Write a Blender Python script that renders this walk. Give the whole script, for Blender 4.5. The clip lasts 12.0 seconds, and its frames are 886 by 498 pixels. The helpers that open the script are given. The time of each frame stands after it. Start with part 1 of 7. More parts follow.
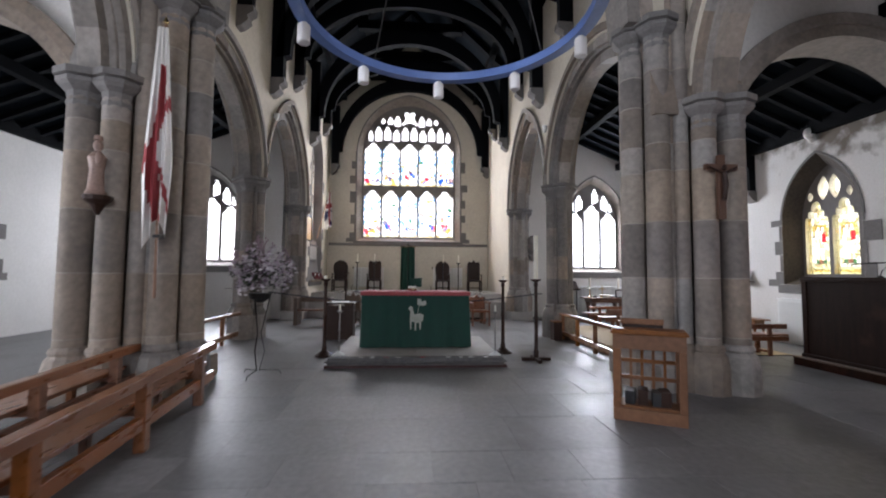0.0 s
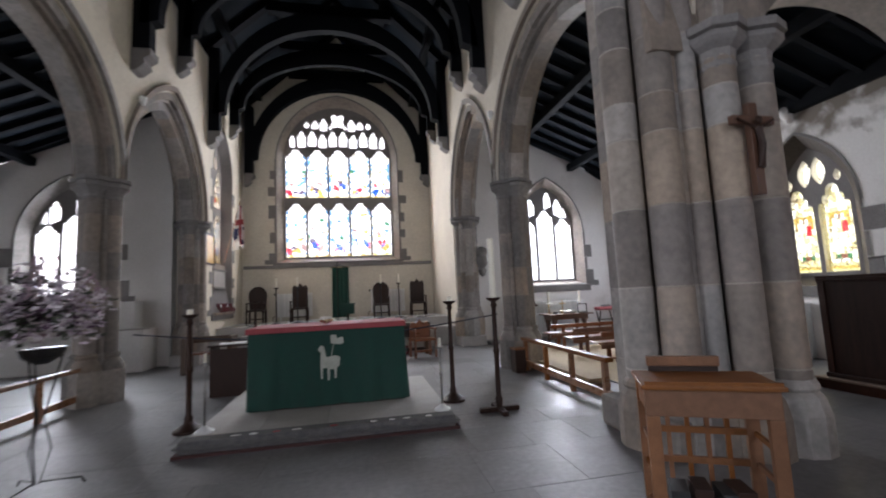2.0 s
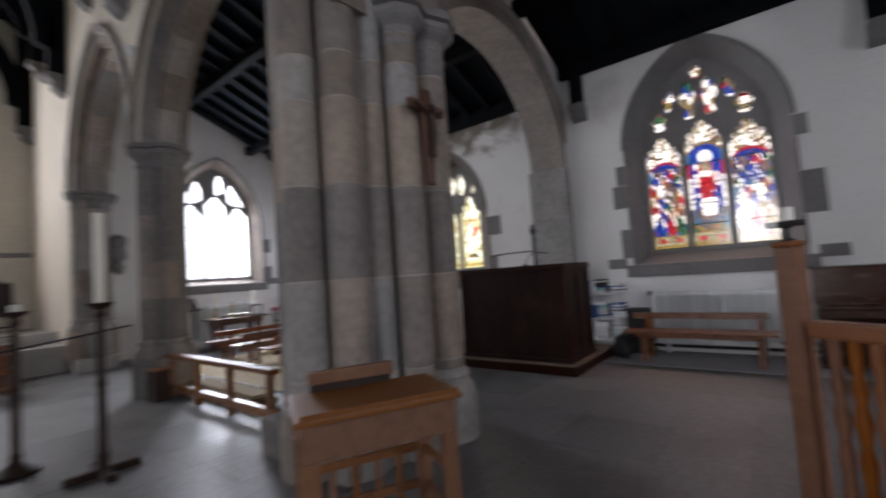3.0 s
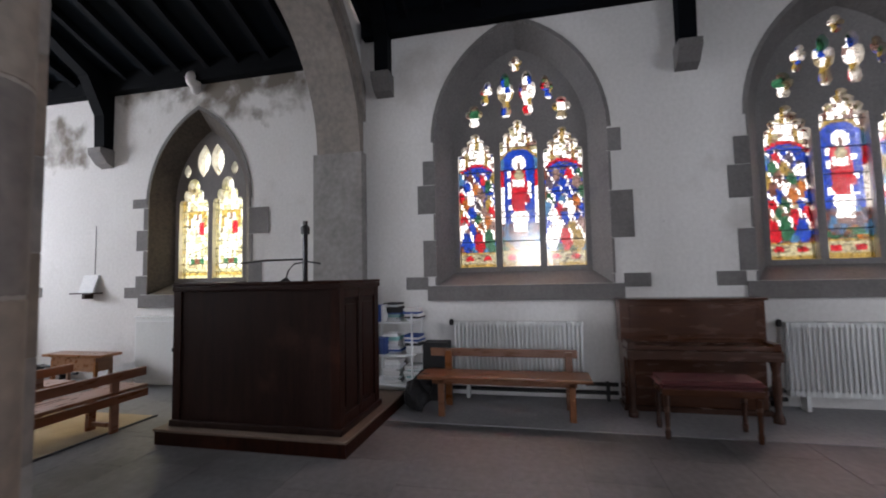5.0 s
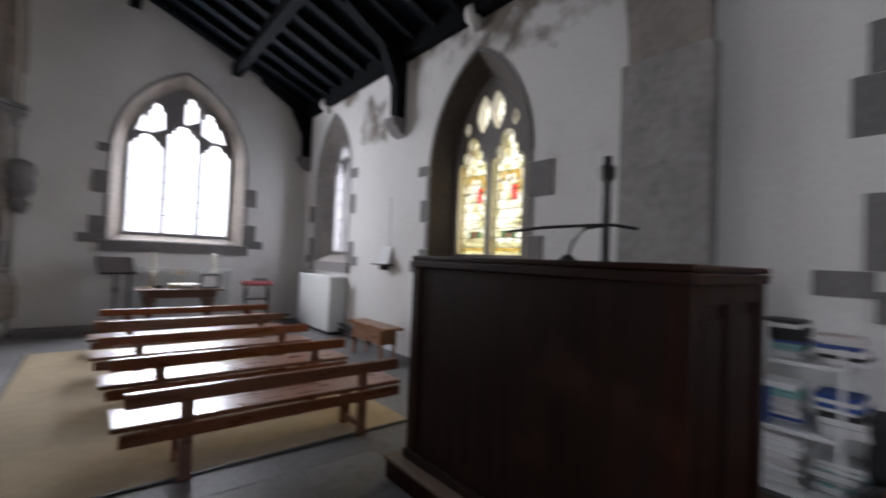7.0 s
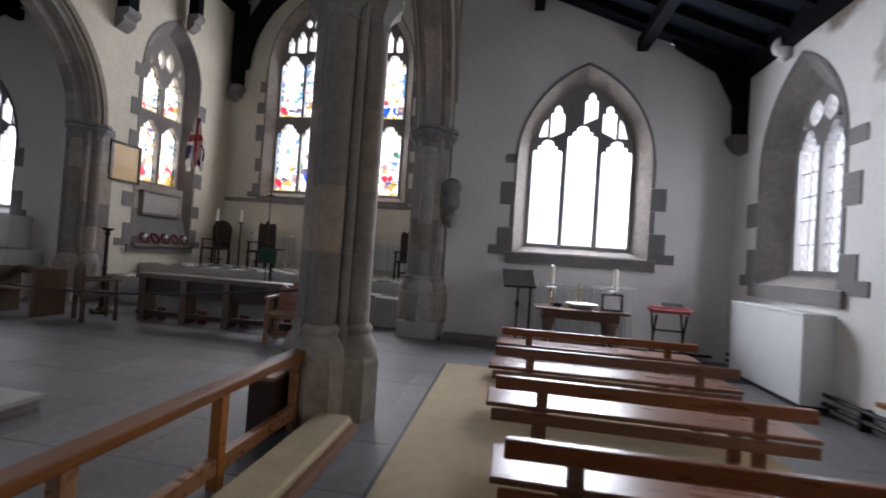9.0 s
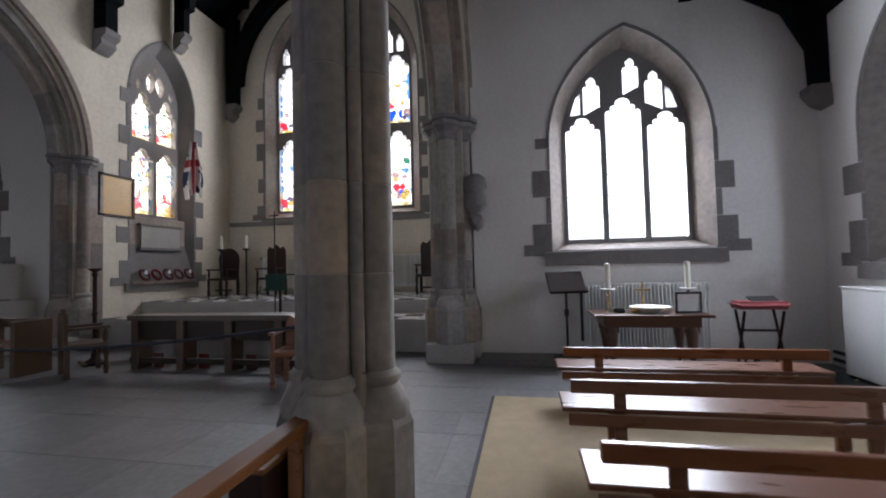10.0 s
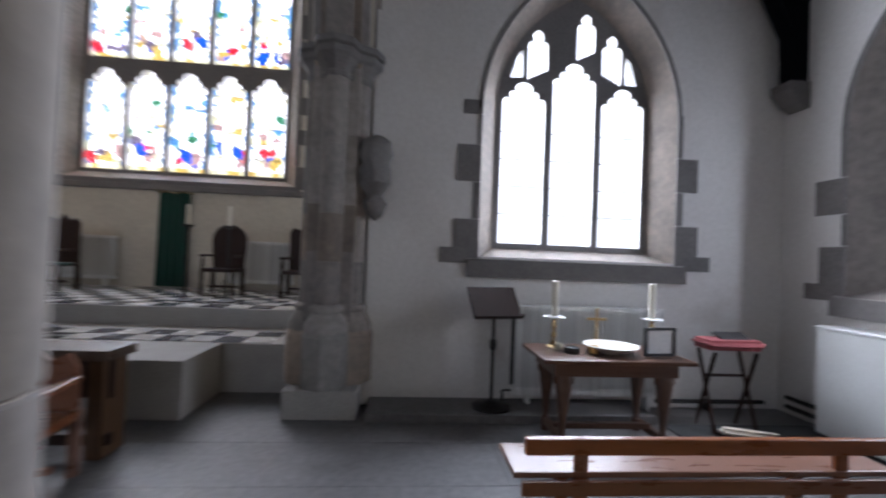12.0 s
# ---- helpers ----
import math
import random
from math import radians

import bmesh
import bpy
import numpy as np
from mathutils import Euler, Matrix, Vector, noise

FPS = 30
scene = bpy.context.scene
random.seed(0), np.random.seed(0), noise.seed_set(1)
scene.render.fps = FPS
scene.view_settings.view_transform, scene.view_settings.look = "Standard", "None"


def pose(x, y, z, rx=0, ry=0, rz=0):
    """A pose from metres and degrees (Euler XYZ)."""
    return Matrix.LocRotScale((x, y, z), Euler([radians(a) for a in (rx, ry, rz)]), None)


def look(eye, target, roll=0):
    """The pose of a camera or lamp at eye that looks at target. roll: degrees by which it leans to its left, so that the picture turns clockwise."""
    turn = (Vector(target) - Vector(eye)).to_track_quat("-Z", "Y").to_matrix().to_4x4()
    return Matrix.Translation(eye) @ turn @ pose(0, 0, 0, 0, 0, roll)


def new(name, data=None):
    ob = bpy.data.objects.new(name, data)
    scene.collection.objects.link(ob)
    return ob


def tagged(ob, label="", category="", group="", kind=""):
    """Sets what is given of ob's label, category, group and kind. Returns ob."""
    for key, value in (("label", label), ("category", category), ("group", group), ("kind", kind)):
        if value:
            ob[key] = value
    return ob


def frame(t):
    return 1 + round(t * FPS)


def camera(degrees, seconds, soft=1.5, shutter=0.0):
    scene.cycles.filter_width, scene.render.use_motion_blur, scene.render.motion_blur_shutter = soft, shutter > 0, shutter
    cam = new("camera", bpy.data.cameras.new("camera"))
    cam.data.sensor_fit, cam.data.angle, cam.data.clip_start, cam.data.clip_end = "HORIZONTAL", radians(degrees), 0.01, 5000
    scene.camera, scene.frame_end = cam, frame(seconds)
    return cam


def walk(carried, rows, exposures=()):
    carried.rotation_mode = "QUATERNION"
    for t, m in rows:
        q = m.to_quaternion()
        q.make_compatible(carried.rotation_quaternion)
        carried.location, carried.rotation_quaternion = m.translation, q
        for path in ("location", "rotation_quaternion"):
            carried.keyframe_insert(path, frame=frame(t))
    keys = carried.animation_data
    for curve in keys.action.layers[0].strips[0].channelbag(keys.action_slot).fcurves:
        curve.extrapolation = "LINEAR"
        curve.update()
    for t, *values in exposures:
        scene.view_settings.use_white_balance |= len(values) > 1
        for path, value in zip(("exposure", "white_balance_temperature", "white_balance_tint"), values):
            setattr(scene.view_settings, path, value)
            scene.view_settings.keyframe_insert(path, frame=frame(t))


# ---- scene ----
import functools

cam = camera(92.3, 12.0, soft=1.9, shutter=0.5)
PATH = [
    (0, (0.622, 0.048, 1.528), (0.763, 2.039, 1.645), 0.5),
    (0.5, (0.709, 0.614, 1.495), (0.867, 2.597, 1.701), -0.8),
    (1, (0.84, 1.141, 1.498), (1.141, 3.108, 1.695), 0.6),
    (1.5, (0.931, 1.662, 1.529), (1.308, 3.616, 1.736), 0.2),
    (2, (1.122, 2.183, 1.535), (1.51, 4.134, 1.742), -2.7),
    (2.5, (1.392, 2.621, 1.526), (2.303, 4.394, 1.686), -3.2),
    (3, (1.787, 2.957, 1.483), (3.356, 4.191, 1.604), -4.0),
    (3.5, (2.297, 3.046, 1.499), (4.162, 3.76, 1.602), -4.0),
    (3.7, (2.474, 3.079, 1.454), (4.412, 3.564, 1.551), -2.8),
    (5.3, (4.175, 3.707, 1.559), (6.122, 4.146, 1.694), -1.0),
    (5.5, (4.352, 3.809, 1.562), (6.241, 4.45, 1.712), -0.8),
    (6, (4.825, 4.02, 1.554), (6.508, 5.085, 1.738), -0.4),
    (6.5, (5.357, 4.33, 1.502), (6.972, 5.506, 1.582), 2.9),
    (7, (5.725, 4.671, 1.509), (6.988, 6.221, 1.559), 2.3),
    (7.5, (5.977, 5.011, 1.534), (6.596, 6.912, 1.58), 1.0),
    (7.7, (6.081, 5.26, 1.499), (6.538, 7.208, 1.505), 2.1),
    (9.3, (5.69, 7.11, 1.452), (5.334, 9.078, 1.511), 3.6),
    (9.5, (5.609, 7.29, 1.451), (5.252, 9.257, 1.524), 2.9),
    (10, (5.467, 7.859, 1.459), (5.085, 9.82, 1.537), -1.4),
    (10.5, (5.291, 8.336, 1.475), (4.9, 10.297, 1.543), -0.1),
    (11, (5.108, 8.804, 1.585), (4.713, 10.764, 1.624), 0.2),
    (11.5, (5.116, 9.373, 1.634), (4.817, 11.35, 1.667), -0.1),
    (12, (5.086, 9.914, 1.619), (5.255, 11.906, 1.659), 2.3),
]
EXPOSURES = [(0, 2.5, 6450, 17), (1.5, 2.42, 6450, 17), (2.5, 2.38, 6450, 17), (3, 2.03, 6450, 17), (3.5, 2.38, 6450, 17), (5.5, 2.12, 6450, 17), (6, 1.92, 6450, 17), (6.5, 2.03, 6450, 17), (7, 1.82, 6450, 17), (7.5, 1.86, 6450, 17), (9.5, 1.75, 6250, 17), (11, 1.78, 6100, 17), (12, 1.84, 6050, 17)]
walk(cam, [(t, look(eye, target, roll)) for t, eye, target, roll in PATH], EXPOSURES)

# ---- world and light ----
world = bpy.data.worlds.new("sky")
scene.world = world
world.use_nodes = True
wn = world.node_tree.nodes
sky = wn.new("ShaderNodeTexSky")
sky.sky_type, sky.sun_disc, sky.sun_elevation, sky.sun_rotation = "NISHITA", False, radians(52), radians(100)
sky.air_density, sky.dust_density, sky.ozone_density = 1.0, 4.0, 0.6
wn["Background"].inputs[1].default_value = 0.15
world.node_tree.links.new(sky.outputs[0], wn["Background"].inputs[0])
sun = new("sun", bpy.data.lights.new("sun", "SUN"))
sun.data.energy, sun.data.angle, sun.data.color = 0.8, radians(15), (1, 0.95, 0.88)
sun.matrix_world = look((30, -10, 40), (0, 8, 0))


def window_light(x, y, z, w, h, facing, power, colour=(0.91, 0.96, 1.0)):
    """Daylight in a window's opening."""
    lamp = new("window_daylight", bpy.data.lights.new("window_daylight", "AREA"))
    lamp.data.shape, lamp.data.size, lamp.data.size_y, lamp.data.energy, lamp.data.color = "RECTANGLE", w, h, power, colour
    lamp.matrix_world = look((x, y, z), (x + facing[0], y + facing[1], z))
    return lamp


# ---- materials ----
def material(name, base, dark=None, scale=6.0, rough=0.6, bump=0.1, metal=0.0, stretch=(1, 1, 1), fine=40.0, vary=0.12, spec=0.5, detail=6.0, dirt=None):
    m = bpy.data.materials.new(name)
    m.use_nodes = True
    n, l = m.node_tree.nodes, m.node_tree.links
    b = n["Principled BSDF"]
    b.inputs["Roughness"].default_value, b.inputs["Metallic"].default_value = rough, metal
    b.inputs["Specular IOR Level"].default_value = spec
    co = n.new("ShaderNodeTexCoord")
    mp = n.new("ShaderNodeMapping")
    mp.inputs["Scale"].default_value = stretch
    geo = n.new("ShaderNodeNewGeometry")
    l.new(geo.outputs["Position"], mp.inputs["Vector"])
    n1 = n.new("ShaderNodeTexNoise")
    n1.inputs["Scale"].default_value, n1.inputs["Detail"].default_value = scale, detail
    n2 = n.new("ShaderNodeTexNoise")
    n2.inputs["Scale"].default_value, n2.inputs["Detail"].default_value = fine, 4
    l.new(mp.outputs[0], n1.inputs["Vector"])
    l.new(mp.outputs[0], n2.inputs["Vector"])
    ramp = n.new("ShaderNodeValToRGB")
    ramp.color_ramp.elements[0].position, ramp.color_ramp.elements[1].position = 0.3, 0.7
    d = dark or tuple(c * 0.7 for c in base)
    ramp.color_ramp.elements[0].color, ramp.color_ramp.elements[1].color = (*d, 1), (*base, 1)
    add = n.new("ShaderNodeMath")
    add.operation = "MULTIPLY_ADD"
    add.inputs[1].default_value, add.inputs[2].default_value = 0.5, 0.0
    l.new(n2.outputs[0], add.inputs[0])
    mixv = n.new("ShaderNodeMath")
    mixv.operation = "MULTIPLY_ADD"
    mixv.inputs[1].default_value = 0.5
    l.new(n1.outputs[0], mixv.inputs[0])
    l.new(add.outputs[0], mixv.inputs[2])
    l.new(mixv.outputs[0], ramp.inputs[0])
    colour = ramp.outputs[0]
    if dirt:
        n3 = n.new("ShaderNodeTexNoise")
        n3.inputs["Scale"].default_value, n3.inputs["Detail"].default_value, n3.inputs["Roughness"].default_value = dirt[1], 9, 0.62
        l.new(geo.outputs["Position"], n3.inputs["Vector"])
        r3 = n.new("ShaderNodeValToRGB")
        r3.color_ramp.elements[0].position, r3.color_ramp.elements[1].position = dirt[2], dirt[2] + 0.2
        l.new(n3.outputs[0], r3.inputs[0])
        mx = n.new("ShaderNodeMix")
        mx.data_type = "RGBA"
        mx.inputs[7].default_value = (*dirt[0], 1)
        l.new(r3.outputs[0], mx.inputs[0])
        l.new(colour, mx.inputs[6])
        colour = mx.outputs[2]
    info = n.new("ShaderNodeObjectInfo")
    hsv = n.new("ShaderNodeHueSaturation")
    mr = n.new("ShaderNodeMapRange")
    mr.inputs[3].default_value, mr.inputs[4].default_value = 1 - vary, 1 + vary
    l.new(info.outputs["Random"], mr.inputs[0])
    l.new(mr.outputs[0], hsv.inputs["Value"])
    ms = n.new("ShaderNodeMapRange")
    ms.inputs[3].default_value, ms.inputs[4].default_value = 1 - 2.2 * vary, 1 + 1.0 * vary
    fr = n.new("ShaderNodeMath")
    fr.operation = "FRACT"
    ml = n.new("ShaderNodeMath")
    ml.operation = "MULTIPLY"
    ml.inputs[1].default_value = 7.31
    l.new(info.outputs["Random"], ml.inputs[0])
    l.new(ml.outputs[0], fr.inputs[0])
    l.new(fr.outputs[0], ms.inputs[0])
    l.new(ms.outputs[0], hsv.inputs["Saturation"])
    l.new(colour, hsv.inputs["Color"])
    l.new(hsv.outputs[0], b.inputs["Base Color"])
    rr = n.new("ShaderNodeMapRange")
    rr.inputs[3].default_value, rr.inputs[4].default_value = max(0.02, rough - 0.12), min(1, rough + 0.12)
    l.new(n1.outputs[0], rr.inputs[0])
    l.new(rr.outputs[0], b.inputs["Roughness"])
    if bump:
        bp = n.new("ShaderNodeBump")
        bp.inputs["Strength"].default_value, bp.inputs["Distance"].default_value = bump, 0.02
        l.new(mixv.outputs[0], bp.inputs["Height"])
        l.new(bp.outputs[0], b.inputs["Normal"])
    return m


STONE = material("stone", (0.29, 0.24, 0.2), (0.15, 0.128, 0.112), 2.4, 0.85, 0.3, fine=14, vary=0.3, dirt=((0.12, 0.108, 0.102), 1.3, 0.56))
STONE_TAN = material("tan_sandstone", (0.325, 0.262, 0.207), (0.175, 0.142, 0.115), 2.4, 0.85, 0.3, fine=14, vary=0.14, dirt=((0.15, 0.128, 0.11), 1.3, 0.6))
STONE_SLATE = material("grey_sandstone", (0.225, 0.195, 0.175), (0.115, 0.101, 0.094), 2.4, 0.85, 0.3, fine=14, vary=0.14, dirt=((0.1, 0.088, 0.08), 1.3, 0.56))
MORTAR = material("pale_lime_mortar", (0.35, 0.31, 0.265), (0.23, 0.2, 0.172), 5, 0.95, 0.3, fine=60)
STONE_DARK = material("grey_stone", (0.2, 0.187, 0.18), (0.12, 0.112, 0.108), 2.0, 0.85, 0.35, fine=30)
PLASTER = material("white_plaster", (0.7, 0.685, 0.665), (0.57, 0.555, 0.535), 0.7, 0.9, 0.08, fine=22, vary=0.02, dirt=((0.42, 0.39, 0.36), 0.55, 0.6))
PLASTER_STAINED = PLASTER.copy()
PLASTER_STAINED.name = "white_plaster_with_mould"
pn, pl = PLASTER_STAINED.node_tree.nodes, PLASTER_STAINED.node_tree.links
pb = pn["Principled BSDF"]
source = pb.inputs["Base Color"].links[0].from_socket
pg = pn.new("ShaderNodeNewGeometry")
grain = pn.new("ShaderNodeTexNoise")
grain.inputs["Scale"].default_value, grain.inputs["Detail"].default_value = 2.6, 8
pl.new(pg.outputs["Position"], grain.inputs["Vector"])
for spot, reach in (((9.5, 8.3, 4.75), 1.5), ((9.5, 7.3, 4.8), 1.3), ((9.5, 9.6, 4.9), 1.1), ((9.5, 11.4, 3.9), 0.8), ((9.5, 10.4, 4.9), 0.8), ((9.5, 12.3, 4.9), 0.8)):
    dist = pn.new("ShaderNodeVectorMath")
    dist.operation, dist.inputs[1].default_value = "DISTANCE", spot
    pl.new(pg.outputs["Position"], dist.inputs[0])
    near = pn.new("ShaderNodeMapRange")
    near.inputs[1].default_value, near.inputs[2].default_value, near.inputs[3].default_value, near.inputs[4].default_value = 0.1, reach, 0.56, 0.0
    pl.new(dist.outputs["Value"], near.inputs[0])
    both = pn.new("ShaderNodeMath")
    pl.new(near.outputs[0], both.inputs[0])
    pl.new(grain.outputs[0], both.inputs[1])
    edge_ramp = pn.new("ShaderNodeValToRGB")
    edge_ramp.color_ramp.elements[0].position, edge_ramp.color_ramp.elements[1].position = 0.76, 1.04
    pl.new(both.outputs[0], edge_ramp.inputs[0])
    stain = pn.new("ShaderNodeMix")
    stain.data_type, stain.inputs[7].default_value = "RGBA", (0.17, 0.145, 0.12, 1)
    pl.new(edge_ramp.outputs[0], stain.inputs[0])
    pl.new(source, stain.inputs[6])
    source = stain.outputs[2]
pl.new(source, pb.inputs["Base Color"])
PLASTER_CREAM = material("cream_plaster", (0.64, 0.59, 0.49), (0.48, 0.435, 0.36), 0.9, 0.9, 0.12, fine=14, vary=0.02)
ROOF = material("dark_stained_roof_timber", (0.0055, 0.0065, 0.0085), (0.0025, 0.003, 0.004), 3, 0.8, 0.2, spec=0.06, stretch=(1, 1, 4))
ROOF_BOARD = material("dark_roof_boards", (0.0085, 0.013, 0.019), (0.0045, 0.0068, 0.01), 3, 0.8, 0.2, spec=0.08)
OAK = material("golden_oak", (0.30, 0.125, 0.045), (0.17, 0.065, 0.022), 3, 0.3, 0.06, stretch=(1, 6, 6), fine=60)
OAK_Y = material("golden_oak_lengthwise", (0.25, 0.093, 0.032), (0.14, 0.048, 0.016), 3, 0.3, 0.06, stretch=(6, 1, 6), fine=60)
OAK_LIGHT = material("pale_varnished_oak", (0.2, 0.076, 0.022), (0.1, 0.036, 0.01), 3, 0.5, 0.06, spec=0.25, stretch=(6, 1, 6), fine=60)
PEW = material("dark_pew_wood", (0.225, 0.087, 0.043), (0.135, 0.05, 0.025), 3, 0.3, 0.05, stretch=(1, 6, 6), fine=60)
# dark brown paints in the deep reveal's shade along with staining
SHADED_DIRTY_STONE = material("shaded_stained_stone", (0.085, 0.07, 0.058), (0.03, 0.025, 0.021), 1.8, 0.9, 0.35, fine=25)
MAHOGANY = material("dark_red_brown_varnished_wood", (0.03, 0.0094, 0.0055), (0.009, 0.003, 0.002), 2.2, 0.46, 0.12, spec=0.1, stretch=(9, 9, 0.7), fine=30, dirt=((0.05, 0.017, 0.01), 1.6, 0.56))
DARK_OAK = material("dark_oak", (0.032, 0.013, 0.008), (0.016, 0.007, 0.0045), 4, 0.5, 0.08, spec=0.25, stretch=(5, 5, 1), fine=50)
FLOOR = material("slate_flagstone", (0.172, 0.165, 0.165), (0.085, 0.082, 0.083), 1.1, 0.54, 0.14, fine=17, vary=0.15, dirt=((0.07, 0.064, 0.061), 0.8, 0.53))
STONE_STEP = material("pale_worn_stone", (0.38, 0.36, 0.335), (0.25, 0.235, 0.22), 3, 0.7, 0.2)
MORTAR_GREY = material("grey_floor_mortar", (0.15, 0.142, 0.136), (0.08, 0.076, 0.073), 3, 0.9, 0.3, fine=40)
MARGIN = material("pale_grey_cement", (0.33, 0.325, 0.33), (0.22, 0.215, 0.22), 1.4, 0.7, 0.1, fine=20)
MAT_TAN = material("coir_matting", (0.42, 0.31, 0.17), (0.3, 0.22, 0.12), 8, 0.95, 0.5, fine=120)
IRON = material("black_iron", (0.03, 0.028, 0.027), (0.015, 0.014, 0.014), 8, 0.5, 0.1, metal=0.6)
BRASS = material("brass", (0.7, 0.5, 0.22), (0.45, 0.3, 0.12), 8, 0.28, 0.05, metal=1)
WHITE_METAL = material("white_enamel", (0.72, 0.73, 0.72), (0.62, 0.63, 0.62), 3, 0.4, 0.03)
WAX = material("candle_wax", (0.8, 0.77, 0.66), (0.72, 0.68, 0.56), 5, 0.5, 0.02)
GREEN = material("green_altar_cloth", (0.008, 0.06, 0.043), (0.004, 0.034, 0.025), 5, 0.85, 0.2, fine=90)
RED_CLOTH = material("red_cloth", (0.36, 0.03, 0.04), (0.22, 0.016, 0.022), 5, 0.85, 0.2, fine=90)
BLUE_PAINT = material("blue_paint", (0.05, 0.17, 0.55), (0.035, 0.13, 0.46), 4, 0.35, 0.03)
WHITE_CLOTH = material("white_cloth", (0.75, 0.73, 0.71), (0.62, 0.6, 0.58), 6, 0.9, 0.2)
BLACK = material("black_plastic", (0.02, 0.02, 0.022), (0.01, 0.01, 0.011), 6, 0.6, 0.1)
PAPER = material("paper", (0.75, 0.75, 0.74), (0.62, 0.63, 0.63), 20, 0.8, 0.05)


# ---- mesh helpers ----
def mesh_object(name, bm, mat, parent=None, label="", smooth=False):
    bmesh.ops.recalc_face_normals(bm, faces=bm.faces[:])
    me = bpy.data.meshes.new(name)
    bm.to_mesh(me)
    bm.free()
    if mat:
        me.materials.append(mat)
    if smooth:
        me.polygons.foreach_set("use_smooth", [True] * len(me.polygons))
        me.set_sharp_from_angle(angle=radians(40))
    ob = new(name, me)
    if parent:
        ob.parent = parent
    if label:
        ob["label"] = label
    return ob


def part(name, bm, mat, parent, label="", smooth=False):
    return mesh_object(name, bm, mat, parent, label, smooth)


def thing(name, label, category, x=0, y=0, z=0, rz=0, group=""):
    ob = new(name)
    ob.empty_display_size = 0.2
    ob.matrix_basis = pose(x, y, z, 0, 0, rz)
    return tagged(ob, label, category, group)


def structure(name, bm, mat, label="", category="", parent=None):
    ob = mesh_object(name, bm, mat, parent, label)
    if not parent:
        tagged(ob, kind="structure", category=category)
    return ob


def box(bm, x0, x1, y0, y1, z0, z1, bevel=0.0):
    r = bmesh.ops.create_cube(bm, size=1)
    vs = r["verts"]
    bmesh.ops.transform(bm, matrix=Matrix.LocRotScale(((x0 + x1) / 2, (y0 + y1) / 2, (z0 + z1) / 2), None, (abs(x1 - x0), abs(y1 - y0), abs(z1 - z0))), verts=vs)
    if bevel:
        es = list({e for v in vs for e in v.link_edges})
        bmesh.ops.bevel(bm, geom=es, offset=bevel, segments=2, affect="EDGES", profile=0.6)
    return bm


def boxes(*specs, bevel=0.0):
    bm = bmesh.new()
    for s in specs:
        box(bm, *s, bevel=bevel)
    return bm


def lathe(bm, profile, x=0, y=0, segs=16):
    """A turned solid: profile is rows of (radius, z) from the bottom up."""
    rings = []
    for r, z in profile:
        rings.append([bm.verts.new((x + r * math.cos(2 * math.pi * i / segs), y + r * math.sin(2 * math.pi * i / segs), z)) for i in range(segs)])
    for a, b in zip(rings, rings[1:]):
        for i in range(segs):
            bm.faces.new((a[i], a[(i + 1) % segs], b[(i + 1) % segs], b[i]))
    bm.faces.new(rings[0][::-1])
    bm.faces.new(rings[-1])
    return bm


def turned(profile, segs=16, x=0, y=0):
    return lathe(bmesh.new(), profile, x, y, segs)


def prism(bm, loop, to3d, a, b):
    """A solid from a plane loop (u, v); to3d(u, v, w) gives places, w runs from a to b."""
    va = [bm.verts.new(to3d(u, v, a)) for u, v in loop]
    vb = [bm.verts.new(to3d(u, v, b)) for u, v in loop]
    n = len(loop)
    bm.faces.new(va)
    bm.faces.new(vb[::-1])
    for i in range(n):
        bm.faces.new((va[i], vb[i], vb[(i + 1) % n], va[(i + 1) % n]))
    return bm


def plate(bm, outer, holes, to3d, a, b):
    """A slab with holes through it: outer and holes are plane loops (u, v)."""
    edges = []
    loops = []
    for loop in [outer] + holes:
        vs = [bm.verts.new(to3d(u, v, a)) for u, v in loop]
        loops.append(vs)
        for i in range(len(vs)):
            edges.append(bm.edges.new((vs[i], vs[(i + 1) % len(vs)])))
    r = bmesh.ops.triangle_fill(bm, use_beauty=True, use_dissolve=False, edges=edges)
    faces = [g for g in r["geom"] if isinstance(g, bmesh.types.BMFace)]
    back = {}
    for vs, loop in zip(loops, [outer] + holes):
        for v, (u, w) in zip(vs, loop):
            back[v] = bm.verts.new(to3d(u, w, b))
    for f in faces:
        bm.faces.new([back[v] for v in reversed(f.verts)])
    for vs in loops:
        for i in range(len(vs)):
            p, q = vs[i], vs[(i + 1) % len(vs)]
            bm.faces.new((p, q, back[q], back[p]))
    return bm


def arch_curve(w, spring, apex, n=10):
    """Points of a pointed arch from the left spring over the apex to the right spring."""
    a, r = w / 2, apex - spring
    if r >= a * 0.98:
        R = (a * a + r * r) / (2 * a)
        t1 = math.asin(min(1, r / R))
        left = [(-a + R - R * math.cos(t1 * i / n), spring + R * math.sin(t1 * i / n)) for i in range(n + 1)]
    else:
        left = [(-a * math.cos(math.pi / 2 * i / n), spring + r * math.sin(math.pi / 2 * i / n)) for i in range(n + 1)]
    return left + [(-u, v) for u, v in reversed(left[:-1])]


def arch_loop(w, base, spring, apex, n=10, cx=0.0):
    return [(cx + u, v) for u, v in [(-w / 2, base)] + arch_curve(w, spring, apex, n) + [(w / 2, base)]]


def on_south(x):
    """Plane loops on a wall facing north: u runs along -y to the right, w goes into the wall."""
    return lambda u, v, w: (x + w, -u, v)


def on_east(y):
    return lambda u, v, w: (u, y + w, v)


def on_north(x):
    return lambda u, v, w: (x - w, u, v)


def bmesh_moved(bm, m):
    bmesh.ops.transform(bm, matrix=m, verts=bm.verts[:])
    return bm


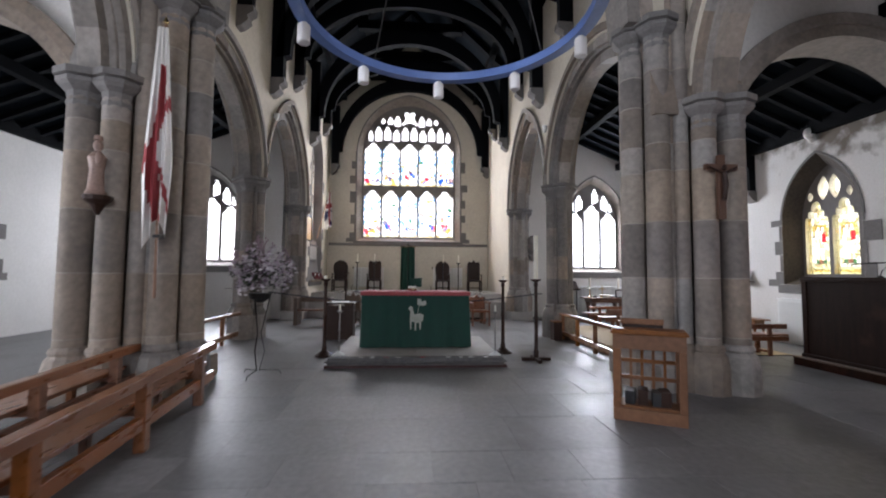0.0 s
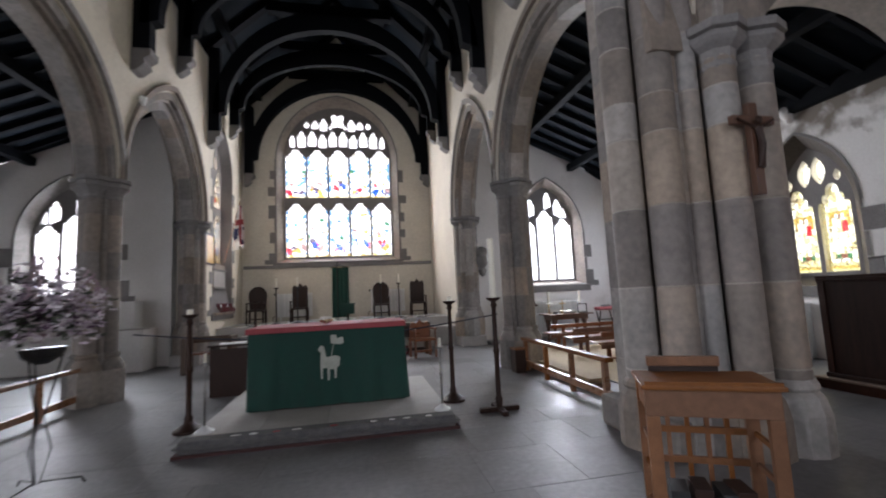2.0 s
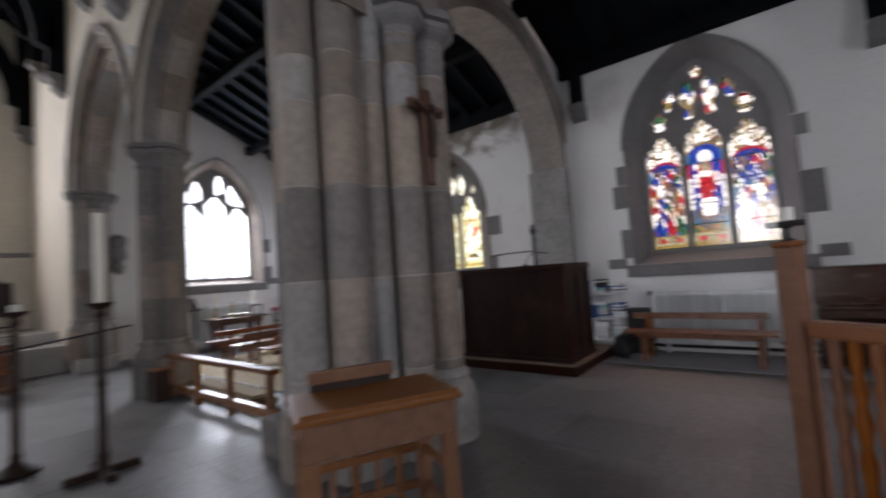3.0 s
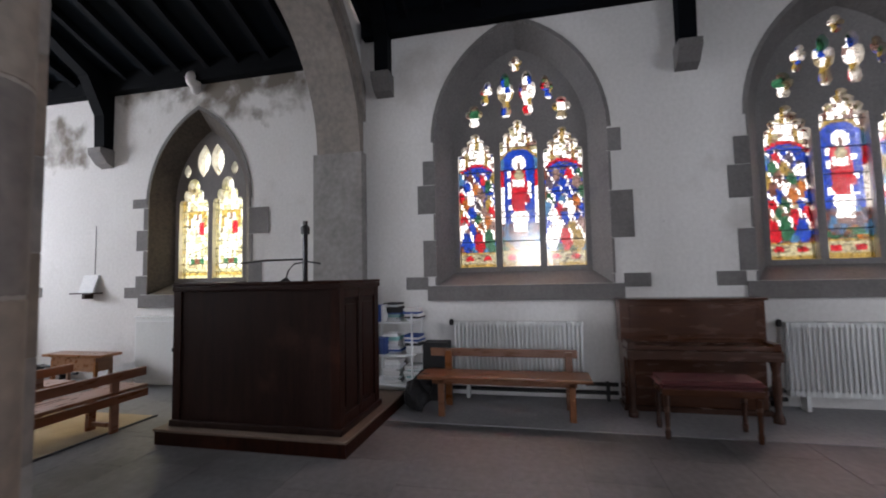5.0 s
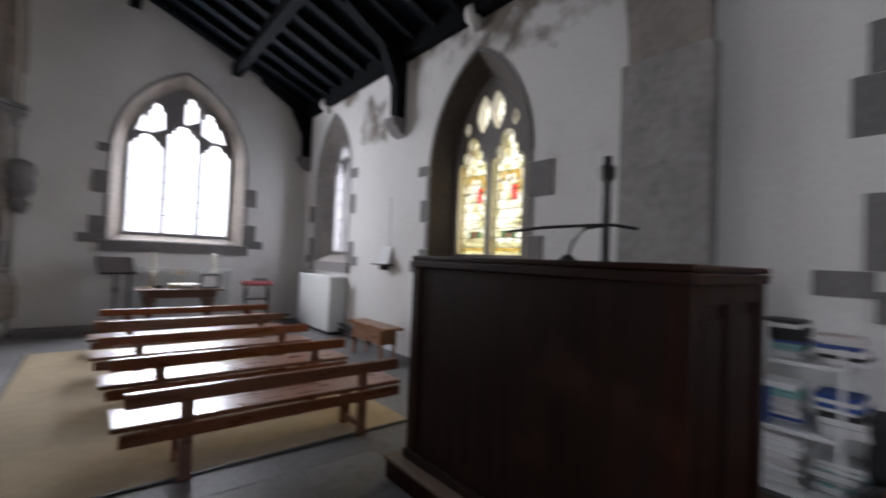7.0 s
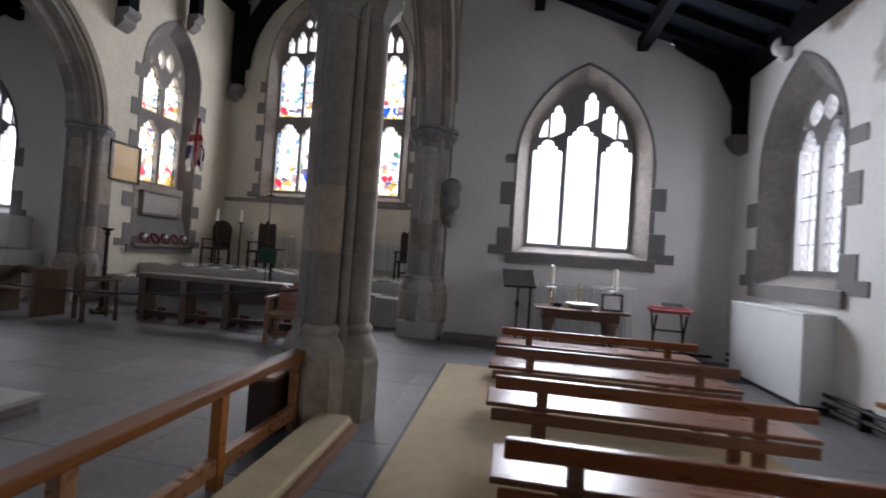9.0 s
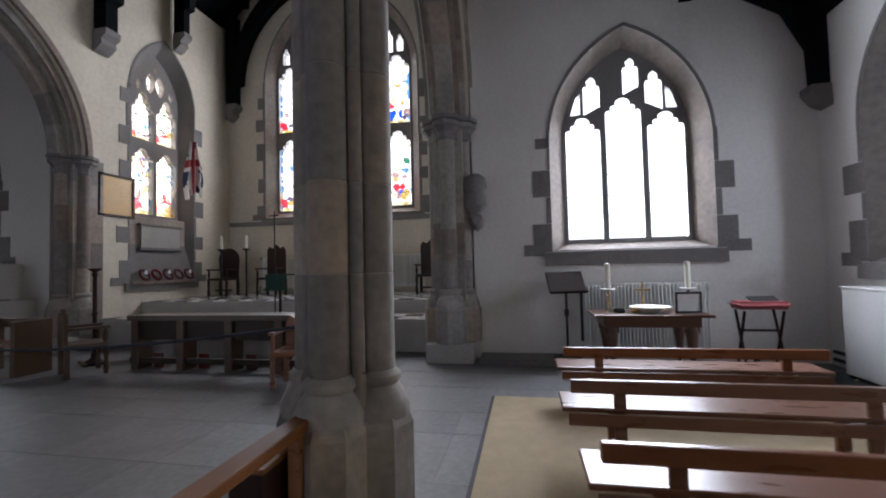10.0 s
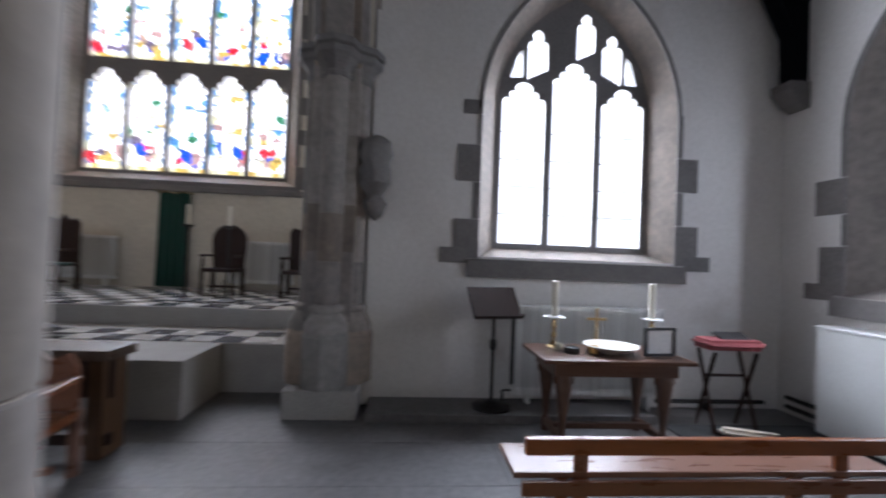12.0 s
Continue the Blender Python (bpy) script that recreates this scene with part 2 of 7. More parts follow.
# ---- structure ----
def slab(name, x0, x1, y0, y1, z0, z1, mat, label, category):
    return tagged(structure(name, boxes((x0, x1, y0, y1, z0, z1)), mat), label, category)


def wall_plate(name, outer, holes, to3d, a, b, mat, label):
    bm = bmesh.new()
    plate(bm, outer, holes, to3d, a, b)
    return tagged(structure(name, bm, mat), label, "wall")


def arch_band(bm, inner, outer, to3d, a, b):
    """A curved band between two open curves of the same count, w from a to b."""
    n = len(inner)
    q = [[bm.verts.new(to3d(u, v, w)) for u, v in c] for c in (inner, outer) for w in (a, b)]
    ia, ib, oa, ob = q
    for i in range(n - 1):
        for p, r in ((ia, ib), (ib, ob), (ob, oa), (oa, ia)):
            bm.faces.new((p[i], p[i + 1], r[i + 1], r[i]))
    for i in (0, n - 1):
        bm.faces.new((ia[i], ib[i], ob[i], oa[i]))
    return bm


def shifted(curve, cx):
    return [(cx + u, v) for u, v in curve]


FOILS = ((1, 0), (0.99, 0.14), (0.9, 0.26), (0.72, 0.27), (0.63, 0.24), (0.7, 0.38), (0.66, 0.52), (0.52, 0.6), (0.4, 0.56), (0.42, 0.72), (0.34, 0.88), (0.18, 0.97))


def light_loop(cx, w, z0, zs, z1, n=5):
    """A light with a five-lobed cusped head between zs and z1."""
    h = w / 2
    side = [(fx * h, zs + fz * (z1 - zs)) for fx, fz in FOILS]
    return [(cx - h, z0)] + [(cx - u, v) for u, v in side] + [(cx, z1)] + [(cx + u, v) for u, v in reversed(side)] + [(cx + h, z0)]


SPIRE = ((1, 0), (0.98, 0.16), (0.74, 0.22), (0.82, 0.4), (0.66, 0.52), (0.42, 0.52), (0.48, 0.68), (0.3, 0.76), (0.2, 0.78), (0.26, 0.9), (0.12, 0.98))


def spire_loop(cx, w, z0, zs, z1):
    """A light whose head rises in steps to a narrow point."""
    h = w / 2
    flank = [(fx * h, zs + fz * (z1 - zs)) for fx, fz in SPIRE]
    return [(cx - h, z0)] + [(cx - u, v) for u, v in flank] + [(cx, z1)] + [(cx + u, v) for u, v in reversed(flank)] + [(cx + h, z0)]


GLASS = {}


def glass_material(name, kind):
    m = bpy.data.materials.new(name)
    m.use_nodes = True
    n, l = m.node_tree.nodes, m.node_tree.links
    n.remove(n["Principled BSDF"])
    out = n["Material Output"]
    geo = n.new("ShaderNodeNewGeometry")
    sep = n.new("ShaderNodeSeparateXYZ")
    l.new(geo.outputs["Position"], sep.inputs[0])
    add = n.new("ShaderNodeMath")
    l.new(sep.outputs[0], add.inputs[0])
    l.new(sep.outputs[1], add.inputs[1])
    comb = n.new("ShaderNodeCombineXYZ")
    l.new(add.outputs[0], comb.inputs[0])
    l.new(sep.outputs[2], comb.inputs[1])
    tr = n.new("ShaderNodeBsdfTransparent")
    gl = n.new("ShaderNodeBsdfGlossy")
    gl.inputs["Roughness"].default_value = 0.15
    mix = n.new("ShaderNodeMixShader")
    mix.inputs[0].default_value = 0.06
    l.new(tr.outputs[0], mix.inputs[1])
    l.new(gl.outputs[0], mix.inputs[2])
    l.new(mix.outputs[0], out.inputs[0])

    def ramp(fac, stops, constant=False):
        r = n.new("ShaderNodeValToRGB")
        r.color_ramp.interpolation = "CONSTANT" if constant else "LINEAR"
        e = r.color_ramp.elements
        while len(e) < len(stops):
            e.new(0.5)
        for k, (p, c) in enumerate(stops):
            e[k].position, e[k].color = p, (*c, 1)
        l.new(fac, r.inputs[0])
        return r.outputs[0]

    def mixc(fac, a, b, blend="MIX"):
        x = n.new("ShaderNodeMix")
        x.data_type, x.blend_type = "RGBA", blend
        if isinstance(fac, float):
            x.inputs[0].default_value = fac
        else:
            l.new(fac, x.inputs[0])
        for s, v in ((x.inputs[6], a), (x.inputs[7], b)):
            if isinstance(v, tuple):
                s.default_value = (*v, 1)
            else:
                l.new(v, s)
        return x.outputs[2]

    if kind in ("rich", "pale", "yellow"):
        vor = n.new("ShaderNodeTexVoronoi")
        vor.inputs["Scale"].default_value = {"rich": 17.0, "pale": 15.0, "yellow": 17.0}[kind]
        l.new(comb.outputs[0], vor.inputs["Vector"])
        sepc = n.new("ShaderNodeSeparateColor")
        l.new(vor.outputs["Color"], sepc.inputs[0])
        W = (1.0, 0.97, 0.9)
        if kind == "rich":
            stops = [(0, (0.85, 0.03, 0.04)), (0.14, (0.03, 0.1, 0.75)), (0.3, (0.95, 0.8, 0.7)), (0.42, W), (0.56, (0.05, 0.2, 0.8)), (0.66, (0.75, 0.3, 0.1)), (0.74, (0.05, 0.4, 0.15)), (0.8, (0.9, 0.65, 0.6)), (0.9, (0.8, 0.05, 0.1))]
        elif kind == "pale":
            stops = [(0, (0.75, 0.05, 0.05)), (0.09, (0.05, 0.12, 0.7)), (0.18, (0.75, 0.65, 0.35)), (0.26, W), (0.85, (0.85, 0.9, 0.95)), (0.95, (0.35, 0.5, 0.2))]
        else:
            stops = [(0, (0.7, 0.05, 0.05)), (0.05, (0.08, 0.1, 0.5)), (0.1, (0.8, 0.75, 0.45)), (0.4, (0.92, 0.9, 0.7)), (0.7, W)]
        col = ramp(sepc.outputs[0], stops, True)
        big = n.new("ShaderNodeTexNoise")
        big.inputs["Scale"].default_value = 1.1 if kind == "rich" else 1.3
        l.new(comb.outputs[0], big.inputs["Vector"])
        lo = {"rich": 0.74, "pale": 0.8, "yellow": 0.76}[kind]
        mask = ramp(big.outputs[0], [(lo - 0.03, (0, 0, 0)), (lo + 0.03, (1, 1, 1))])
        base = {"rich": (0.95, 0.9, 0.82), "pale": (1.0, 1.0, 1.0), "yellow": (0.97, 0.95, 0.82)}[kind]
        col = mixc(mask, base, col)
        edge = n.new("ShaderNodeTexVoronoi")
        edge.feature = "DISTANCE_TO_EDGE"
        edge.inputs["Scale"].default_value = vor.inputs["Scale"].default_value
        l.new(comb.outputs[0], edge.inputs["Vector"])
        lead = ramp(edge.outputs["Distance"], [(0.02, (0.6, 0.6, 0.58) if kind == "pale" else (0.3, 0.29, 0.26)), (0.05, (1, 1, 1))])
        col = mixc(1.0, col, lead, "MULTIPLY")
    elif kind == "lattice":
        col = (0.95, 0.97, 1.0)
        for sg in (1, -1):
            ma = n.new("ShaderNodeMath")
            ma.operation = "MULTIPLY_ADD"
            ma.inputs[1].default_value = sg * 1.0
            l.new(add.outputs[0], ma.inputs[0])
            mz = n.new("ShaderNodeMath")
            mz.operation = "MULTIPLY"
            mz.inputs[1].default_value = 0.72
            l.new(sep.outputs[2], mz.inputs[0])
            l.new(mz.outputs[0], ma.inputs[2])
            mk = n.new("ShaderNodeMath")
            mk.operation = "MULTIPLY"
            mk.inputs[1].default_value = 9.0
            l.new(ma.outputs[0], mk.inputs[0])
            fr = n.new("ShaderNodeMath")
            fr.operation = "FRACT"
            l.new(mk.outputs[0], fr.inputs[0])
            col = mixc(1.0, col, ramp(fr.outputs[0], [(0, (0.3, 0.3, 0.3)), (0.1, (1, 1, 1))], True), "MULTIPLY")
    else:
        col = ramp(add.outputs[0], [(0, (0.97, 0.985, 1)), (1, (0.97, 0.985, 1))])
    l.new(col, tr.inputs[0])
    GLASS[kind] = m
    return m


for kind, nm in (("rich", "richly_coloured_stained_glass"), ("pale", "pale_stained_glass"), ("yellow", "yellowish_leaded_glass"), ("clear", "clear_leaded_glass"), ("lattice", "diamond_leaded_glass")):
    glass_material(nm, kind)

def tint(name, c, k):
    """Coloured glass that lets through k of the light in its own colour."""
    m = bpy.data.materials.new(name + "_glass")
    m.use_nodes = True
    nn, ll = m.node_tree.nodes, m.node_tree.links
    nn.remove(nn["Principled BSDF"])
    tb = nn.new("ShaderNodeBsdfTransparent")
    nz = nn.new("ShaderNodeTexNoise")
    nz.inputs["Scale"].default_value = 16
    rp = nn.new("ShaderNodeValToRGB")
    rp.color_ramp.elements[0].color = (*[v * 0.55 * k for v in c], 1)
    rp.color_ramp.elements[1].color = (*[min(1, v * 1.4 * k) for v in c], 1)
    ge = nn.new("ShaderNodeNewGeometry")
    ll.new(ge.outputs["Position"], nz.inputs["Vector"])
    ll.new(nz.outputs[0], rp.inputs[0])
    ll.new(rp.outputs[0], tb.inputs[0])
    ll.new(tb.outputs[0], nn["Material Output"].inputs[0])
    return m


COLOURS = (("red", (0.8, 0.02, 0.04)), ("blue", (0.015, 0.085, 0.7)), ("sky", (0.1, 0.3, 0.6)), ("green", (0.04, 0.2, 0.1)), ("rose", (0.42, 0.27, 0.25)), ("orange", (0.7, 0.22, 0.04)), ("gold", (0.55, 0.38, 0.09)), ("violet", (0.15, 0.12, 0.18)), ("cream", (0.46, 0.38, 0.24)), ("brown", (0.28, 0.1, 0.075)), ("straw", (0.72, 0.69, 0.45)))
TINT = {kind: {nm: tint(kind + "_" + nm, c, k) for nm, c in COLOURS} for kind, k in (("rich", 0.42), ("pale", 0.85), ("yellow", 0.95))}


def border(fx, f, pick):
    """The cream and gold band with red ornaments at the foot of a light."""
    if f < 0.03 or 0.1 < f < 0.112:
        return "gold"
    if abs(abs(fx) - 0.5) < 0.26 - 3 * abs(f - 0.05) and 0.045 < f < 0.085:
        return "red"
    return "straw" if pick(int((fx + 1) * 9), int(f * 90)) % 4 else "cream"


def spire(fx, f, pick, start):
    """White and gold pinnacles over the figures."""
    a = abs(fx)
    if abs(a - 0.55 + 0.5 * (f - start)) < 0.07:
        return "gold" if pick(int(f * 60), 2) % 3 else "brown"
    if a < 0.1 and f > start + 0.1:
        return "gold"
    if a > 0.8 and f > start + 0.04:
        return ("red", "blue", "green")[pick(int(f * 24), int(fx)) % 3]
    return ("white", "white", "white", "straw", "white", "rose")[pick(int((fx + 1) * 6), int(f * 40)) % 6]


@functools.lru_cache(maxsize=None)
def people(seed):
    """Seated and standing figures of a side light, the nearest last: (x, height, half width, half height, robe, hood)."""
    rng = random.Random(seed)
    robes = ["red", "blue", "green", "rose", "orange", "sky", "white", "red", "blue", "violet", "brown", "gold"]
    out = []
    for row in range(8):
        rng.shuffle(robes)
        for k in range(3 if row % 2 else 4):
            x = -0.9 + 1.8 * (k + 0.5 * (row % 2)) / 3 + rng.uniform(-0.12, 0.12)
            out.append((x, 0.66 - row * 0.066 + rng.uniform(-0.012, 0.012), 0.21 + 0.014 * row, 0.046 + 0.006 * row, robes[k], rng.choice(("white", "rose", "straw", "brown", "white"))))
    return out[::-1]


def crowd(fx, f, pick):
    """A side light: border, a throng of robed figures, a blue vault and a white canopy."""
    if f < 0.112:
        return border(fx, f, pick)
    for x, z, rx, rz, robe, hood in people(pick(1, 1)):
        u, v = (fx - x) / rx, (f - z) / rz
        if u * u + ((f - z - rz * 0.95) / (rz * 0.42)) ** 2 * 1.0 < 0.2:
            return "rose" if abs(u) < 0.2 and f < z + rz else hood
        if u * u + v * v < 1:
            return "white" if u + 0.6 * v > 0.75 and robe != "rose" else robe
    if f < 0.16:
        return ("green", "brown", "sky")[pick(int((fx + 1) * 3), 4) % 3]
    if f < 0.76 - 0.07 * fx * fx:
        return "blue" if pick(int((fx + 1) * 7), int(f * 60)) % 5 else "violet"
    if f < 0.785 - 0.07 * fx * fx:
        return "red"
    return spire(fx, f, pick, 0.785)


def majesty(fx, f, pick):
    """The middle light: a red-robed pale figure in a blue almond over green ground."""
    a = abs(fx)
    if f < 0.112:
        return border(fx, f, pick)
    if f < 0.2:
        hill = 0.165 + 0.03 * math.sin(fx * 5)
        return ("green", "green", "gold", "brown", "orange")[pick(int((fx + 1) * 5), int(f * 50)) % 5] if f < hill else ("violet", "sky", "violet")[pick(int((fx + 1) * 4), 7) % 3]
    if f < 0.29:
        return ("violet", "brown", "sky", "violet")[pick(int((fx + 1) * 5), int(f * 36)) % 4] if a > 0.36 else ("white" if f > 0.24 else "rose")
    if f < 0.38:
        return "white" if a < 0.42 + 0.08 * math.sin(f * 60) else ("blue" if a < 0.86 else "white")
    if f < 0.66:
        lean = fx + 0.5 * (f - 0.5)
        if (fx / 0.24) ** 2 + ((f - 0.625) / 0.035) ** 2 < 1:
            return "straw"
        if abs(lean) < 0.5 - 0.5 * abs(f - 0.47) and not (lean > 0.22 and f < 0.43):
            return "white" if 0.55 < f < 0.6 and abs(lean) < 0.34 else "red"
        if a < 0.66:
            return "white" if pick(int((fx + 1) * 5), int(f * 26)) % 2 else "blue"
        return "blue" if a < 0.86 else ("white" if f < 0.55 else "red")
    if (fx / 0.4) ** 2 + ((f - 0.71) / 0.05) ** 2 < 1:
        return "rose" if a < 0.13 and f < 0.72 else "white"
    if f < 0.81 - 0.08 * fx * fx:
        return "blue" if a < 0.84 else "sky"
    if f < 0.83 - 0.08 * fx * fx:
        return "gold"
    return spire(fx, f, pick, 0.83)


@functools.lru_cache(maxsize=None)
def patches(seed):
    rng = random.Random(seed)
    out = []
    for k in range(5):
        out.append((rng.uniform(-0.75, 0.75), rng.uniform(0.1, 0.3), rng.uniform(0.16, 0.42), rng.uniform(0.03, 0.085), rng.choice(("red", "blue", "red", "violet", "gold", "rose"))))
    for k in range(7):
        out.append((rng.uniform(-0.95, 0.95), rng.uniform(0.25, 0.8), rng.uniform(0.15, 0.4), rng.uniform(0.015, 0.05), rng.choice(("sky", "green", "straw", "gold", "sky", "rose", "straw"))))
    return out


def painted(fx, f, pick):
    """Great-window glass: a coloured scene low in each pale light, washes of colour above."""
    if f < 0.06:
        return "straw" if pick(int((fx + 1) * 3), 1) % 3 else "gold"
    for x, z, rx, rz, colour in patches(pick(1, 1)):
        u, v = (fx - x) / rx, (f - z) / rz
        if u * u + v * v + 0.4 * math.sin(7 * fx + 31 * f) < 0.9:
            return colour
    if abs(fx) > 0.82 and pick(int(f * 22), int(fx * 2)) % 3 == 0:
        return "sky"
    return "straw" if pick(int((fx + 1) * 4), int(f * 18)) % 9 == 0 else None


def saint(fx, f, pick):
    """A pale standing figure with one bright garment, among straw-coloured quarries."""
    a, second = abs(fx), pick(5, 5) % 2
    if f < 0.1:
        return "gold" if 0.03 < f < 0.06 else "straw"
    if a > 0.82:
        return "straw" if pick(int(f * 40), 1) % 4 else "gold"
    if 0.14 < f < 0.68:
        if (fx / 0.3) ** 2 + ((f - 0.62) / 0.035) ** 2 < 1:
            return "rose" if a < 0.12 else "white"
        if a < 0.52 - 0.35 * abs(f - 0.35) and f < 0.6:
            if 0.44 < f < 0.57 and (fx < 0.1) == bool(second):
                return "blue" if second else "red"
            if f < 0.2:
                return "green" if a > 0.2 else "brown"
            return "white" if pick(int((fx + 1) * 7), int(f * 14)) % 3 else "straw"
        if f > 0.5 and a < 0.62:
            return "sky" if second else "gold"
    return ("straw", "white", "white", "straw", "white", "cream")[pick(int((fx + 1) * 4), int(f * 22)) % 6]


def canopy(fx, f, pick):
    """Small bright quarries in the tracery."""
    return ("white", "white", "red", "cream", "green", "gold", "white", "rose", "blue")[pick(int((fx + 1) * 9), int(f * 9)) % 9]


def glass_pieces(win, to3d, depth, panes, kind, rng, subject=None):
    """Small leaded pieces filling each light: (cx, width, base, head)."""
    for i, (cx, w, z0, z1) in enumerate(panes):
        h, seed = z1 - z0, rng.randrange(1000)
        nx, nz = (22, max(10, int(h / 0.023))) if kind != "pale" else (18, max(10, int(h / 0.036)))

        def pick(p, q):
            return random.Random(p * 131 + q * 17 + seed * 7919).randrange(1000)
        scene_of = subject or {"rich": majesty if i % 3 == 1 else crowd, "pale": painted, "yellow": saint}[kind]
        names = [n for n, _ in COLOURS]
        bm = bmesh.new()
        vs = {}
        for v in range(nz + 1):
            for u in range(nx + 1):
                ju = 0 if u in (0, nx) else rng.uniform(-0.25, 0.25)
                jv = 0 if v in (0, nz) else rng.uniform(-0.25, 0.25)
                vs[u, v] = bm.verts.new(to3d(cx - w / 2 + w * (u + ju) / nx, z0 + h * (v + jv) / nz, depth + 0.02))
        for v in range(nz):
            for u in range(nx):
                c = scene_of((u + 0.5) / nx * 2 - 1, (v + 0.5) / nz, pick)
                if c and c != "white":
                    bm.faces.new((vs[u, v], vs[u + 1, v], vs[u + 1, v + 1], vs[u, v + 1])).material_index = names.index(c)
        bmesh.ops.delete(bm, geom=[x for x in bm.verts if not x.link_faces], context="VERTS")
        ob = part("leaded_panel", bm, None, win, {"rich": "red, blue and white figure glass", "pale": "pale glass with red and blue figures", "yellow": "yellowish glass with a pale figure"}[kind])
        for n in names:
            ob.data.materials.append(TINT[kind][n])


WINDOWS = {}


def window(name, label, to3d, cu, glass, reveal, lights, kind, transom=None, depth=0.34, power=0, facing=(0, -1), surround=0.16, quoin=True, sill_out=0.05, stones=None):
    """glass: (width, base, spring, apex); reveal: the same at the wall's face. Stone tracery, glazing, splayed lining and dressed surround."""
    gw, gb, gs, ga = glass
    rw, rb, rs, ra = reveal
    win = tagged(new(name), label, "window", kind="structure")
    # tracery
    m = 0.085 if lights > 1 else 0
    lw = (gw - (lights - 1) * m) / lights
    holes = []
    ends = []
    for i in range(lights):
        cx = cu - gw / 2 + lw / 2 + i * (lw + m)
        off = abs(cx - cu) / (gw / 2)
        head = gs + (ga - gs) * (0.16 + 0.12 * (1 - off))
        if transom:
            head = gs + (ga - gs) * 0.16
        elif lights == 2:
            head += 0.15
        elif lights == 3:
            head = gs + (ga - gs) * (0.26 if off > 0.3 else 0.46)
            if kind == "rich":
                head -= 0.21 if off > 0.3 else 0.3
        if transom:
            holes.append(light_loop(cx, lw, gb, transom - 0.14 - lw * 0.5, transom - 0.14))
            holes.append(light_loop(cx, lw, transom + 0.08, head - lw * (0.5 if lights > 2 else 0.85), head))
        else:
            holes.append((spire_loop if kind == "rich" else light_loop)(cx, lw, gb, head - lw * (0.72 if kind == "rich" else 0.5 if lights > 2 else 0.85), head))
        ends.append((cx, head))
    curve = arch_curve(gw + 0.06, gs, ga + 0.04, 24)

    def low(u):
        vs = [v1 + (v2 - v1) * (u - u1) / (u2 - u1) for (u1, v1), (u2, v2) in zip(curve, curve[1:]) if min(u1, u2) <= u <= max(u1, u2) and u1 != u2]
        return min(vs) if vs else gs
    def panel(c, wide, z0, z1, slope=0.0):
        """An upright panel with a slanting foot and a cusped head, kept inside the arch."""
        hw = wide / 2
        z1 = min(z1, low(c) - 0.05, low(c - hw) + 0.12 * (z1 - z0), low(c + hw) + 0.12 * (z1 - z0))
        h = z1 - z0
        if h < 0.1:
            return
        holes.append([(cu + c + fx * hw, z0 + fz * h + fx * slope * hw * (1 if fz < 0.1 else 0)) for fx, fz in ((-1, 0.0), (1, 0.0), (1, 0.64), (0.9, 0.72), (0.5, 0.74), (0.56, 0.84), (0.45, 0.93), (0, 1.0), (-0.45, 0.93), (-0.56, 0.84), (-0.5, 0.74), (-0.9, 0.72), (-1, 0.64))])

    def foil(c, wide, z0, z1, lean=0.0):
        """A cusped opening with a narrow foot and a lobed head."""
        half_side = ((0.35, 0.0), (0.62, 0.1), (0.55, 0.24), (0.4, 0.32), (0.85, 0.42), (1.0, 0.56), (0.88, 0.7), (0.5, 0.74), (0.58, 0.86), (0.3, 0.97))
        loop = [(fx * wide / 2, fz) for fx, fz in half_side] + [(0, 1.0)] + [(-fx * wide / 2, fz) for fx, fz in reversed(half_side)]
        holes.append([(cu + c + u + lean * fz, z0 + fz * (z1 - z0)) for u, fz in loop])

    def leaf(c, wide, z0, z1, lean=0.0):
        """An almond-shaped opening."""
        hw = wide / 2
        z1 = min(z1, low(c + lean) - 0.05, low(c + lean / 2 - hw * 0.7) + 0.05, low(c + lean / 2 + hw * 0.7) + 0.05)
        if z1 - z0 < 0.12:
            return
        pts = [(math.sin(math.pi * k / 8) ** 0.8, k / 8) for k in range(9)]
        loop = [(p * hw + lean * q, q) for p, q in pts] + [(-p * hw + lean * q, q) for p, q in reversed(pts[1:-1])]
        holes.append([(cu + c + p, z0 + q * (z1 - z0)) for p, q in loop])

    half = gw / 2
    side = ends[0][1]
    if kind == "rich" and lights == 3:
        for sg in (-1, 1):
            foil(sg * 0.6, 0.25, side + 0.1, side + 0.42)
            foil(sg * 0.45, 0.18, side + 0.4, side + 0.74, -sg * 0.06)
            foil(sg * 0.15, 0.24, side + 0.2, side + 0.84)
        foil(0, 0.19, side + 0.84, side + 1.06)
    elif lights == 3:
        mid = ends[1][1]
        panel(0.13, 0.23, mid + 0.1, mid + 0.62, 0.5)
        for sg in (-1, 1):
            panel(sg * 0.46, 0.25, side + 0.1, side + 0.68, -sg * 0.5)
            holes.append([(cu + sg * u, v) for u, v in ((0.63, side + 0.06), (0.79, side + 0.05), (0.7, low(0.7) - 0.07), (0.63, low(0.63) - 0.12))])
    elif lights == 2:
        for sg in (-1, 1):
            leaf(sg * 0.145, 0.25, side + 0.02, side + 0.56, -sg * 0.03)
            leaf(sg * half * 0.74, 0.13, side + 0.02, side + 0.28)
        leaf(0, 0.1, side + 0.56, ga - 0.06)
    else:
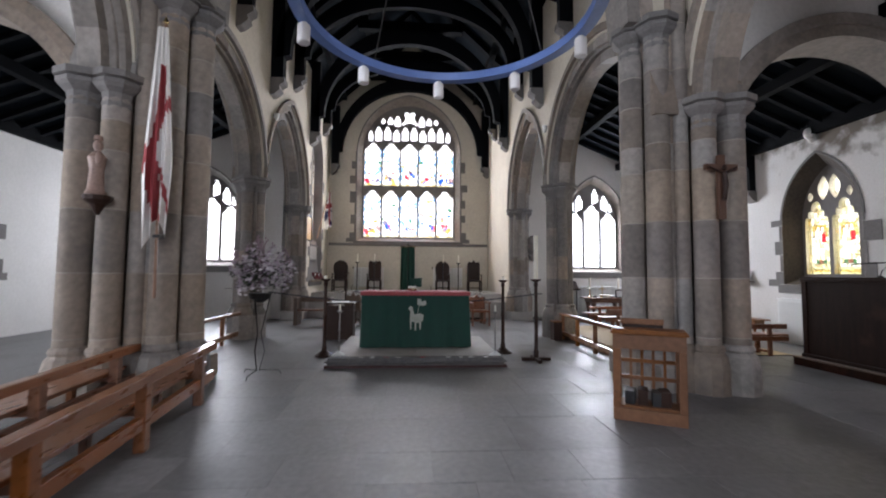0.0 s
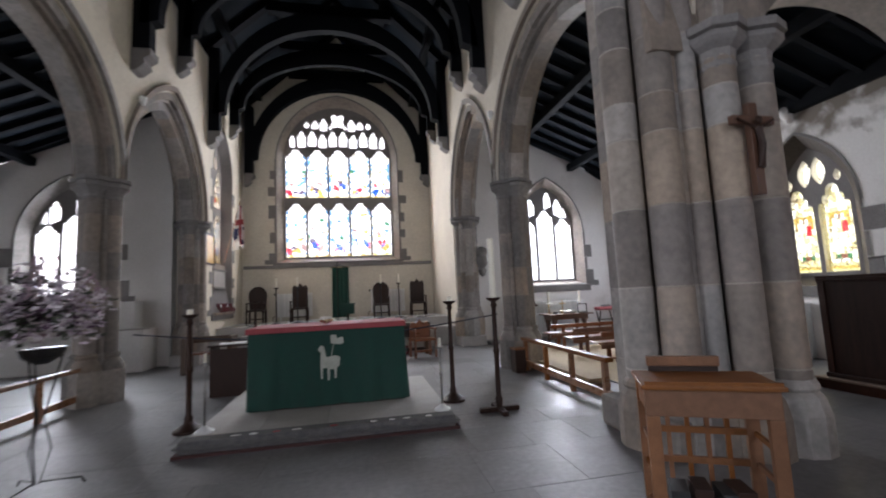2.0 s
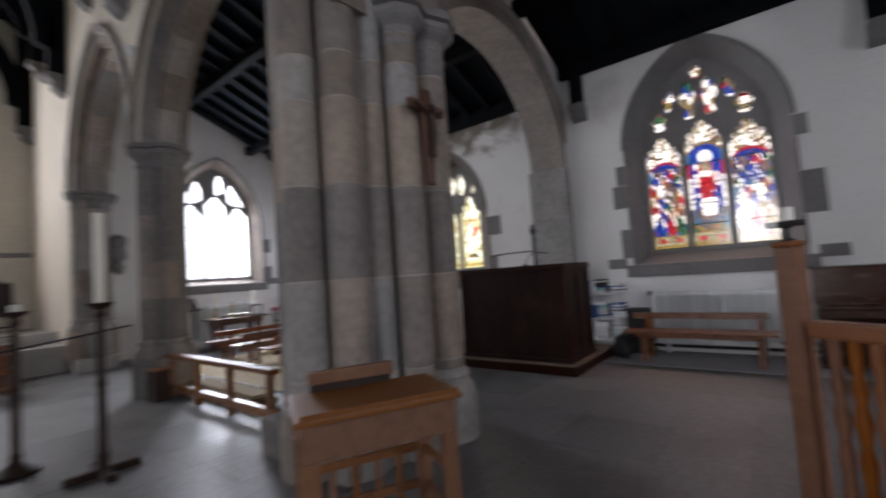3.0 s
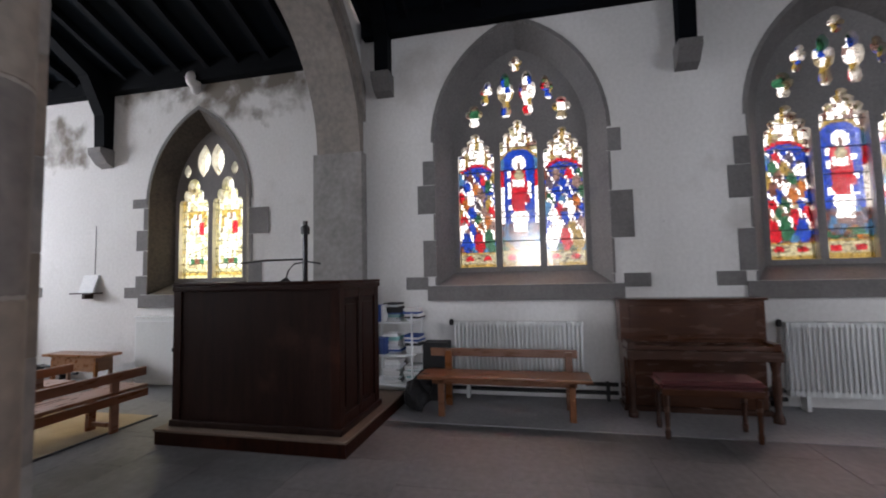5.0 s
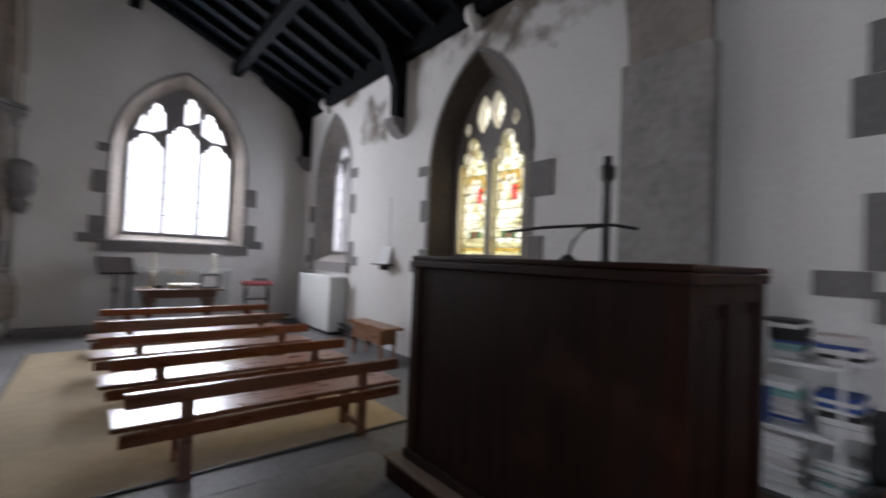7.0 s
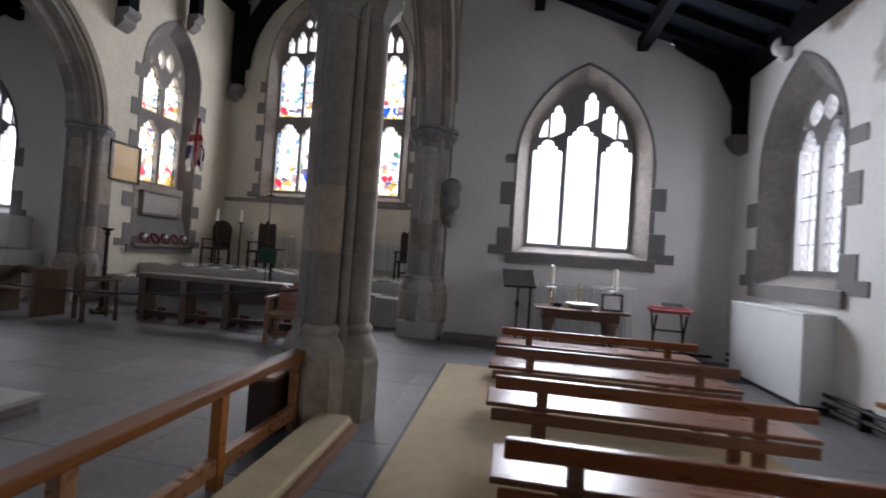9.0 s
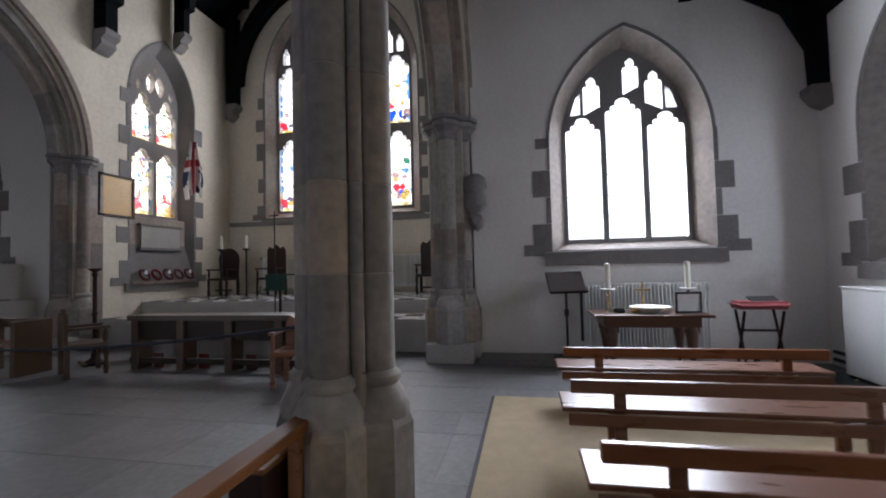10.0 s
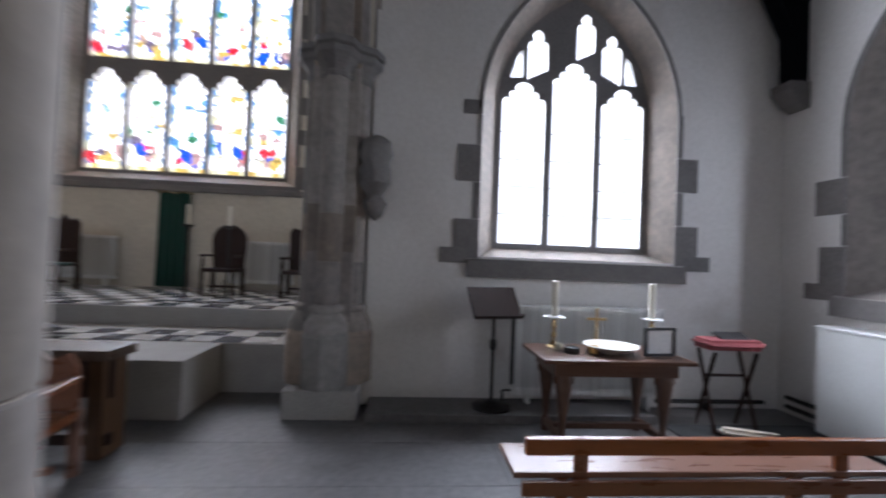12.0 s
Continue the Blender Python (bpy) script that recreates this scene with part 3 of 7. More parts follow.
        for sg in (-1, 1):
            for c in (0.2, 0.6, 1.0, 1.4, 1.75):
                panel(sg * c, 0.3 if c < 1.7 else 0.2, side + 0.1 + 0.05 * (c in (0.2, 1.0)), side + (0.78 if c != 0.6 else 0.66))
            panel(sg * 0.55, 0.27, side + 0.8, side + 1.3)
            panel(sg * 0.88, 0.25, side + 0.88, side + 1.22)
            leaf(sg * 1.2, 0.2, side + 0.88, side + 1.16)
            leaf(sg * 0.29, 0.13, side + 0.84, side + 1.04)
        four = [(0.23 + 0.06 * math.cos(4 * (t - math.pi / 4)), t) for t in (2 * math.pi * k / 24 for k in range(24))]
        holes.append([(cu + r * math.cos(t) * 1.1, side + 1.2 + r * math.sin(t) * 1.2) for r, t in four])
    edge = 0.07
    bm = bmesh.new()
    plate(bm, arch_loop(gw + 2 * edge, gb - edge, gs, ga + edge, 12, cu), holes, to3d, depth - 0.07, depth + 0.09)
    part("tracery", bm, STONE_DARK, win, "grey stone mullions with cusped heads")
    bm = bmesh.new()
    prism(bm, arch_loop(gw + edge, gb - edge / 2, gs, ga + edge / 2, 12, cu), to3d, depth + 0.005, depth + 0.017)
    g = part("glass", bm, GLASS[kind], win, {"rich": "richly coloured leaded glass", "pale": "pale painted glass with red and blue figures", "yellow": "yellowish leaded glass with a figure", "clear": "clear leaded glass", "lattice": "clear diamond-leaded glass"}[kind])
    panes = []
    for cx, head in ends:
        if transom:
            panes += [(cx, lw, gb, transom - 0.14), (cx, lw, transom + 0.08, head)]
        else:
            panes.append((cx, lw, gb, head))
    if kind not in ("clear", "lattice"):
        glass_pieces(win, to3d, depth, panes, "rich" if kind == "rich" and not transom else "pale" if kind == "rich" else kind, random.Random(int(cu * 100)))
    if kind == "rich" and not transom:
        glass_pieces(win, to3d, depth + 0.004, [(cu, gw, ends[1][1] + 0.02, ga)], "rich", random.Random(3), canopy)
    # glazing bars
    z, step, thick = (gb + 0.1, 0.125, 0.007) if kind == "yellow" else (gb + 0.35, 0.33, 0.012)
    bm = bmesh.new()
    while z < gs:
        prism(bm, [(cu - gw / 2, z), (cu + gw / 2, z), (cu + gw / 2, z + thick), (cu - gw / 2, z + thick)], to3d, depth - 0.012, depth - 0.002)
        z += step
    part("saddle_bar", bm, IRON, win)
    # lining from the wall's face to the tracery
    bm = bmesh.new()
    a = arch_loop(rw, rb, rs, ra, 12, cu)
    b = arch_loop(gw + 2 * edge - 0.02, gb - edge + 0.01, gs, ga + edge - 0.01, 12, cu)
    va = [bm.verts.new(to3d(u, v, 0.002)) for u, v in a]
    vb = [bm.verts.new(to3d(u, v, depth - 0.06)) for u, v in b]
    vc = [bm.verts.new(to3d(u * 1.0 + (u - cu) * 0.02, v, 0.06)) for u, v in a]
    vd = [bm.verts.new(to3d(cu + (u - cu) * 1.03, v, depth + 0.02)) for u, v in b]
    k = len(a)
    for i in range(k):
        j = (i + 1) % k
        bm.faces.new((va[i], va[j], vb[j], vb[i]))
    # rich windows: the darker lining holds painted shade besides its stone colour
    part("reveal", bm, SHADED_DIRTY_STONE if kind == "yellow" else STONE_DARK if kind == "rich" else STONE, win, "splayed dressed stone reveal")
    if kind == "clear":
        bm = bmesh.new()
        prism(bm, [(cu - rw / 2 + 0.02, rb + 0.003), (cu + rw / 2 - 0.02, rb + 0.003), (cu + rw / 2 - 0.02, rb + 0.03), (cu - rw / 2 + 0.02, rb + 0.03)], to3d, -0.02, 0.09)
        part("sill_board", bm, PLASTER, win, "pale inner sill board")
    # face surround
    bm = bmesh.new()
    inner = shifted(arch_curve(rw, rs, ra, 12), cu)
    outer = shifted(arch_curve(rw + 0.1, rs, ra + 0.06, 12), cu)
    arch_band(bm, inner, outer, to3d, -0.012, 0.05)
    part("arch_surround", bm, STONE_DARK, win)
    if quoin:
        rng = random.Random(len(name) * 7 + int(cu * 10))
        for side in (-1, 1):
            z, i = rb, 0
            while z < rs - 0.02:
                h = min(rng.uniform(0.3, 0.55), rs + 0.1 - z)
                ww = rng.uniform(0.2, 0.34) if i % 2 == 0 else rng.uniform(0.03, 0.1)
                if stones:
                    h, ww = stones[side][i % len(stones[side])]
                u0, u1 = cu + side * rw / 2, cu + side * (rw / 2 + ww)
                bm = bmesh.new()
                lo, hi = min(u0, u1), max(u0, u1)
                prism(bm, [(lo, z + 0.004), (hi, z + 0.004), (hi, z + h - 0.004), (lo, z + h - 0.004)], to3d, -0.012, 0.05)
                part("quoin", bm, STONE_DARK, win)
                z += h
                i += 1
    bm = bmesh.new()
    prism(bm, [(cu - rw / 2 - 0.12, rb - 0.2), (cu + rw / 2 + 0.12, rb - 0.2), (cu + rw / 2 + 0.12, rb - 0.002), (cu - rw / 2 - 0.12, rb - 0.002)], to3d, -sill_out, 0.05)
    for sg in (-1, 1):
        lo, hi = sorted((cu + sg * (rw / 2 + 0.123), cu + sg * (rw / 2 + 0.43)))
        block = bmesh.new()
        prism(block, [(lo, rb - 0.05), (hi, rb - 0.05), (hi, rb + 0.12), (lo, rb + 0.12)], to3d, -0.014, 0.05)
        part("sill_stone", block, STONE_DARK, win)
    part("window_sill", bm, STONE_DARK, win)
    if power:
        c = to3d(cu, (gb + ga) / 2, depth + 0.3)
        window_light(*c, gw * 1.02, (ga - gb) * 1.02, facing, power)
    return win, arch_loop(rw, rb, rs, ra, 12, cu)


ground = structure("ground", boxes((-400, 400, -400, 400, -0.62, -0.5)), FLOOR)
tagged(ground, "flat ground outside the church walls", "ground")
bm = bmesh.new()
for k in range(48):
    a0, a1 = 2 * math.pi * k / 48, 2 * math.pi * (k + 1) / 48
    bm.faces.new([bm.verts.new((130 * math.cos(t), 130 * math.sin(t) + 8, z)) for t, z in ((a0, -0.5), (a1, -0.5), (a1, 110), (a0, 110))])
HAZE = bpy.data.materials.new("bright_overcast_haze")
HAZE.use_nodes = True
HAZE.node_tree.nodes["Principled BSDF"].inputs["Emission Color"].default_value = (0.93, 0.97, 1, 1)
HAZE.node_tree.nodes["Principled BSDF"].inputs["Emission Strength"].default_value = 0.34
tagged(structure("backdrop", bm, HAZE), "plain bright overcast distance", "backdrop")
tagged(structure("floor", boxes((-9.2, 10.2, -7, 20, -0.4, -0.004)), MORTAR_GREY), "worn grey stone floor under the flags", "floor")

SX, EY, NX, CE = 9.5, 14.6, -8.7, 18.95
# heights and widths of the dressed stones beside the stained windows, from the sill up
AISLE_STONES = {-1: ((0.12, 0.02), (0.5, 0.18), (0.36, 0.03), (0.4, 0.25), (0.34, 0.17), (0.3, 0.02)), 1: ((0.12, 0.02), (0.44, 0.03), (0.6, 0.27), (0.5, 0.03), (0.3, 0.16), (0.3, 0.02))}
# east windows
_, h_se = window("window_1", "three-light clear traceried window with stone quoins", on_east(EY), 7.02, (1.75, 1.82, 3.4, 4.75), (2.3, 1.62, 3.3, 5.02), 3, "clear", power=205)
_, h_ne = window("window_2", "clear traceried aisle window with stone reveal", on_east(EY), -6.18, (1.75, 1.95, 3.4, 4.75), (2.3, 1.72, 3.3, 5.02), 3, "clear", power=150)
_, h_e = window("window_3", "great five-light east window with pale stained glass", on_east(CE), 0.41, (4.0, 3.17, 7.1, 9.1), (4.6, 2.95, 6.9, 9.55), 5, "pale", transom=5.4, depth=0.3, power=370, surround=0.22)
# south windows: u = -y
_, h_w0 = window("window_4", "stained glass aisle window in a pointed stone arch", on_south(SX), 0.06, (1.7, 1.66, 3.45, 4.65), (2.25, 1.42, 3.4, 4.98), 3, "rich", power=48, facing=(-1, 0), stones=AISLE_STONES)
_, h_w1 = window("window_5", "richly coloured three-light stained glass window", on_south(SX), -3.77, (1.7, 1.66, 3.45, 4.65), (2.25, 1.42, 3.4, 4.98), 3, "rich", power=48, facing=(-1, 0), stones=AISLE_STONES)
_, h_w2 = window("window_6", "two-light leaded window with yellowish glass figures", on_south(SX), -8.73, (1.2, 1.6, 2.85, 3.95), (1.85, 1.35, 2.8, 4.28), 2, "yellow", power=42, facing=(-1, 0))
_, h_w3 = window("window_7", "narrow clear leaded window with stone quoins", on_south(SX), -13.05, (0.85, 1.6, 3.2, 4.0), (1.6, 1.38, 3.1, 4.45), 2, "lattice", power=45, facing=(-1, 0))
_, h_n = window("window_8", "tall two-light stained glass chancel window", on_north(-3.1), 16.65, (1.25, 2.85, 5.6, 6.7), (1.85, 1.25, 5.6, 7.1), 2, "rich", transom=4.55, power=55, facing=(1, 0))

# north and west windows: unseen, added so that daylight reaches the nave
_, h_n1 = window("window_9", "unseen clear aisle window added for light", on_north(NX), 3.77, (1.7, 1.66, 3.45, 4.65), (2.25, 1.42, 3.4, 4.98), 3, "clear", power=115, facing=(1, 0))
_, h_n2 = window("window_10", "unseen clear aisle window added for light", on_north(NX), -0.02, (1.7, 1.66, 3.45, 4.65), (2.25, 1.42, 3.4, 4.98), 3, "clear", power=115, facing=(1, 0))
_, h_n3 = window("window_11", "unseen clear aisle window added for light", on_north(NX), 9.2, (1.2, 1.6, 2.85, 3.95), (1.85, 1.35, 2.8, 4.28), 2, "clear", power=9, facing=(1, 0))
_, h_wst = window("window_12", "unseen great west window added for light", lambda u, v, w: (-u, -7 - w, v), -0.4, (4.0, 3.0, 6.6, 8.6), (4.6, 2.8, 6.5, 9.0), 5, "clear", transom=5.0, power=200, facing=(0, 1))
wall_plate("wall_east_chancel", [(-4.0, -0.3), (5.0, -0.3), (5.0, 8.5), (0.4, 12.6), (-4.0, 8.5)], [h_e], on_east(CE), 0, 0.8, PLASTER_CREAM, "pale plastered east wall of the chancel")
wall_plate("wall_east_south_aisle", [(4.66, -0.3), (SX + 0.7, -0.3), (SX + 0.7, 4.6), (4.66, 7.0)], [h_se], on_east(EY), 0, 0.7, PLASTER, "white plastered end wall of the aisle")
wall_plate("wall_east_north_aisle", [(NX - 0.7, -0.3), (-3.75, -0.3), (-3.75, 7.0), (NX - 0.7, 4.6)], [h_ne], on_east(EY), 0, 0.7, PLASTER, "white plastered end wall of the aisle")
wall_plate("wall_south", [(-15, -0.3), (7, -0.3), (7, 5.3), (-15, 5.3)], [h_w0, h_w1, h_w2, h_w3], on_south(SX), 0, 0.7, PLASTER_STAINED, "white plastered aisle wall with stained damp patches")
wall_plate("wall_north", [(-7, -0.3), (15, -0.3), (15, 5.3), (-7, 5.3)], [h_n1, h_n2, h_n3], on_north(NX), 0, 0.7, PLASTER, "white plastered aisle wall")
wall_plate("wall_west", [(-10.2, -0.3), (9.4, -0.3), (9.4, 12.5), (-10.2, 12.5)], [h_wst], lambda u, v, w: (-u, -7 - w, v), 0, 0.6, PLASTER, "white plastered west wall")
wall_plate("wall_north_chancel", [(14.9, -0.3), (19.0, -0.3), (19.0, 8.6), (14.9, 8.6)], [h_n], on_north(-3.1), 0, 0.65, PLASTER_CREAM, "cream plastered chancel wall")
wall_plate("wall_south_chancel", [(-19.0, -0.3), (-14.75, -0.3), (-14.75, 8.6), (-19.0, 8.6)], [], on_south(3.97), 0, 0.68, PLASTER_CREAM, "cream plastered chancel wall")


# arcades: piers, arches and the walls over them
def arcade_wall(name, x, sign, ys, spans):
    """sign 1: the nave lies to the west of x (south arcade)."""
    to3d = (lambda u, v, w: (x + w, u, v)) if sign > 0 else (lambda u, v, w: (x - w, u, v))
    holes = []
    outer = [(ys[0], spans[0][2])]
    for y0, y1, sp, ap in spans:
        c, w = (y0 + y1) / 2, y1 - y0
        outer += [(y0 - 0.32, sp)]
        outer += shifted(arch_curve(w + 0.64, sp, ap + 0.42, 14), c)
        outer += [(y1 + 0.32, sp)]
    outer += [(ys[1], spans[-1][2]), (ys[1], 8.6), (ys[0], 8.6)]
    bm = bmesh.new()
    clean = [p for i, p in enumerate(outer) if i == 0 or (abs(p[0] - outer[i - 1][0]) + abs(p[1] - outer[i - 1][1])) > 1e-4]
    plate(bm, clean, [], to3d, 0, 0.66)
    ob = tagged(structure(name, bm, PLASTER_CREAM), "cream plastered wall above the arcade arches", "wall")
    for y0, y1, sp, ap in spans:
        c, w = (y0 + y1) / 2, y1 - y0
        arch = thing("arcade_arch", "moulded stone arch of two orders with a hood mould", "arch")
        arch["kind"] = "structure"
        for nm, o0, o1, a, b in (("inner_order", 0.0, 0.17, 0.2, 0.46), ("hollow", 0.15, 0.22, 0.12, 0.54), ("outer_order", 0.2, 0.37, 0.04, 0.62), ("hood_mould", 0.36, 0.46, -0.07, 0.73)):
            n = 22
            if nm in ("inner_order", "outer_order"):
                ci = shifted(arch_curve(w + 2 * o0, sp, ap + o0 * 1.25, n), c)
                co = shifted(arch_curve(w + 2 * o1, sp, ap + o1 * 1.25, n), c)
                for k in range(0, len(ci) - 1, 4):
                    bm = bmesh.new()
                    arch_band(bm, ci[k:k + 5], co[k:k + 5], to3d, a, b)
                    part("voussoir", bm, STONE, arch)
                continue
            bm = bmesh.new()
            arch_band(bm, shifted(arch_curve(w + 2 * o0, sp, ap + o0 * 1.25, n), c), shifted(arch_curve(w + 2 * o1, sp, ap + o1 * 1.25, n), c), to3d, a, b)
            part(nm, bm, STONE, arch)
    return ob


def pier(name, label, x, y, shafts, core, base_z, cap_z, top_z, r=0.17, plinth_r=0.5, cap=True, foot=0.0, stones=(STONE,)):
    """A pier of round shafts about a core. shafts: (dx, dy, r); core: a box (x0, x1, y0, y1)."""
    p = thing(name, label, "pier", x, y, foot)
    p["kind"] = "structure"
    z, rng = 0.0, random.Random(int(x * 10 + y))
    part("core", boxes((core[0] + 0.006, core[1] - 0.006, core[2] + 0.006, core[3] - 0.006, 0.0, top_z)), MORTAR, p, "pale mortar joints")
    while z < top_z - 0.02:
        h = min(0.82 if z == 0 else rng.uniform(0.42, 0.72), top_z - z)
        part("stone_course", boxes((core[0], core[1], core[2], core[3], z, z + h), bevel=0.006), rng.choice(stones), p)
        z += h
    for dx, dy, rr in shafts:
        z, rng = 0.82, random.Random(int(x * 10 + y))
        part("shaft_bedding", turned([(rr - 0.005, z), (rr - 0.005, cap_z)], 18, dx, dy), MORTAR, p, smooth=True)
        while z < cap_z - 0.02:
            h = min(rng.uniform(0.42, 0.72), cap_z - z)
            if cap_z - z - h < 0.2:
                h = cap_z - z
            part("shaft_drum", turned([(rr - 0.006, z), (rr, z + 0.006), (rr, z + h - 0.006), (rr - 0.006, z + h)], 18, dx, dy), rng.choice(stones), p, smooth=True)
            z += h
        part("shaft_base", turned([(rr * 1.75, 0.54), (rr * 1.75, 0.6), (rr * 1.45, 0.68), (rr * 1.15, 0.73), (rr * 1.32, 0.76), (rr * 1.3, 0.79), (rr * 1.02, 0.82)], 18, dx, dy), STONE, p, smooth=True)
        part("plinth", turned([(rr * 1.95, 0.0), (rr * 1.95, 0.5), (rr * 1.75, 0.56)], 8, dx, dy), STONE, p)
        if cap:
            # same masonry as the shafts; darker stone paints in the capital's underside shade
            part("capital", turned([(rr, cap_z - 0.02), (rr * 1.15, cap_z + 0.0), (rr * 1.15, cap_z + 0.03), (rr * 1.05, cap_z + 0.05), (rr * 1.2, cap_z + 0.11), (rr * 1.6, cap_z + 0.17), (rr * 1.9, cap_z + 0.2), (rr * 1.9, cap_z + 0.26), (rr * 1.65, cap_z + 0.275), (rr * 2.05, cap_z + 0.29), (rr * 2.05, cap_z + 0.35)], 8, dx, dy), STONE_DARK, p)
    return p

S_SPANS = [(6.0, 10.12, 3.75, 5.6), (10.9, 14.3, 3.75, 6.0)]
arcade_wall("wall_arcade_south", 3.97, 1, (5.66, 14.8), S_SPANS)
arcade_wall("wall_nave_south", 4.43, 1, (-7, 5.75), [(-5.0, 1.0, 3.9, 5.9), (1.9, 5.28, 3.9, 5.9)])
arcade_wall("wall_arcade_north", -2.98, -1, (5.66, 14.95), S_SPANS)
arcade_wall("wall_nave_north", -2.93, -1, (-7, 5.75), [(-5.0, 1.0, 3.9, 5.9), (1.9, 5.28, 3.9, 5.9)])
OCT = [(0.0, -0.21, 0.125), (0.0, 0.21, 0.125), (-0.21, 0, 0.125), (0.21, 0, 0.125), (-0.155, -0.155, 0.045), (0.155, -0.155, 0.045), (-0.155, 0.155, 0.045), (0.155, 0.155, 0.045)]
pier("pier", "clustered stone pier with four shafts and octagonal plinth", 4.29, 10.47, OCT, (-0.15, 0.15, -0.15, 0.15), 0, 3.42, 3.75, stones=(STONE_SLATE, STONE))
pier("pier", "clustered stone pier with four shafts and octagonal plinth", -3.27, 10.47, OCT, (-0.15, 0.15, -0.15, 0.15), 0, 3.42, 3.75, stones=(STONE_SLATE, STONE))
pier("respond", "stone half pier against the chancel end wall", 4.3, 14.55, OCT, (-0.24, 0.24, -0.2, 0.4), 0, 3.14, 3.47, foot=0.28, stones=(STONE_SLATE, STONE))
pier("respond", "stone half pier against the chancel end wall", -3.3, 14.7, OCT, (-0.24, 0.24, -0.2, 0.4), 0, 3.14, 3.47, foot=0.28, stones=(STONE_SLATE, STONE))
# great crossing piers: heights of the bed joints, shared by shafts and core
BEDS = (0.34, 0.72, 1.5, 2.27, 2.98, 3.36, 3.95, 4.4, 5.05, 5.6, 6.3, 6.9, 7.6, 8.1, 8.6)


def course(z0, z1, stones):
    """The stones of a member from z0 to z1: (bottom, top, material)."""
    for i, (a, b) in enumerate(zip(BEDS, BEDS[1:])):
        lo, hi = max(a, z0), min(b, z1)
        if hi - lo > 0.03:
            yield lo, hi, stones[i % len(stones)]


for sgn, px in ((1, 0.0), (-1, 0.0)):
    fx = (lambda v: v) if sgn > 0 else (lambda v: 1.5 - v)
    x0, x1 = sorted((fx(3.72), fx(5.3)))
    p = thing("crossing_pier", "massive grey stone pier of clustered shafts", "pier")
    p["kind"] = "structure"
    part("core", boxes((min(fx(3.986), fx(4.994)), max(fx(3.986), fx(4.994)), 5.686, 6.694, 0.3, 8.6)), MORTAR, p, "pale mortar joints")
    stones = (STONE, STONE, STONE_SLATE, STONE_TAN, STONE, STONE, STONE_SLATE) if sgn > 0 else (STONE_TAN, STONE_TAN, STONE, STONE_TAN, STONE_TAN, STONE, STONE_TAN)
    for z0, z1, kind in course(0.34, 8.6, stones):
        part("stone_course", boxes((min(fx(3.98), fx(5.0)), max(fx(3.98), fx(5.0)), 5.68, 6.7, z0, z1), bevel=0.007), kind, p)
    part("respond_core", boxes((min(fx(4.8), fx(5.404)), max(fx(4.8), fx(5.404)), 5.826, 6.294, 0.28, 4.4)), MORTAR, p, "pale mortar joints")
    z, rng = 0.28, random.Random(47)
    while z < 4.38:
        h = min(rng.uniform(0.38, 0.6), 4.4 - z)
        part("aisle_respond", boxes((min(fx(4.7), fx(5.41)), max(fx(4.7), fx(5.41)), 5.82, 6.3, z, z + h), bevel=0.008), STONE, p)
        z += h
    part("plinth", boxes((min(fx(3.75), fx(5.05)), max(fx(3.75), fx(5.05)), 5.5, 6.72, 0, 0.34), bevel=0.05), STONE, p)
    part("respond_plinth", boxes((min(fx(5.06), fx(5.47)), max(fx(5.06), fx(5.47)), 5.75, 6.55, 0, 0.3), bevel=0.04), STONE, p)
    for dx, dy, rr, cz in ((4.56, 5.5, 0.155, 3.64), (4.95, 5.5, 0.17, 3.64), (3.84, 6.02, 0.165, 4.85), (4.04, 5.72, 0.165, 4.85), (4.31, 5.62, 0.1, 8.0), (4.19, 5.66, 0.045, 8.0)):
        x = fx(dx)
        part("shaft_bedding", turned([(rr - 0.004, 0.62), (rr - 0.004, cz)], 18, x, dy), MORTAR, p, smooth=True)
        for z0, z1, kind in course(0.62, cz, stones):
            part("shaft_drum", turned([(rr - 0.008, z0 + 0.004), (rr, z0 + 0.012), (rr, z1 - 0.012), (rr - 0.008, z1 - 0.004)], 20, x, dy), kind, p, smooth=True)
        part("shaft_base", turned([(rr * 1.6, 0.0), (rr * 1.6, 0.34), (rr * 1.4, 0.48), (rr * 1.15, 0.53), (rr * 1.25, 0.56), (rr * 1.2, 0.6), (rr * 1.0, 0.63)], 12, x, dy), STONE, p)
        if cz < 7:
            # darker stone here stands in for shade under the capital's rolls
            part("capital", turned([(rr, cz - 0.12), (rr * 1.08, cz - 0.1), (rr * 1.08, cz - 0.06), (rr, cz - 0.04), (rr * 1.1, cz + 0.06), (rr * 1.5, cz + 0.11), (rr * 1.7, cz + 0.15), (rr * 1.7, cz + 0.2), (rr * 1.45, cz + 0.215), (rr * 1.85, cz + 0.23), (rr * 1.85, cz + 0.31)], 8, x, dy), STONE_DARK, p)
pier("pier", "clustered stone pier beside the balustrade", 4.75, 1.62, OCT, (-0.15, 0.15, -0.15, 0.15), 0, 3.6, 3.9)
pier("pier", "clustered stone pier of the nave", -3.27, 1.5, OCT, (-0.15, 0.15, -0.15, 0.15), 0, 3.6, 3.9)


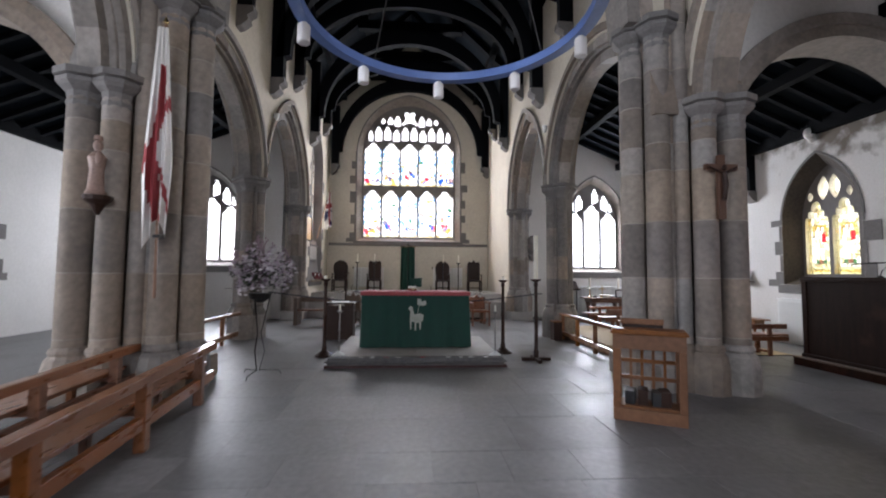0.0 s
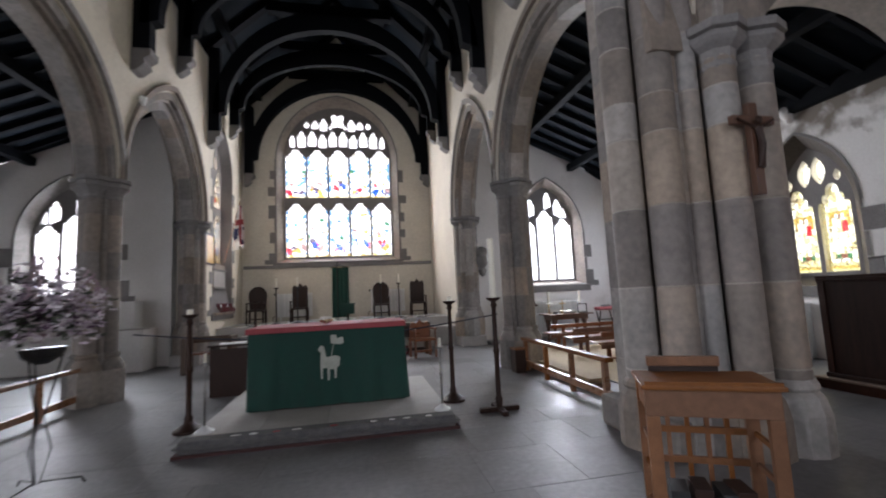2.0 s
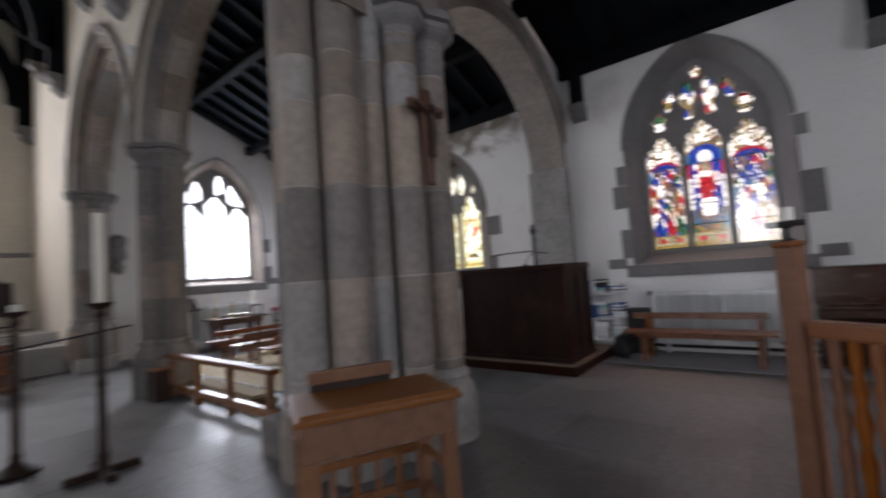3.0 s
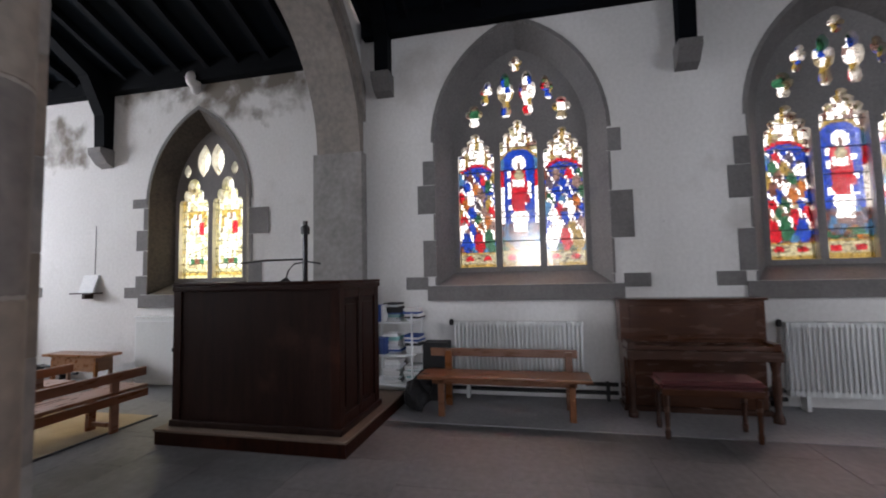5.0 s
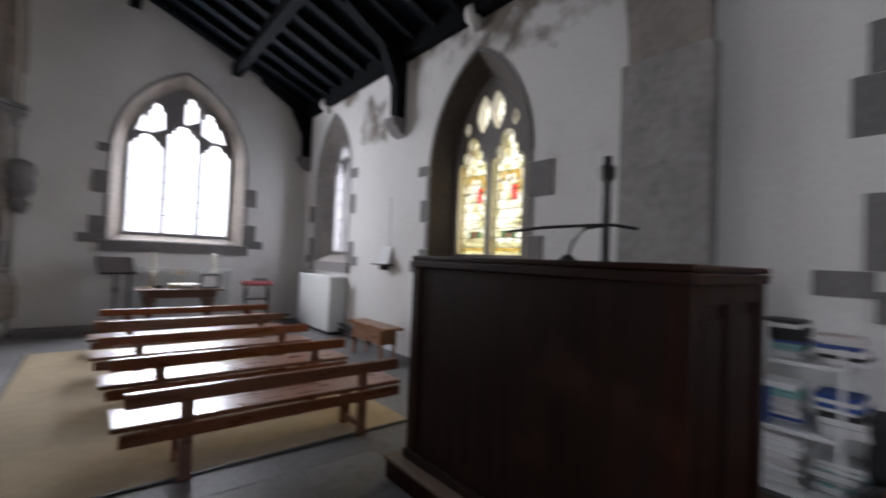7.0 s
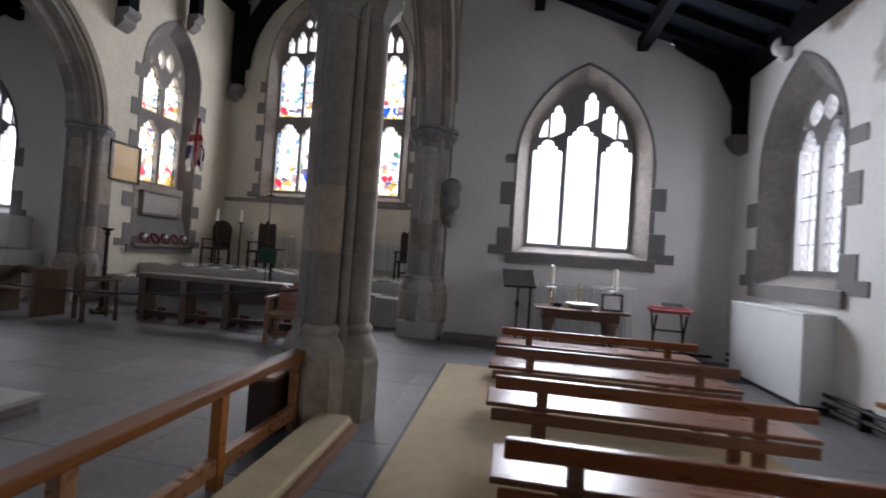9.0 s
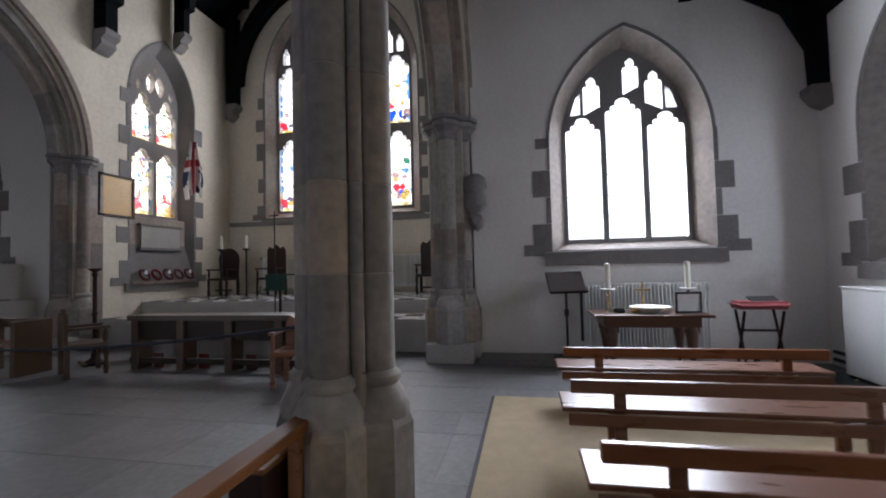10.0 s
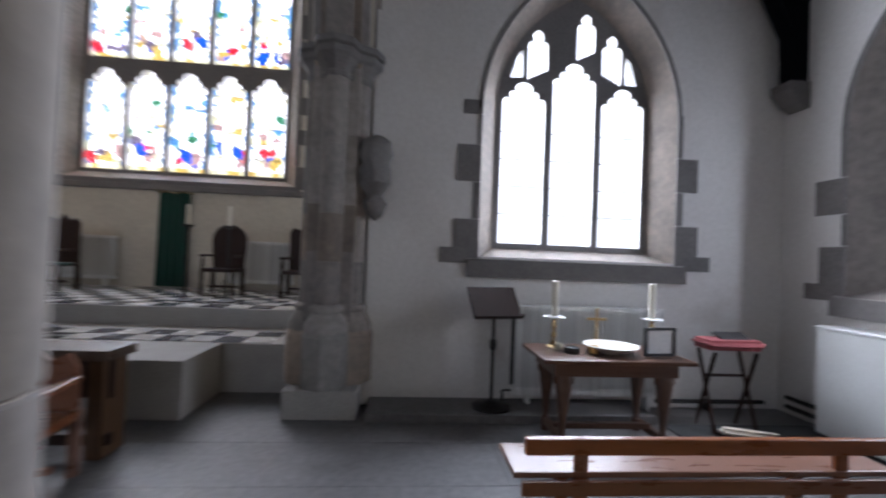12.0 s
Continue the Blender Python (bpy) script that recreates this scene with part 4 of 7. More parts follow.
def cross_arch(name, y0, y1, xa, xb, spring, apex, wall_top, mat, band=0.35):
    """An arch across a space, with the wall above it."""
    c, w = (xa + xb) / 2, xb - xa
    to3d = on_east(y0)
    d = y1 - y0
    arch = thing(name, "broad plain stone arch across the church", "arch")
    arch["kind"] = "structure"
    for nm, o0, o1, a, b in (("inner_order", 0, 0.2, d * 0.06, d * 0.94), ("outer_order", 0.18, band, 0, d)):
        bm = bmesh.new()
        arch_band(bm, shifted(arch_curve(w + 2 * o0, spring, apex + o0, 20), c), shifted(arch_curve(w + 2 * o1, spring, apex + o1, 20), c), to3d, a, b)
        part(nm, bm, STONE, arch)
    curve = shifted(arch_curve(w + 2 * band - 0.06, spring, apex + band - 0.03, 20), c)
    bm = bmesh.new()
    plate(bm, [(xa - band - 0.3, spring), *curve, (xb + band + 0.3, spring), (xb + band + 0.3, wall_top), (xa - band - 0.3, wall_top)], [], to3d, d * 0.1, d * 0.9)
    part("spandrel", bm, mat, arch, "plastered wall above the arch")
    return arch


cross_arch("chancel_arch", 5.6, 6.3, -2.1, 3.6, 5.1, 8.6, 11.5, PLASTER)
cross_arch("aisle_arch", 5.9, 6.65, 5.3, SX - 0.12, 3.3, 5.25, 6.6, PLASTER)
cross_arch("aisle_arch", 5.9, 6.65, NX + 0.12, -3.85, 3.3, 5.25, 6.6, PLASTER)
for x0, x1 in ((SX - 0.16, SX + 0.01), (NX - 0.01, NX + 0.16)):
    tagged(structure("pilaster", boxes((x0, x1, 5.9, 6.65, 0, 3.32), bevel=0.015), STONE), "stone pilaster carrying the aisle arch", "pilaster")


# ---- roofs ----
def lean_roof(name, x_low, x_high, z_low, z_high, y0, y1):
    dx = 1 if x_high > x_low else -1
    bm = bmesh.new()
    prism(bm, [(x_low - dx * 0.5, z_low - 0.2), (x_high, z_high), (x_high, z_high + 0.12), (x_low - dx * 0.5, z_low - 0.08)], lambda u, v, w: (u, w, v), y0, y1)
    tagged(structure(name, bm, ROOF_BOARD), "dark boarded lean-to ceiling", "ceiling")
    run, rise = x_high - x_low, z_high - z_low
    k = 0
    y = y0 + 0.25
    while y < y1:
        bm = bmesh.new()
        prism(bm, [(x_low, z_low - 0.14), (x_high, z_high - 0.14), (x_high, z_high - 0.012), (x_low, z_low - 0.012)], lambda u, v, w: (u, w, v), y, y + 0.09)
        tagged(structure("rafter", bm, ROOF), "dark stained rafter", "rafter")
        y += 0.52
    for f in (0.33, 0.7):
        x, z = x_low + run * f, z_low + rise * f
        tagged(structure("purlin", boxes((x - 0.09, x + 0.09, y0, y1, z - 0.32, z - 0.1)), ROOF), "dark stained purlin", "purlin")


lean_roof("ceiling_south_aisle", SX, 4.62, 4.92, 6.95, 6.6, EY)
lean_roof("ceiling_south_aisle_west", SX, 4.62, 5.2, 7.2, -7, 5.95)
lean_roof("ceiling_north_aisle", NX, -3.68, 4.92, 6.95, 6.6, EY)
lean_roof("ceiling_north_aisle_west", NX, -3.68, 5.2, 7.2, -7, 5.95)
for y0, y1 in ((-7, 5.5), (6.1, CE)):
    for side in (-1, 1):
        bm = bmesh.new()
        xo = 0.44 + side * 4.4
        prism(bm, [(xo, 8.2), (0.44, 12.3), (0.44, 12.45), (xo, 8.35)], lambda u, v, w: (u, w, v), y0, y1)
        tagged(structure("ceiling_nave", bm, ROOF_BOARD), "dark boarded open timber roof", "ceiling")


def truss(y, corbel, big=True):
    t = thing("roof_truss", "black arch-braced timber roof truss on stone corbels", "truss")
    t["kind"] = "structure"
    d = 0.26 if big else 0.18
    c, w = 0.47, 6.7
    bm = bmesh.new()
    arch_band(bm, shifted(arch_curve(w - 0.7, corbel + 0.6, 9.7, 14), c), shifted(arch_curve(w, corbel + 0.5, 10.3, 14), c), on_east(y), 0, d)
    part("arch_brace", bm, ROOF, t)
    for side, xw in ((-1, -2.98), (1, 3.97)):
        x0, x1 = (xw, xw + 0.3) if side < 0 else (xw - 0.3, xw)
        part("wall_post", boxes((x0, x1, y, y + d, corbel, 8.9)), ROOF, t)
        bm = bmesh.new()
        prism(bm, [(0, corbel), (-side * 0.34, corbel), (-side * 0.34, corbel - 0.12), (-side * 0.22, corbel - 0.2), (-side * 0.24, corbel - 0.3), (-side * 0.1, corbel - 0.42), (0, corbel - 0.45)], lambda u, v, w_: (xw + u, y + w_, v), -0.03, d + 0.03)
        part("corbel", bm, STONE_DARK, t)
        bm = bmesh.new()
        xo = 0.44 + side * 3.6
        prism(bm, [(xo, 8.7), (0.44, 12.05), (0.44, 12.3), (xo, 8.95)], lambda u, v, w_: (u, w_, v), y, y + d)
        part("principal_rafter", bm, ROOF, t)
    part("collar", boxes((-1.4, 2.3, y, y + d, 10.2, 10.5)), ROOF, t)
    return t


for y, c, b in ((8.6, 6.9, False), (10.7, 6.4, True), (12.7, 7.4, False), (14.8, 6.4, True), (16.8, 7.4, False), (18.66, 6.3, True), (6.5, 7.2, True)):
    truss(y, c, b)
for f in (0.3, 0.62):
    for side in (-1, 1):
        x, z = 0.44 + side * 4.2 * (1 - f), 8.4 + 4.0 * f
        tagged(structure("purlin", boxes((x - 0.1, x + 0.1, 6.1, CE, z - 0.35, z - 0.1)), ROOF), "dark stained roof purlin", "purlin")
for side, xw, y0, y1 in ((1, SX, 0, 0),):
    for y, zc in ((10.5, 3.75), (14.4, 3.75), (5.6, 4.4), (1.7, 4.3)):
        b = thing("roof_brace", "black curved roof brace on a wall corbel", "brace")
        b["kind"] = "structure"
        bm = bmesh.new()
        prism(bm, [(SX, zc), (SX - 0.16, zc), (SX - 0.18, zc + 0.55), (SX - 0.45, zc + 1.1), (SX - 1.1, zc + 1.5), (SX - 1.2, zc + 1.75), (SX, zc + 1.25)], lambda u, v, w: (u, w, v), y - 0.1, y + 0.1)
        part("brace", bm, ROOF, b)
        bm = bmesh.new()
        prism(bm, [(SX + 0.01, zc), (SX - 0.24, zc), (SX - 0.24, zc - 0.09), (SX - 0.12, zc - 0.24), (SX + 0.01, zc - 0.3)], lambda u, v, w: (u, w, v), y - 0.13, y + 0.13)
        part("corbel", bm, STONE_DARK, b)


for x0, x1, y0, y1, z0, z1 in ((SX - 0.16, SX, 6.65, EY, 4.68, 5.0), (SX - 0.16, SX, -7, 5.9, 4.96, 5.28), (NX, NX + 0.16, 6.65, EY, 4.68, 5.0), (NX, NX + 0.16, -7, 5.9, 4.96, 5.28)):
    tagged(structure("roof_wall_plate", boxes((x0, x1, y0, y1, z0, z1)), ROOF), "dark timber along the wall head", "beam")


# ---- things ----
def tube(bm, pts, r, segs=8):
    """A round bar along points."""
    rings = []
    for i, p in enumerate(pts):
        a, b = Vector(pts[max(0, i - 1)]), Vector(pts[min(len(pts) - 1, i + 1)])
        d = (b - a).normalized()
        u = d.orthogonal().normalized()
        w = d.cross(u)
        rings.append([bm.verts.new(Vector(p) + r * (math.cos(2 * math.pi * k / segs) * u + math.sin(2 * math.pi * k / segs) * w)) for k in range(segs)])
    for a, b in zip(rings, rings[1:]):
        best = min(range(segs), key=lambda s: (a[0].co - b[s].co).length)
        for k in range(segs):
            bm.faces.new((a[k], a[(k + 1) % segs], b[(k + 1 + best) % segs], b[(k + best) % segs]))
    bm.faces.new(rings[0][::-1])
    bm.faces.new(rings[-1])
    return bm


def bar(pts, r, segs=8):
    return tube(bmesh.new(), pts, r, segs)


def blob(bm, x, y, z, rx, ry, rz, sub=2):
    r = bmesh.ops.create_icosphere(bm, subdivisions=sub, radius=1)
    bmesh.ops.transform(bm, matrix=Matrix.LocRotScale((x, y, z), None, (rx, ry, rz)), verts=r["verts"])
    return bm


def cushion(x0, x1, y0, y1, z0, z1):
    bm = boxes((x0, x1, y0, y1, z0, z1))
    bmesh.ops.bevel(bm, geom=bm.edges[:], offset=min(z1 - z0, x1 - x0, y1 - y0) * 0.45, segments=3, affect="EDGES")
    return bm


def candle(name, x, y, z, h, r, label, group=""):
    c = thing(name, label, "candle", x, y, z, 0, group)
    wax = part("wax", turned([(r, 0), (r, h), (r * 0.6, h + 0.004)], 14), WAX, c, smooth=True)
    part("wick", turned([(0.002, h), (0.002, h + 0.015)], 5), BLACK, wax)
    return c


# -- south aisle pews --
def pew(x0, x1, y, label, mat, group="aisle pews"):
    p = thing("pew", label, "pew", x0, y, 0, 0, group)
    w = x1 - x0
    part("back_rail", boxes((0, w, 0, 0.05, 0.525, 0.62), bevel=0.01), mat, p)
    part("seat", boxes((-0.06, w + 0.05, 0.03, 0.42, 0.385, 0.42), bevel=0.01), mat, p)
    part("seat_rail", boxes((-0.02, w + 0.02, -0.008, 0.022, 0.3, 0.385), bevel=0.008), mat, p)
    for x in (0.3, w - 0.36):
        part("post", boxes((x, x + 0.08, 0.036, 0.075, 0, 0.56), bevel=0.008), mat, p)
        part("leg", boxes((x, x + 0.08, 0.33, 0.385, 0, 0.386), bevel=0.008), mat, p)
        part("foot_bar", boxes((x + 0.02, x + 0.06, 0.07, 0.34, 0.06, 0.1), bevel=0.005), mat, p)
    return p


for x0, x1, y in ((5.9, 7.85, 7.84), (5.85, 7.85, 8.87), (5.78, 7.88, 9.96), (5.75, 7.95, 11.05), (5.8, 8.1, 12.27)):
    pew(x0, x1, y, "low reddish-brown varnished pew with an open back rail", PEW)
mat_rug = thing("floor_matting", "tan coir matting laid under the pews", "matting")
part("mat", boxes((5.08, 8.05, 7.95, 12.62, 0.0, 0.014), bevel=0.004), MAT_TAN, mat_rug)
part("edging", boxes((5.05, 5.08, 7.95, 12.62, 0, 0.012), (5.05, 8.08, 7.92, 7.95, 0, 0.012)), BLACK, mat_rug)

# -- tall dark stall --
stall = thing("reading_stall", "tall dark-stained oak box stall with panelled sides", "stall")
part("front", boxes((7.45, 7.49, 5.32, 7.08, 0.15, 1.5), bevel=0.006), MAHOGANY, stall)
part("north_side", boxes((7.49, 8.4, 7.04, 7.08, 0.15, 1.5), bevel=0.006), MAHOGANY, stall)
part("south_side", boxes((7.49, 8.4, 5.345, 5.38, 0.15, 1.5), bevel=0.006), MAHOGANY, stall)
for x0, x1 in ((7.45, 7.56), (7.88, 7.96), (8.3, 8.41)):
    part("stile", boxes((x0, x1, 5.318, 5.344, 0.15, 1.49), bevel=0.008), MAHOGANY, stall)
for z0, z1 in ((0.16, 0.3), (1.36, 1.48)):
    part("panel_rail", boxes((7.561, 7.879, 5.32, 5.343, z0, z1), (7.961, 8.299, 5.32, 5.343, z0, z1), bevel=0.008), MAHOGANY, stall)
for y0, y1 in ((5.31, 5.4), (7.0, 7.09)):
    part("corner_post", boxes((7.436, 7.452, y0, y1, 0.21, 1.5), bevel=0.005), MAHOGANY, stall)
for x0, x1 in ((7.6, 7.84), (8.0, 8.26)):
    part("fielded_panel", boxes((x0, x1, 5.33, 5.346, 0.36, 1.3), bevel=0.006), MAHOGANY, stall)
part("cornice", boxes((7.425, 7.452, 5.3, 7.1, 1.45, 1.498), (7.452, 8.42, 5.3, 5.32, 1.45, 1.498), bevel=0.008), MAHOGANY, stall)
part("capping", boxes((7.43, 7.53, 5.3, 7.1, 1.5, 1.53), (7.53, 8.42, 5.3, 5.42, 1.5, 1.53), (7.53, 8.42, 7.0, 7.1, 1.5, 1.53), bevel=0.008), MAHOGANY, stall)
part("skirting", boxes((7.42, 7.45, 5.29, 7.11, 0.15, 0.21), (7.45, 8.42, 5.29, 5.318, 0.15, 0.21), bevel=0.01), MAHOGANY, stall)
part("book_board", boxes((7.5, 7.85, 5.4, 7.0, 1.3, 1.33)), MAHOGANY, stall)
dais = thing("stall_platform", "low dark wooden platform with a worn pale edge", "platform")
part("deck", boxes((7.33, 9.0, 5.2, 7.2, 0.125, 0.15), bevel=0.006), material("worn_oak_deck", (0.2, 0.14, 0.1), (0.09, 0.06, 0.045), 3, 0.6, 0.1), dais, "worn oak deck")
part("riser", boxes((7.345, 8.99, 5.215, 7.19, 0, 0.125)), MAHOGANY, dais)
desk_lamp = thing("desk_lamp", "small black gooseneck lamp on the stall", "lamp", 7.66, 6.0, 1.53)
part("base", turned([(0.075, -0.2), (0.075, -0.18), (0.05, 0.0), (0.02, 0.03)], 14), BLACK, desk_lamp, smooth=True)
part("neck", bar([(0, 0, 0.0), (0.0, -0.03, 0.1), (0.03, -0.08, 0.17), (0.08, -0.2, 0.19), (0.15, -0.3, 0.17)], 0.008), BLACK, desk_lamp)
xpole = thing("microphone_stand", "dark upright stand with a thin cross arm behind the stall", "stand", 8.2, 6.1, 0.15)
part("pole", bar([(0, 0, 0), (0, 0, 2.05)], 0.028), IRON, xpole)
part("arm", bar([(0, 0, 1.62), (0.02, 0.5, 1.62), (0.03, 0.85, 1.6)], 0.012), IRON, xpole)
part("clamp", turned([(0.045, 1.9), (0.05, 1.93), (0.05, 1.98), (0.03, 2.0)], 10), IRON, xpole)
part("foot", turned([(0.16, 0), (0.16, 0.02), (0.03, 0.05)], 14), IRON, xpole)

shelf = thing("shelf_trolley", "white metal shelf trolley crowded with papers", "shelf", 9.1, 5.36, 0.15)
for z in (0.06, 0.42, 0.82):
    part("shelf_board", boxes((-0.18, 0.3, -0.28, 0.3, z, z + 0.025), bevel=0.004), WHITE_METAL, shelf)
for dx in (-0.17, 0.29):
    for dy in (-0.27, 0.29):
        part("post", bar([(dx, dy, 0), (dx, dy, 0.95)], 0.014), WHITE_METAL, shelf)
rng = random.Random(5)
BLUE_BOOK = material("blue_cloth_cover", (0.04, 0.09, 0.3), (0.025, 0.06, 0.2), 6, 0.7, 0.1)
TEAL = material("teal_card", (0.25, 0.5, 0.48), (0.18, 0.4, 0.38), 6, 0.7, 0.05)
for z0, cols in ((0.235, 2), (0.595, 2), (0.995, 2)):
    for k in range(cols):
        y0, z = 5.12 + k * 0.27, z0
        for i in range(rng.randint(7, 11)):
            h = rng.uniform(0.012, 0.035)
            b = thing("paper_stack", "loose stack of white papers on the shelf trolley", "papers", 9.15 + rng.uniform(-0.03, 0.03), y0 + rng.uniform(-0.02, 0.02), z, rng.uniform(-8, 8), "papers on the trolley")
            part("sheet", boxes((-0.11, 0.11, -0.1, 0.1, 0, h), bevel=0.002), rng.choice((PAPER, PAPER, PAPER, PAPER, BLUE_BOOK, WHITE_CLOTH, TEAL, BLACK)), b)
            z += h
for i in range(5):
    b = thing("book", "dark blue hymn book standing on the trolley", "book", 8.98, 5.46 + i * 0.038, 0.995, 0, "hymn books")
    part("cover", boxes((-0.07, 0.1, -0.016, 0.016, 0, 0.21), bevel=0.003), BLUE_BOOK if i % 3 else PAPER, b)
for i in range(4):
    b = thing("book", "dark blue hymn book standing on the trolley", "book", 9.0, 5.45 + i * 0.04, 0.595, 0, "hymn books")
    part("cover", boxes((-0.07, 0.1, -0.017, 0.017, 0, 0.2), bevel=0.003), BLUE_BOOK, b)
bag = thing("black_bag", "slumped black bag on the floor by the bench", "bag", 8.75, 5.0, 0)
bm = bmesh.new()
blob(bm, 0, 0, 0.17, 0.16, 0.16, 0.17, 3)
blob(bm, 0.1, -0.08, 0.3, 0.12, 0.1, 0.16, 3)
for v in bm.verts:
    v.co += 0.055 * noise.noise_vector(v.co * 7) + 0.03 * noise.noise_vector(v.co * 19)
    v.co.z = max(0, v.co.z)
part("fabric", bm, BLACK, bag, smooth=True)
part("strap", bar([(-0.12, 0.05, 0.2), (-0.16, -0.02, 0.38), (-0.02, -0.1, 0.44), (0.1, -0.1, 0.36)], 0.012), BLACK, bag)
amp = thing("loudspeaker", "black box loudspeaker behind the bench", "loudspeaker", 9.25, 4.85, 0)
part("cabinet", boxes((-0.14, 0.12, -0.16, 0.16, 0, 0.72), bevel=0.012), BLACK, amp)
part("grille", boxes((-0.15, -0.14, -0.13, 0.13, 0.05, 0.67)), BLACK, amp)

# -- bench under the stained glass --
bench = thing("bench", "golden oak bench with an open back rail", "bench", 8.75, 3.1, 0)
part("seat", boxes((-0.28, 0.14, -0.05, 1.8, 0.42, 0.455), bevel=0.01), OAK_Y, bench)
part("back_rail", boxes((0.27, 0.31, 0.05, 1.78, 0.575, 0.67), bevel=0.01), OAK_Y, bench)
part("apron", boxes((-0.2, -0.17, 0.1, 1.65, 0.36, 0.418), bevel=0.005), OAK_Y, bench)
for y in (0.15, 1.55):
    part("front_leg", boxes((-0.2, -0.13, y - 0.035, y + 0.035, 0, 0.42), bevel=0.006), OAK_Y, bench)
    part("back_post", boxes((0.22, 0.27, y - 0.04, y + 0.04, 0, 0.65), bevel=0.006), OAK_Y, bench)
    part("side_rail", boxes((-0.14, 0.23, y - 0.02, y + 0.02, 0.36, 0.42), bevel=0.004), OAK_Y, bench)


def radiator(name, x, y, z, n, h, rz, label):
    """Column radiator; columns run along local x, front faces -y."""
    r = thing(name, label, "radiator", x, y, z, rz)
    pitch = 0.05
    bm = bmesh.new()
    for d in (-0.045, 0.045):
        lathe(bm, [(0.012, 0.02), (0.016, 0.05), (0.016, h - 0.05), (0.012, h - 0.02)], 0, d, 8)
    box(bm, -0.0245, 0.0245, -0.06, 0.06, h - 0.07, h - 0.01, bevel=0.012)
    box(bm, -0.0245, 0.0245, -0.06, 0.06, 0.02, 0.08, bevel=0.012)
    c0 = part("column", bm, WHITE_METAL, r, smooth=True)
    for i in range(1, n):
        c = new("column", c0.data)
        c.parent = r
        c.location.x = i * pitch
    part("inlet_pipe", bar([(-0.03, 0, 0.06), (-0.12, 0, 0.06), (-0.12, 0, -z + 0.03)], 0.014), IRON, r)
    part("valve", turned([(0.02, h - 0.06), (0.03, h - 0.04), (0.03, h), (0.015, h + 0.02)], 10, -0.06, 0), IRON, r)
    for k in (0.15, n * pitch - 0.2):
        part("foot", boxes((k - 0.02, k + 0.02, -0.06, 0.06, -z, 0.03)), WHITE_METAL, r)
    return r


radiator("radiator", SX - 0.14, 4.62, 0.14, 32, 0.83, -90, "white column radiator under the stained glass window")
radiator("radiator", SX - 0.14, 0.9, 0.14, 32, 0.83, -90, "white column radiator against the aisle wall")
radiator("radiator", 6.3, EY - 0.12, 0.15, 34, 1.0, 0, "tall white column radiator behind the side table")
radiator("radiator", 1.55, CE - 0.12, 0.92, 26, 0.88, 0, "white column radiator against the east wall")
radiator("radiator", -1.9, CE - 0.12, 0.92, 26, 0.88, 0, "white column radiator against the east wall")
# the long run goes on under the bench, its black standing in for shadow
for y0, y1 in ((2.66, 4.95), (0.9, 1.15)):
    pipe = thing("heating_pipes", "black heating pipes along the foot of the wall", "pipe", SX - 0.08, y0, 0)
    for z in (0.1, 0.2):
        part("pipe", bar([(0, 0, z), (0, y1 - y0, z)], 0.025), IRON, pipe)
    part("bracket", boxes((-0.03, 0.08, 0.1, 0.13, 0, 0.22)), IRON, pipe)
pipe = thing("heating_pipes", "black heating pipes along the foot of the wall", "pipe", SX - 0.08, 10.9, 0)
for z in (0.1, 0.2):
    part("pipe", bar([(0, 0, z), (0, 3.5, z)], 0.025), IRON, pipe)
for y in (0.3, 0.8):
    part("bracket", boxes((-0.03, 0.08, y, y + 0.03, 0, 0.22)), IRON, pipe)
pipe = thing("heating_pipes", "black heating pipes along the foot of the wall", "pipe", 7.95, EY - 0.08, 0)
part("pipe", bar([(0, 0, 0.1), (1.3, 0, 0.1)], 0.025), IRON, pipe)
part("bracket", boxes((0.6, 0.63, -0.03, 0.08, 0, 0.12)), IRON, pipe)

# -- piano --
WALNUT = material("dark_walnut", (0.095, 0.034, 0.015), (0.04, 0.014, 0.007), 3, 0.25, 0.04, stretch=(5, 1, 5), fine=50)
piano = thing("piano", "dark walnut upright piano with a closed lid", "piano", 9.4, 1.2, 0)
upper = part("upper_case", boxes((-0.3, -0.02, 0, 1.46, 0.75, 1.22), bevel=0.008), WALNUT, piano)
part("lower_case", boxes((-0.3, -0.02, 0.02, 1.44, 0.06, 0.75), bevel=0.008), WALNUT, piano)
part("lid", boxes((-0.34, 0.0, -0.02, 1.48, 1.22, 1.245), bevel=0.008), WALNUT, piano)
part("keybed", boxes((-0.62, -0.3, 0.0, 1.46, 0.62, 0.72), bevel=0.01), WALNUT, piano)
part("fallboard", boxes((-0.6, -0.3, 0.06, 1.4, 0.72, 0.77), bevel=0.012), WALNUT, piano)
part("front_panel", boxes((-0.318, -0.302, 0.1, 1.36, 0.85, 1.17), bevel=0.006), WALNUT, upper, "polished lighter walnut panel")
part("moulding", boxes((-0.33, -0.302, 0.04, 1.42, 0.8, 0.83), bevel=0.008), WALNUT, upper)
for y in (0.05, 1.41):
    part("leg", turned([(0.05, 0), (0.055, 0.06), (0.03, 0.12), (0.045, 0.35), (0.035, 0.5), (0.055, 0.62)], 12, -0.54, y), WALNUT, piano, smooth=True)
    part("cheek", boxes((-0.6, -0.31, y - 0.04, y + 0.04, 0.72, 0.8), bevel=0.01), WALNUT, piano)
part("plinth", boxes((-0.34, -0.02, 0.0, 1.46, 0, 0.06)), WALNUT, piano)
pst = thing("piano_stool", "long piano stool with a dark red padded top", "stool", 8.42, 1.65, 0)
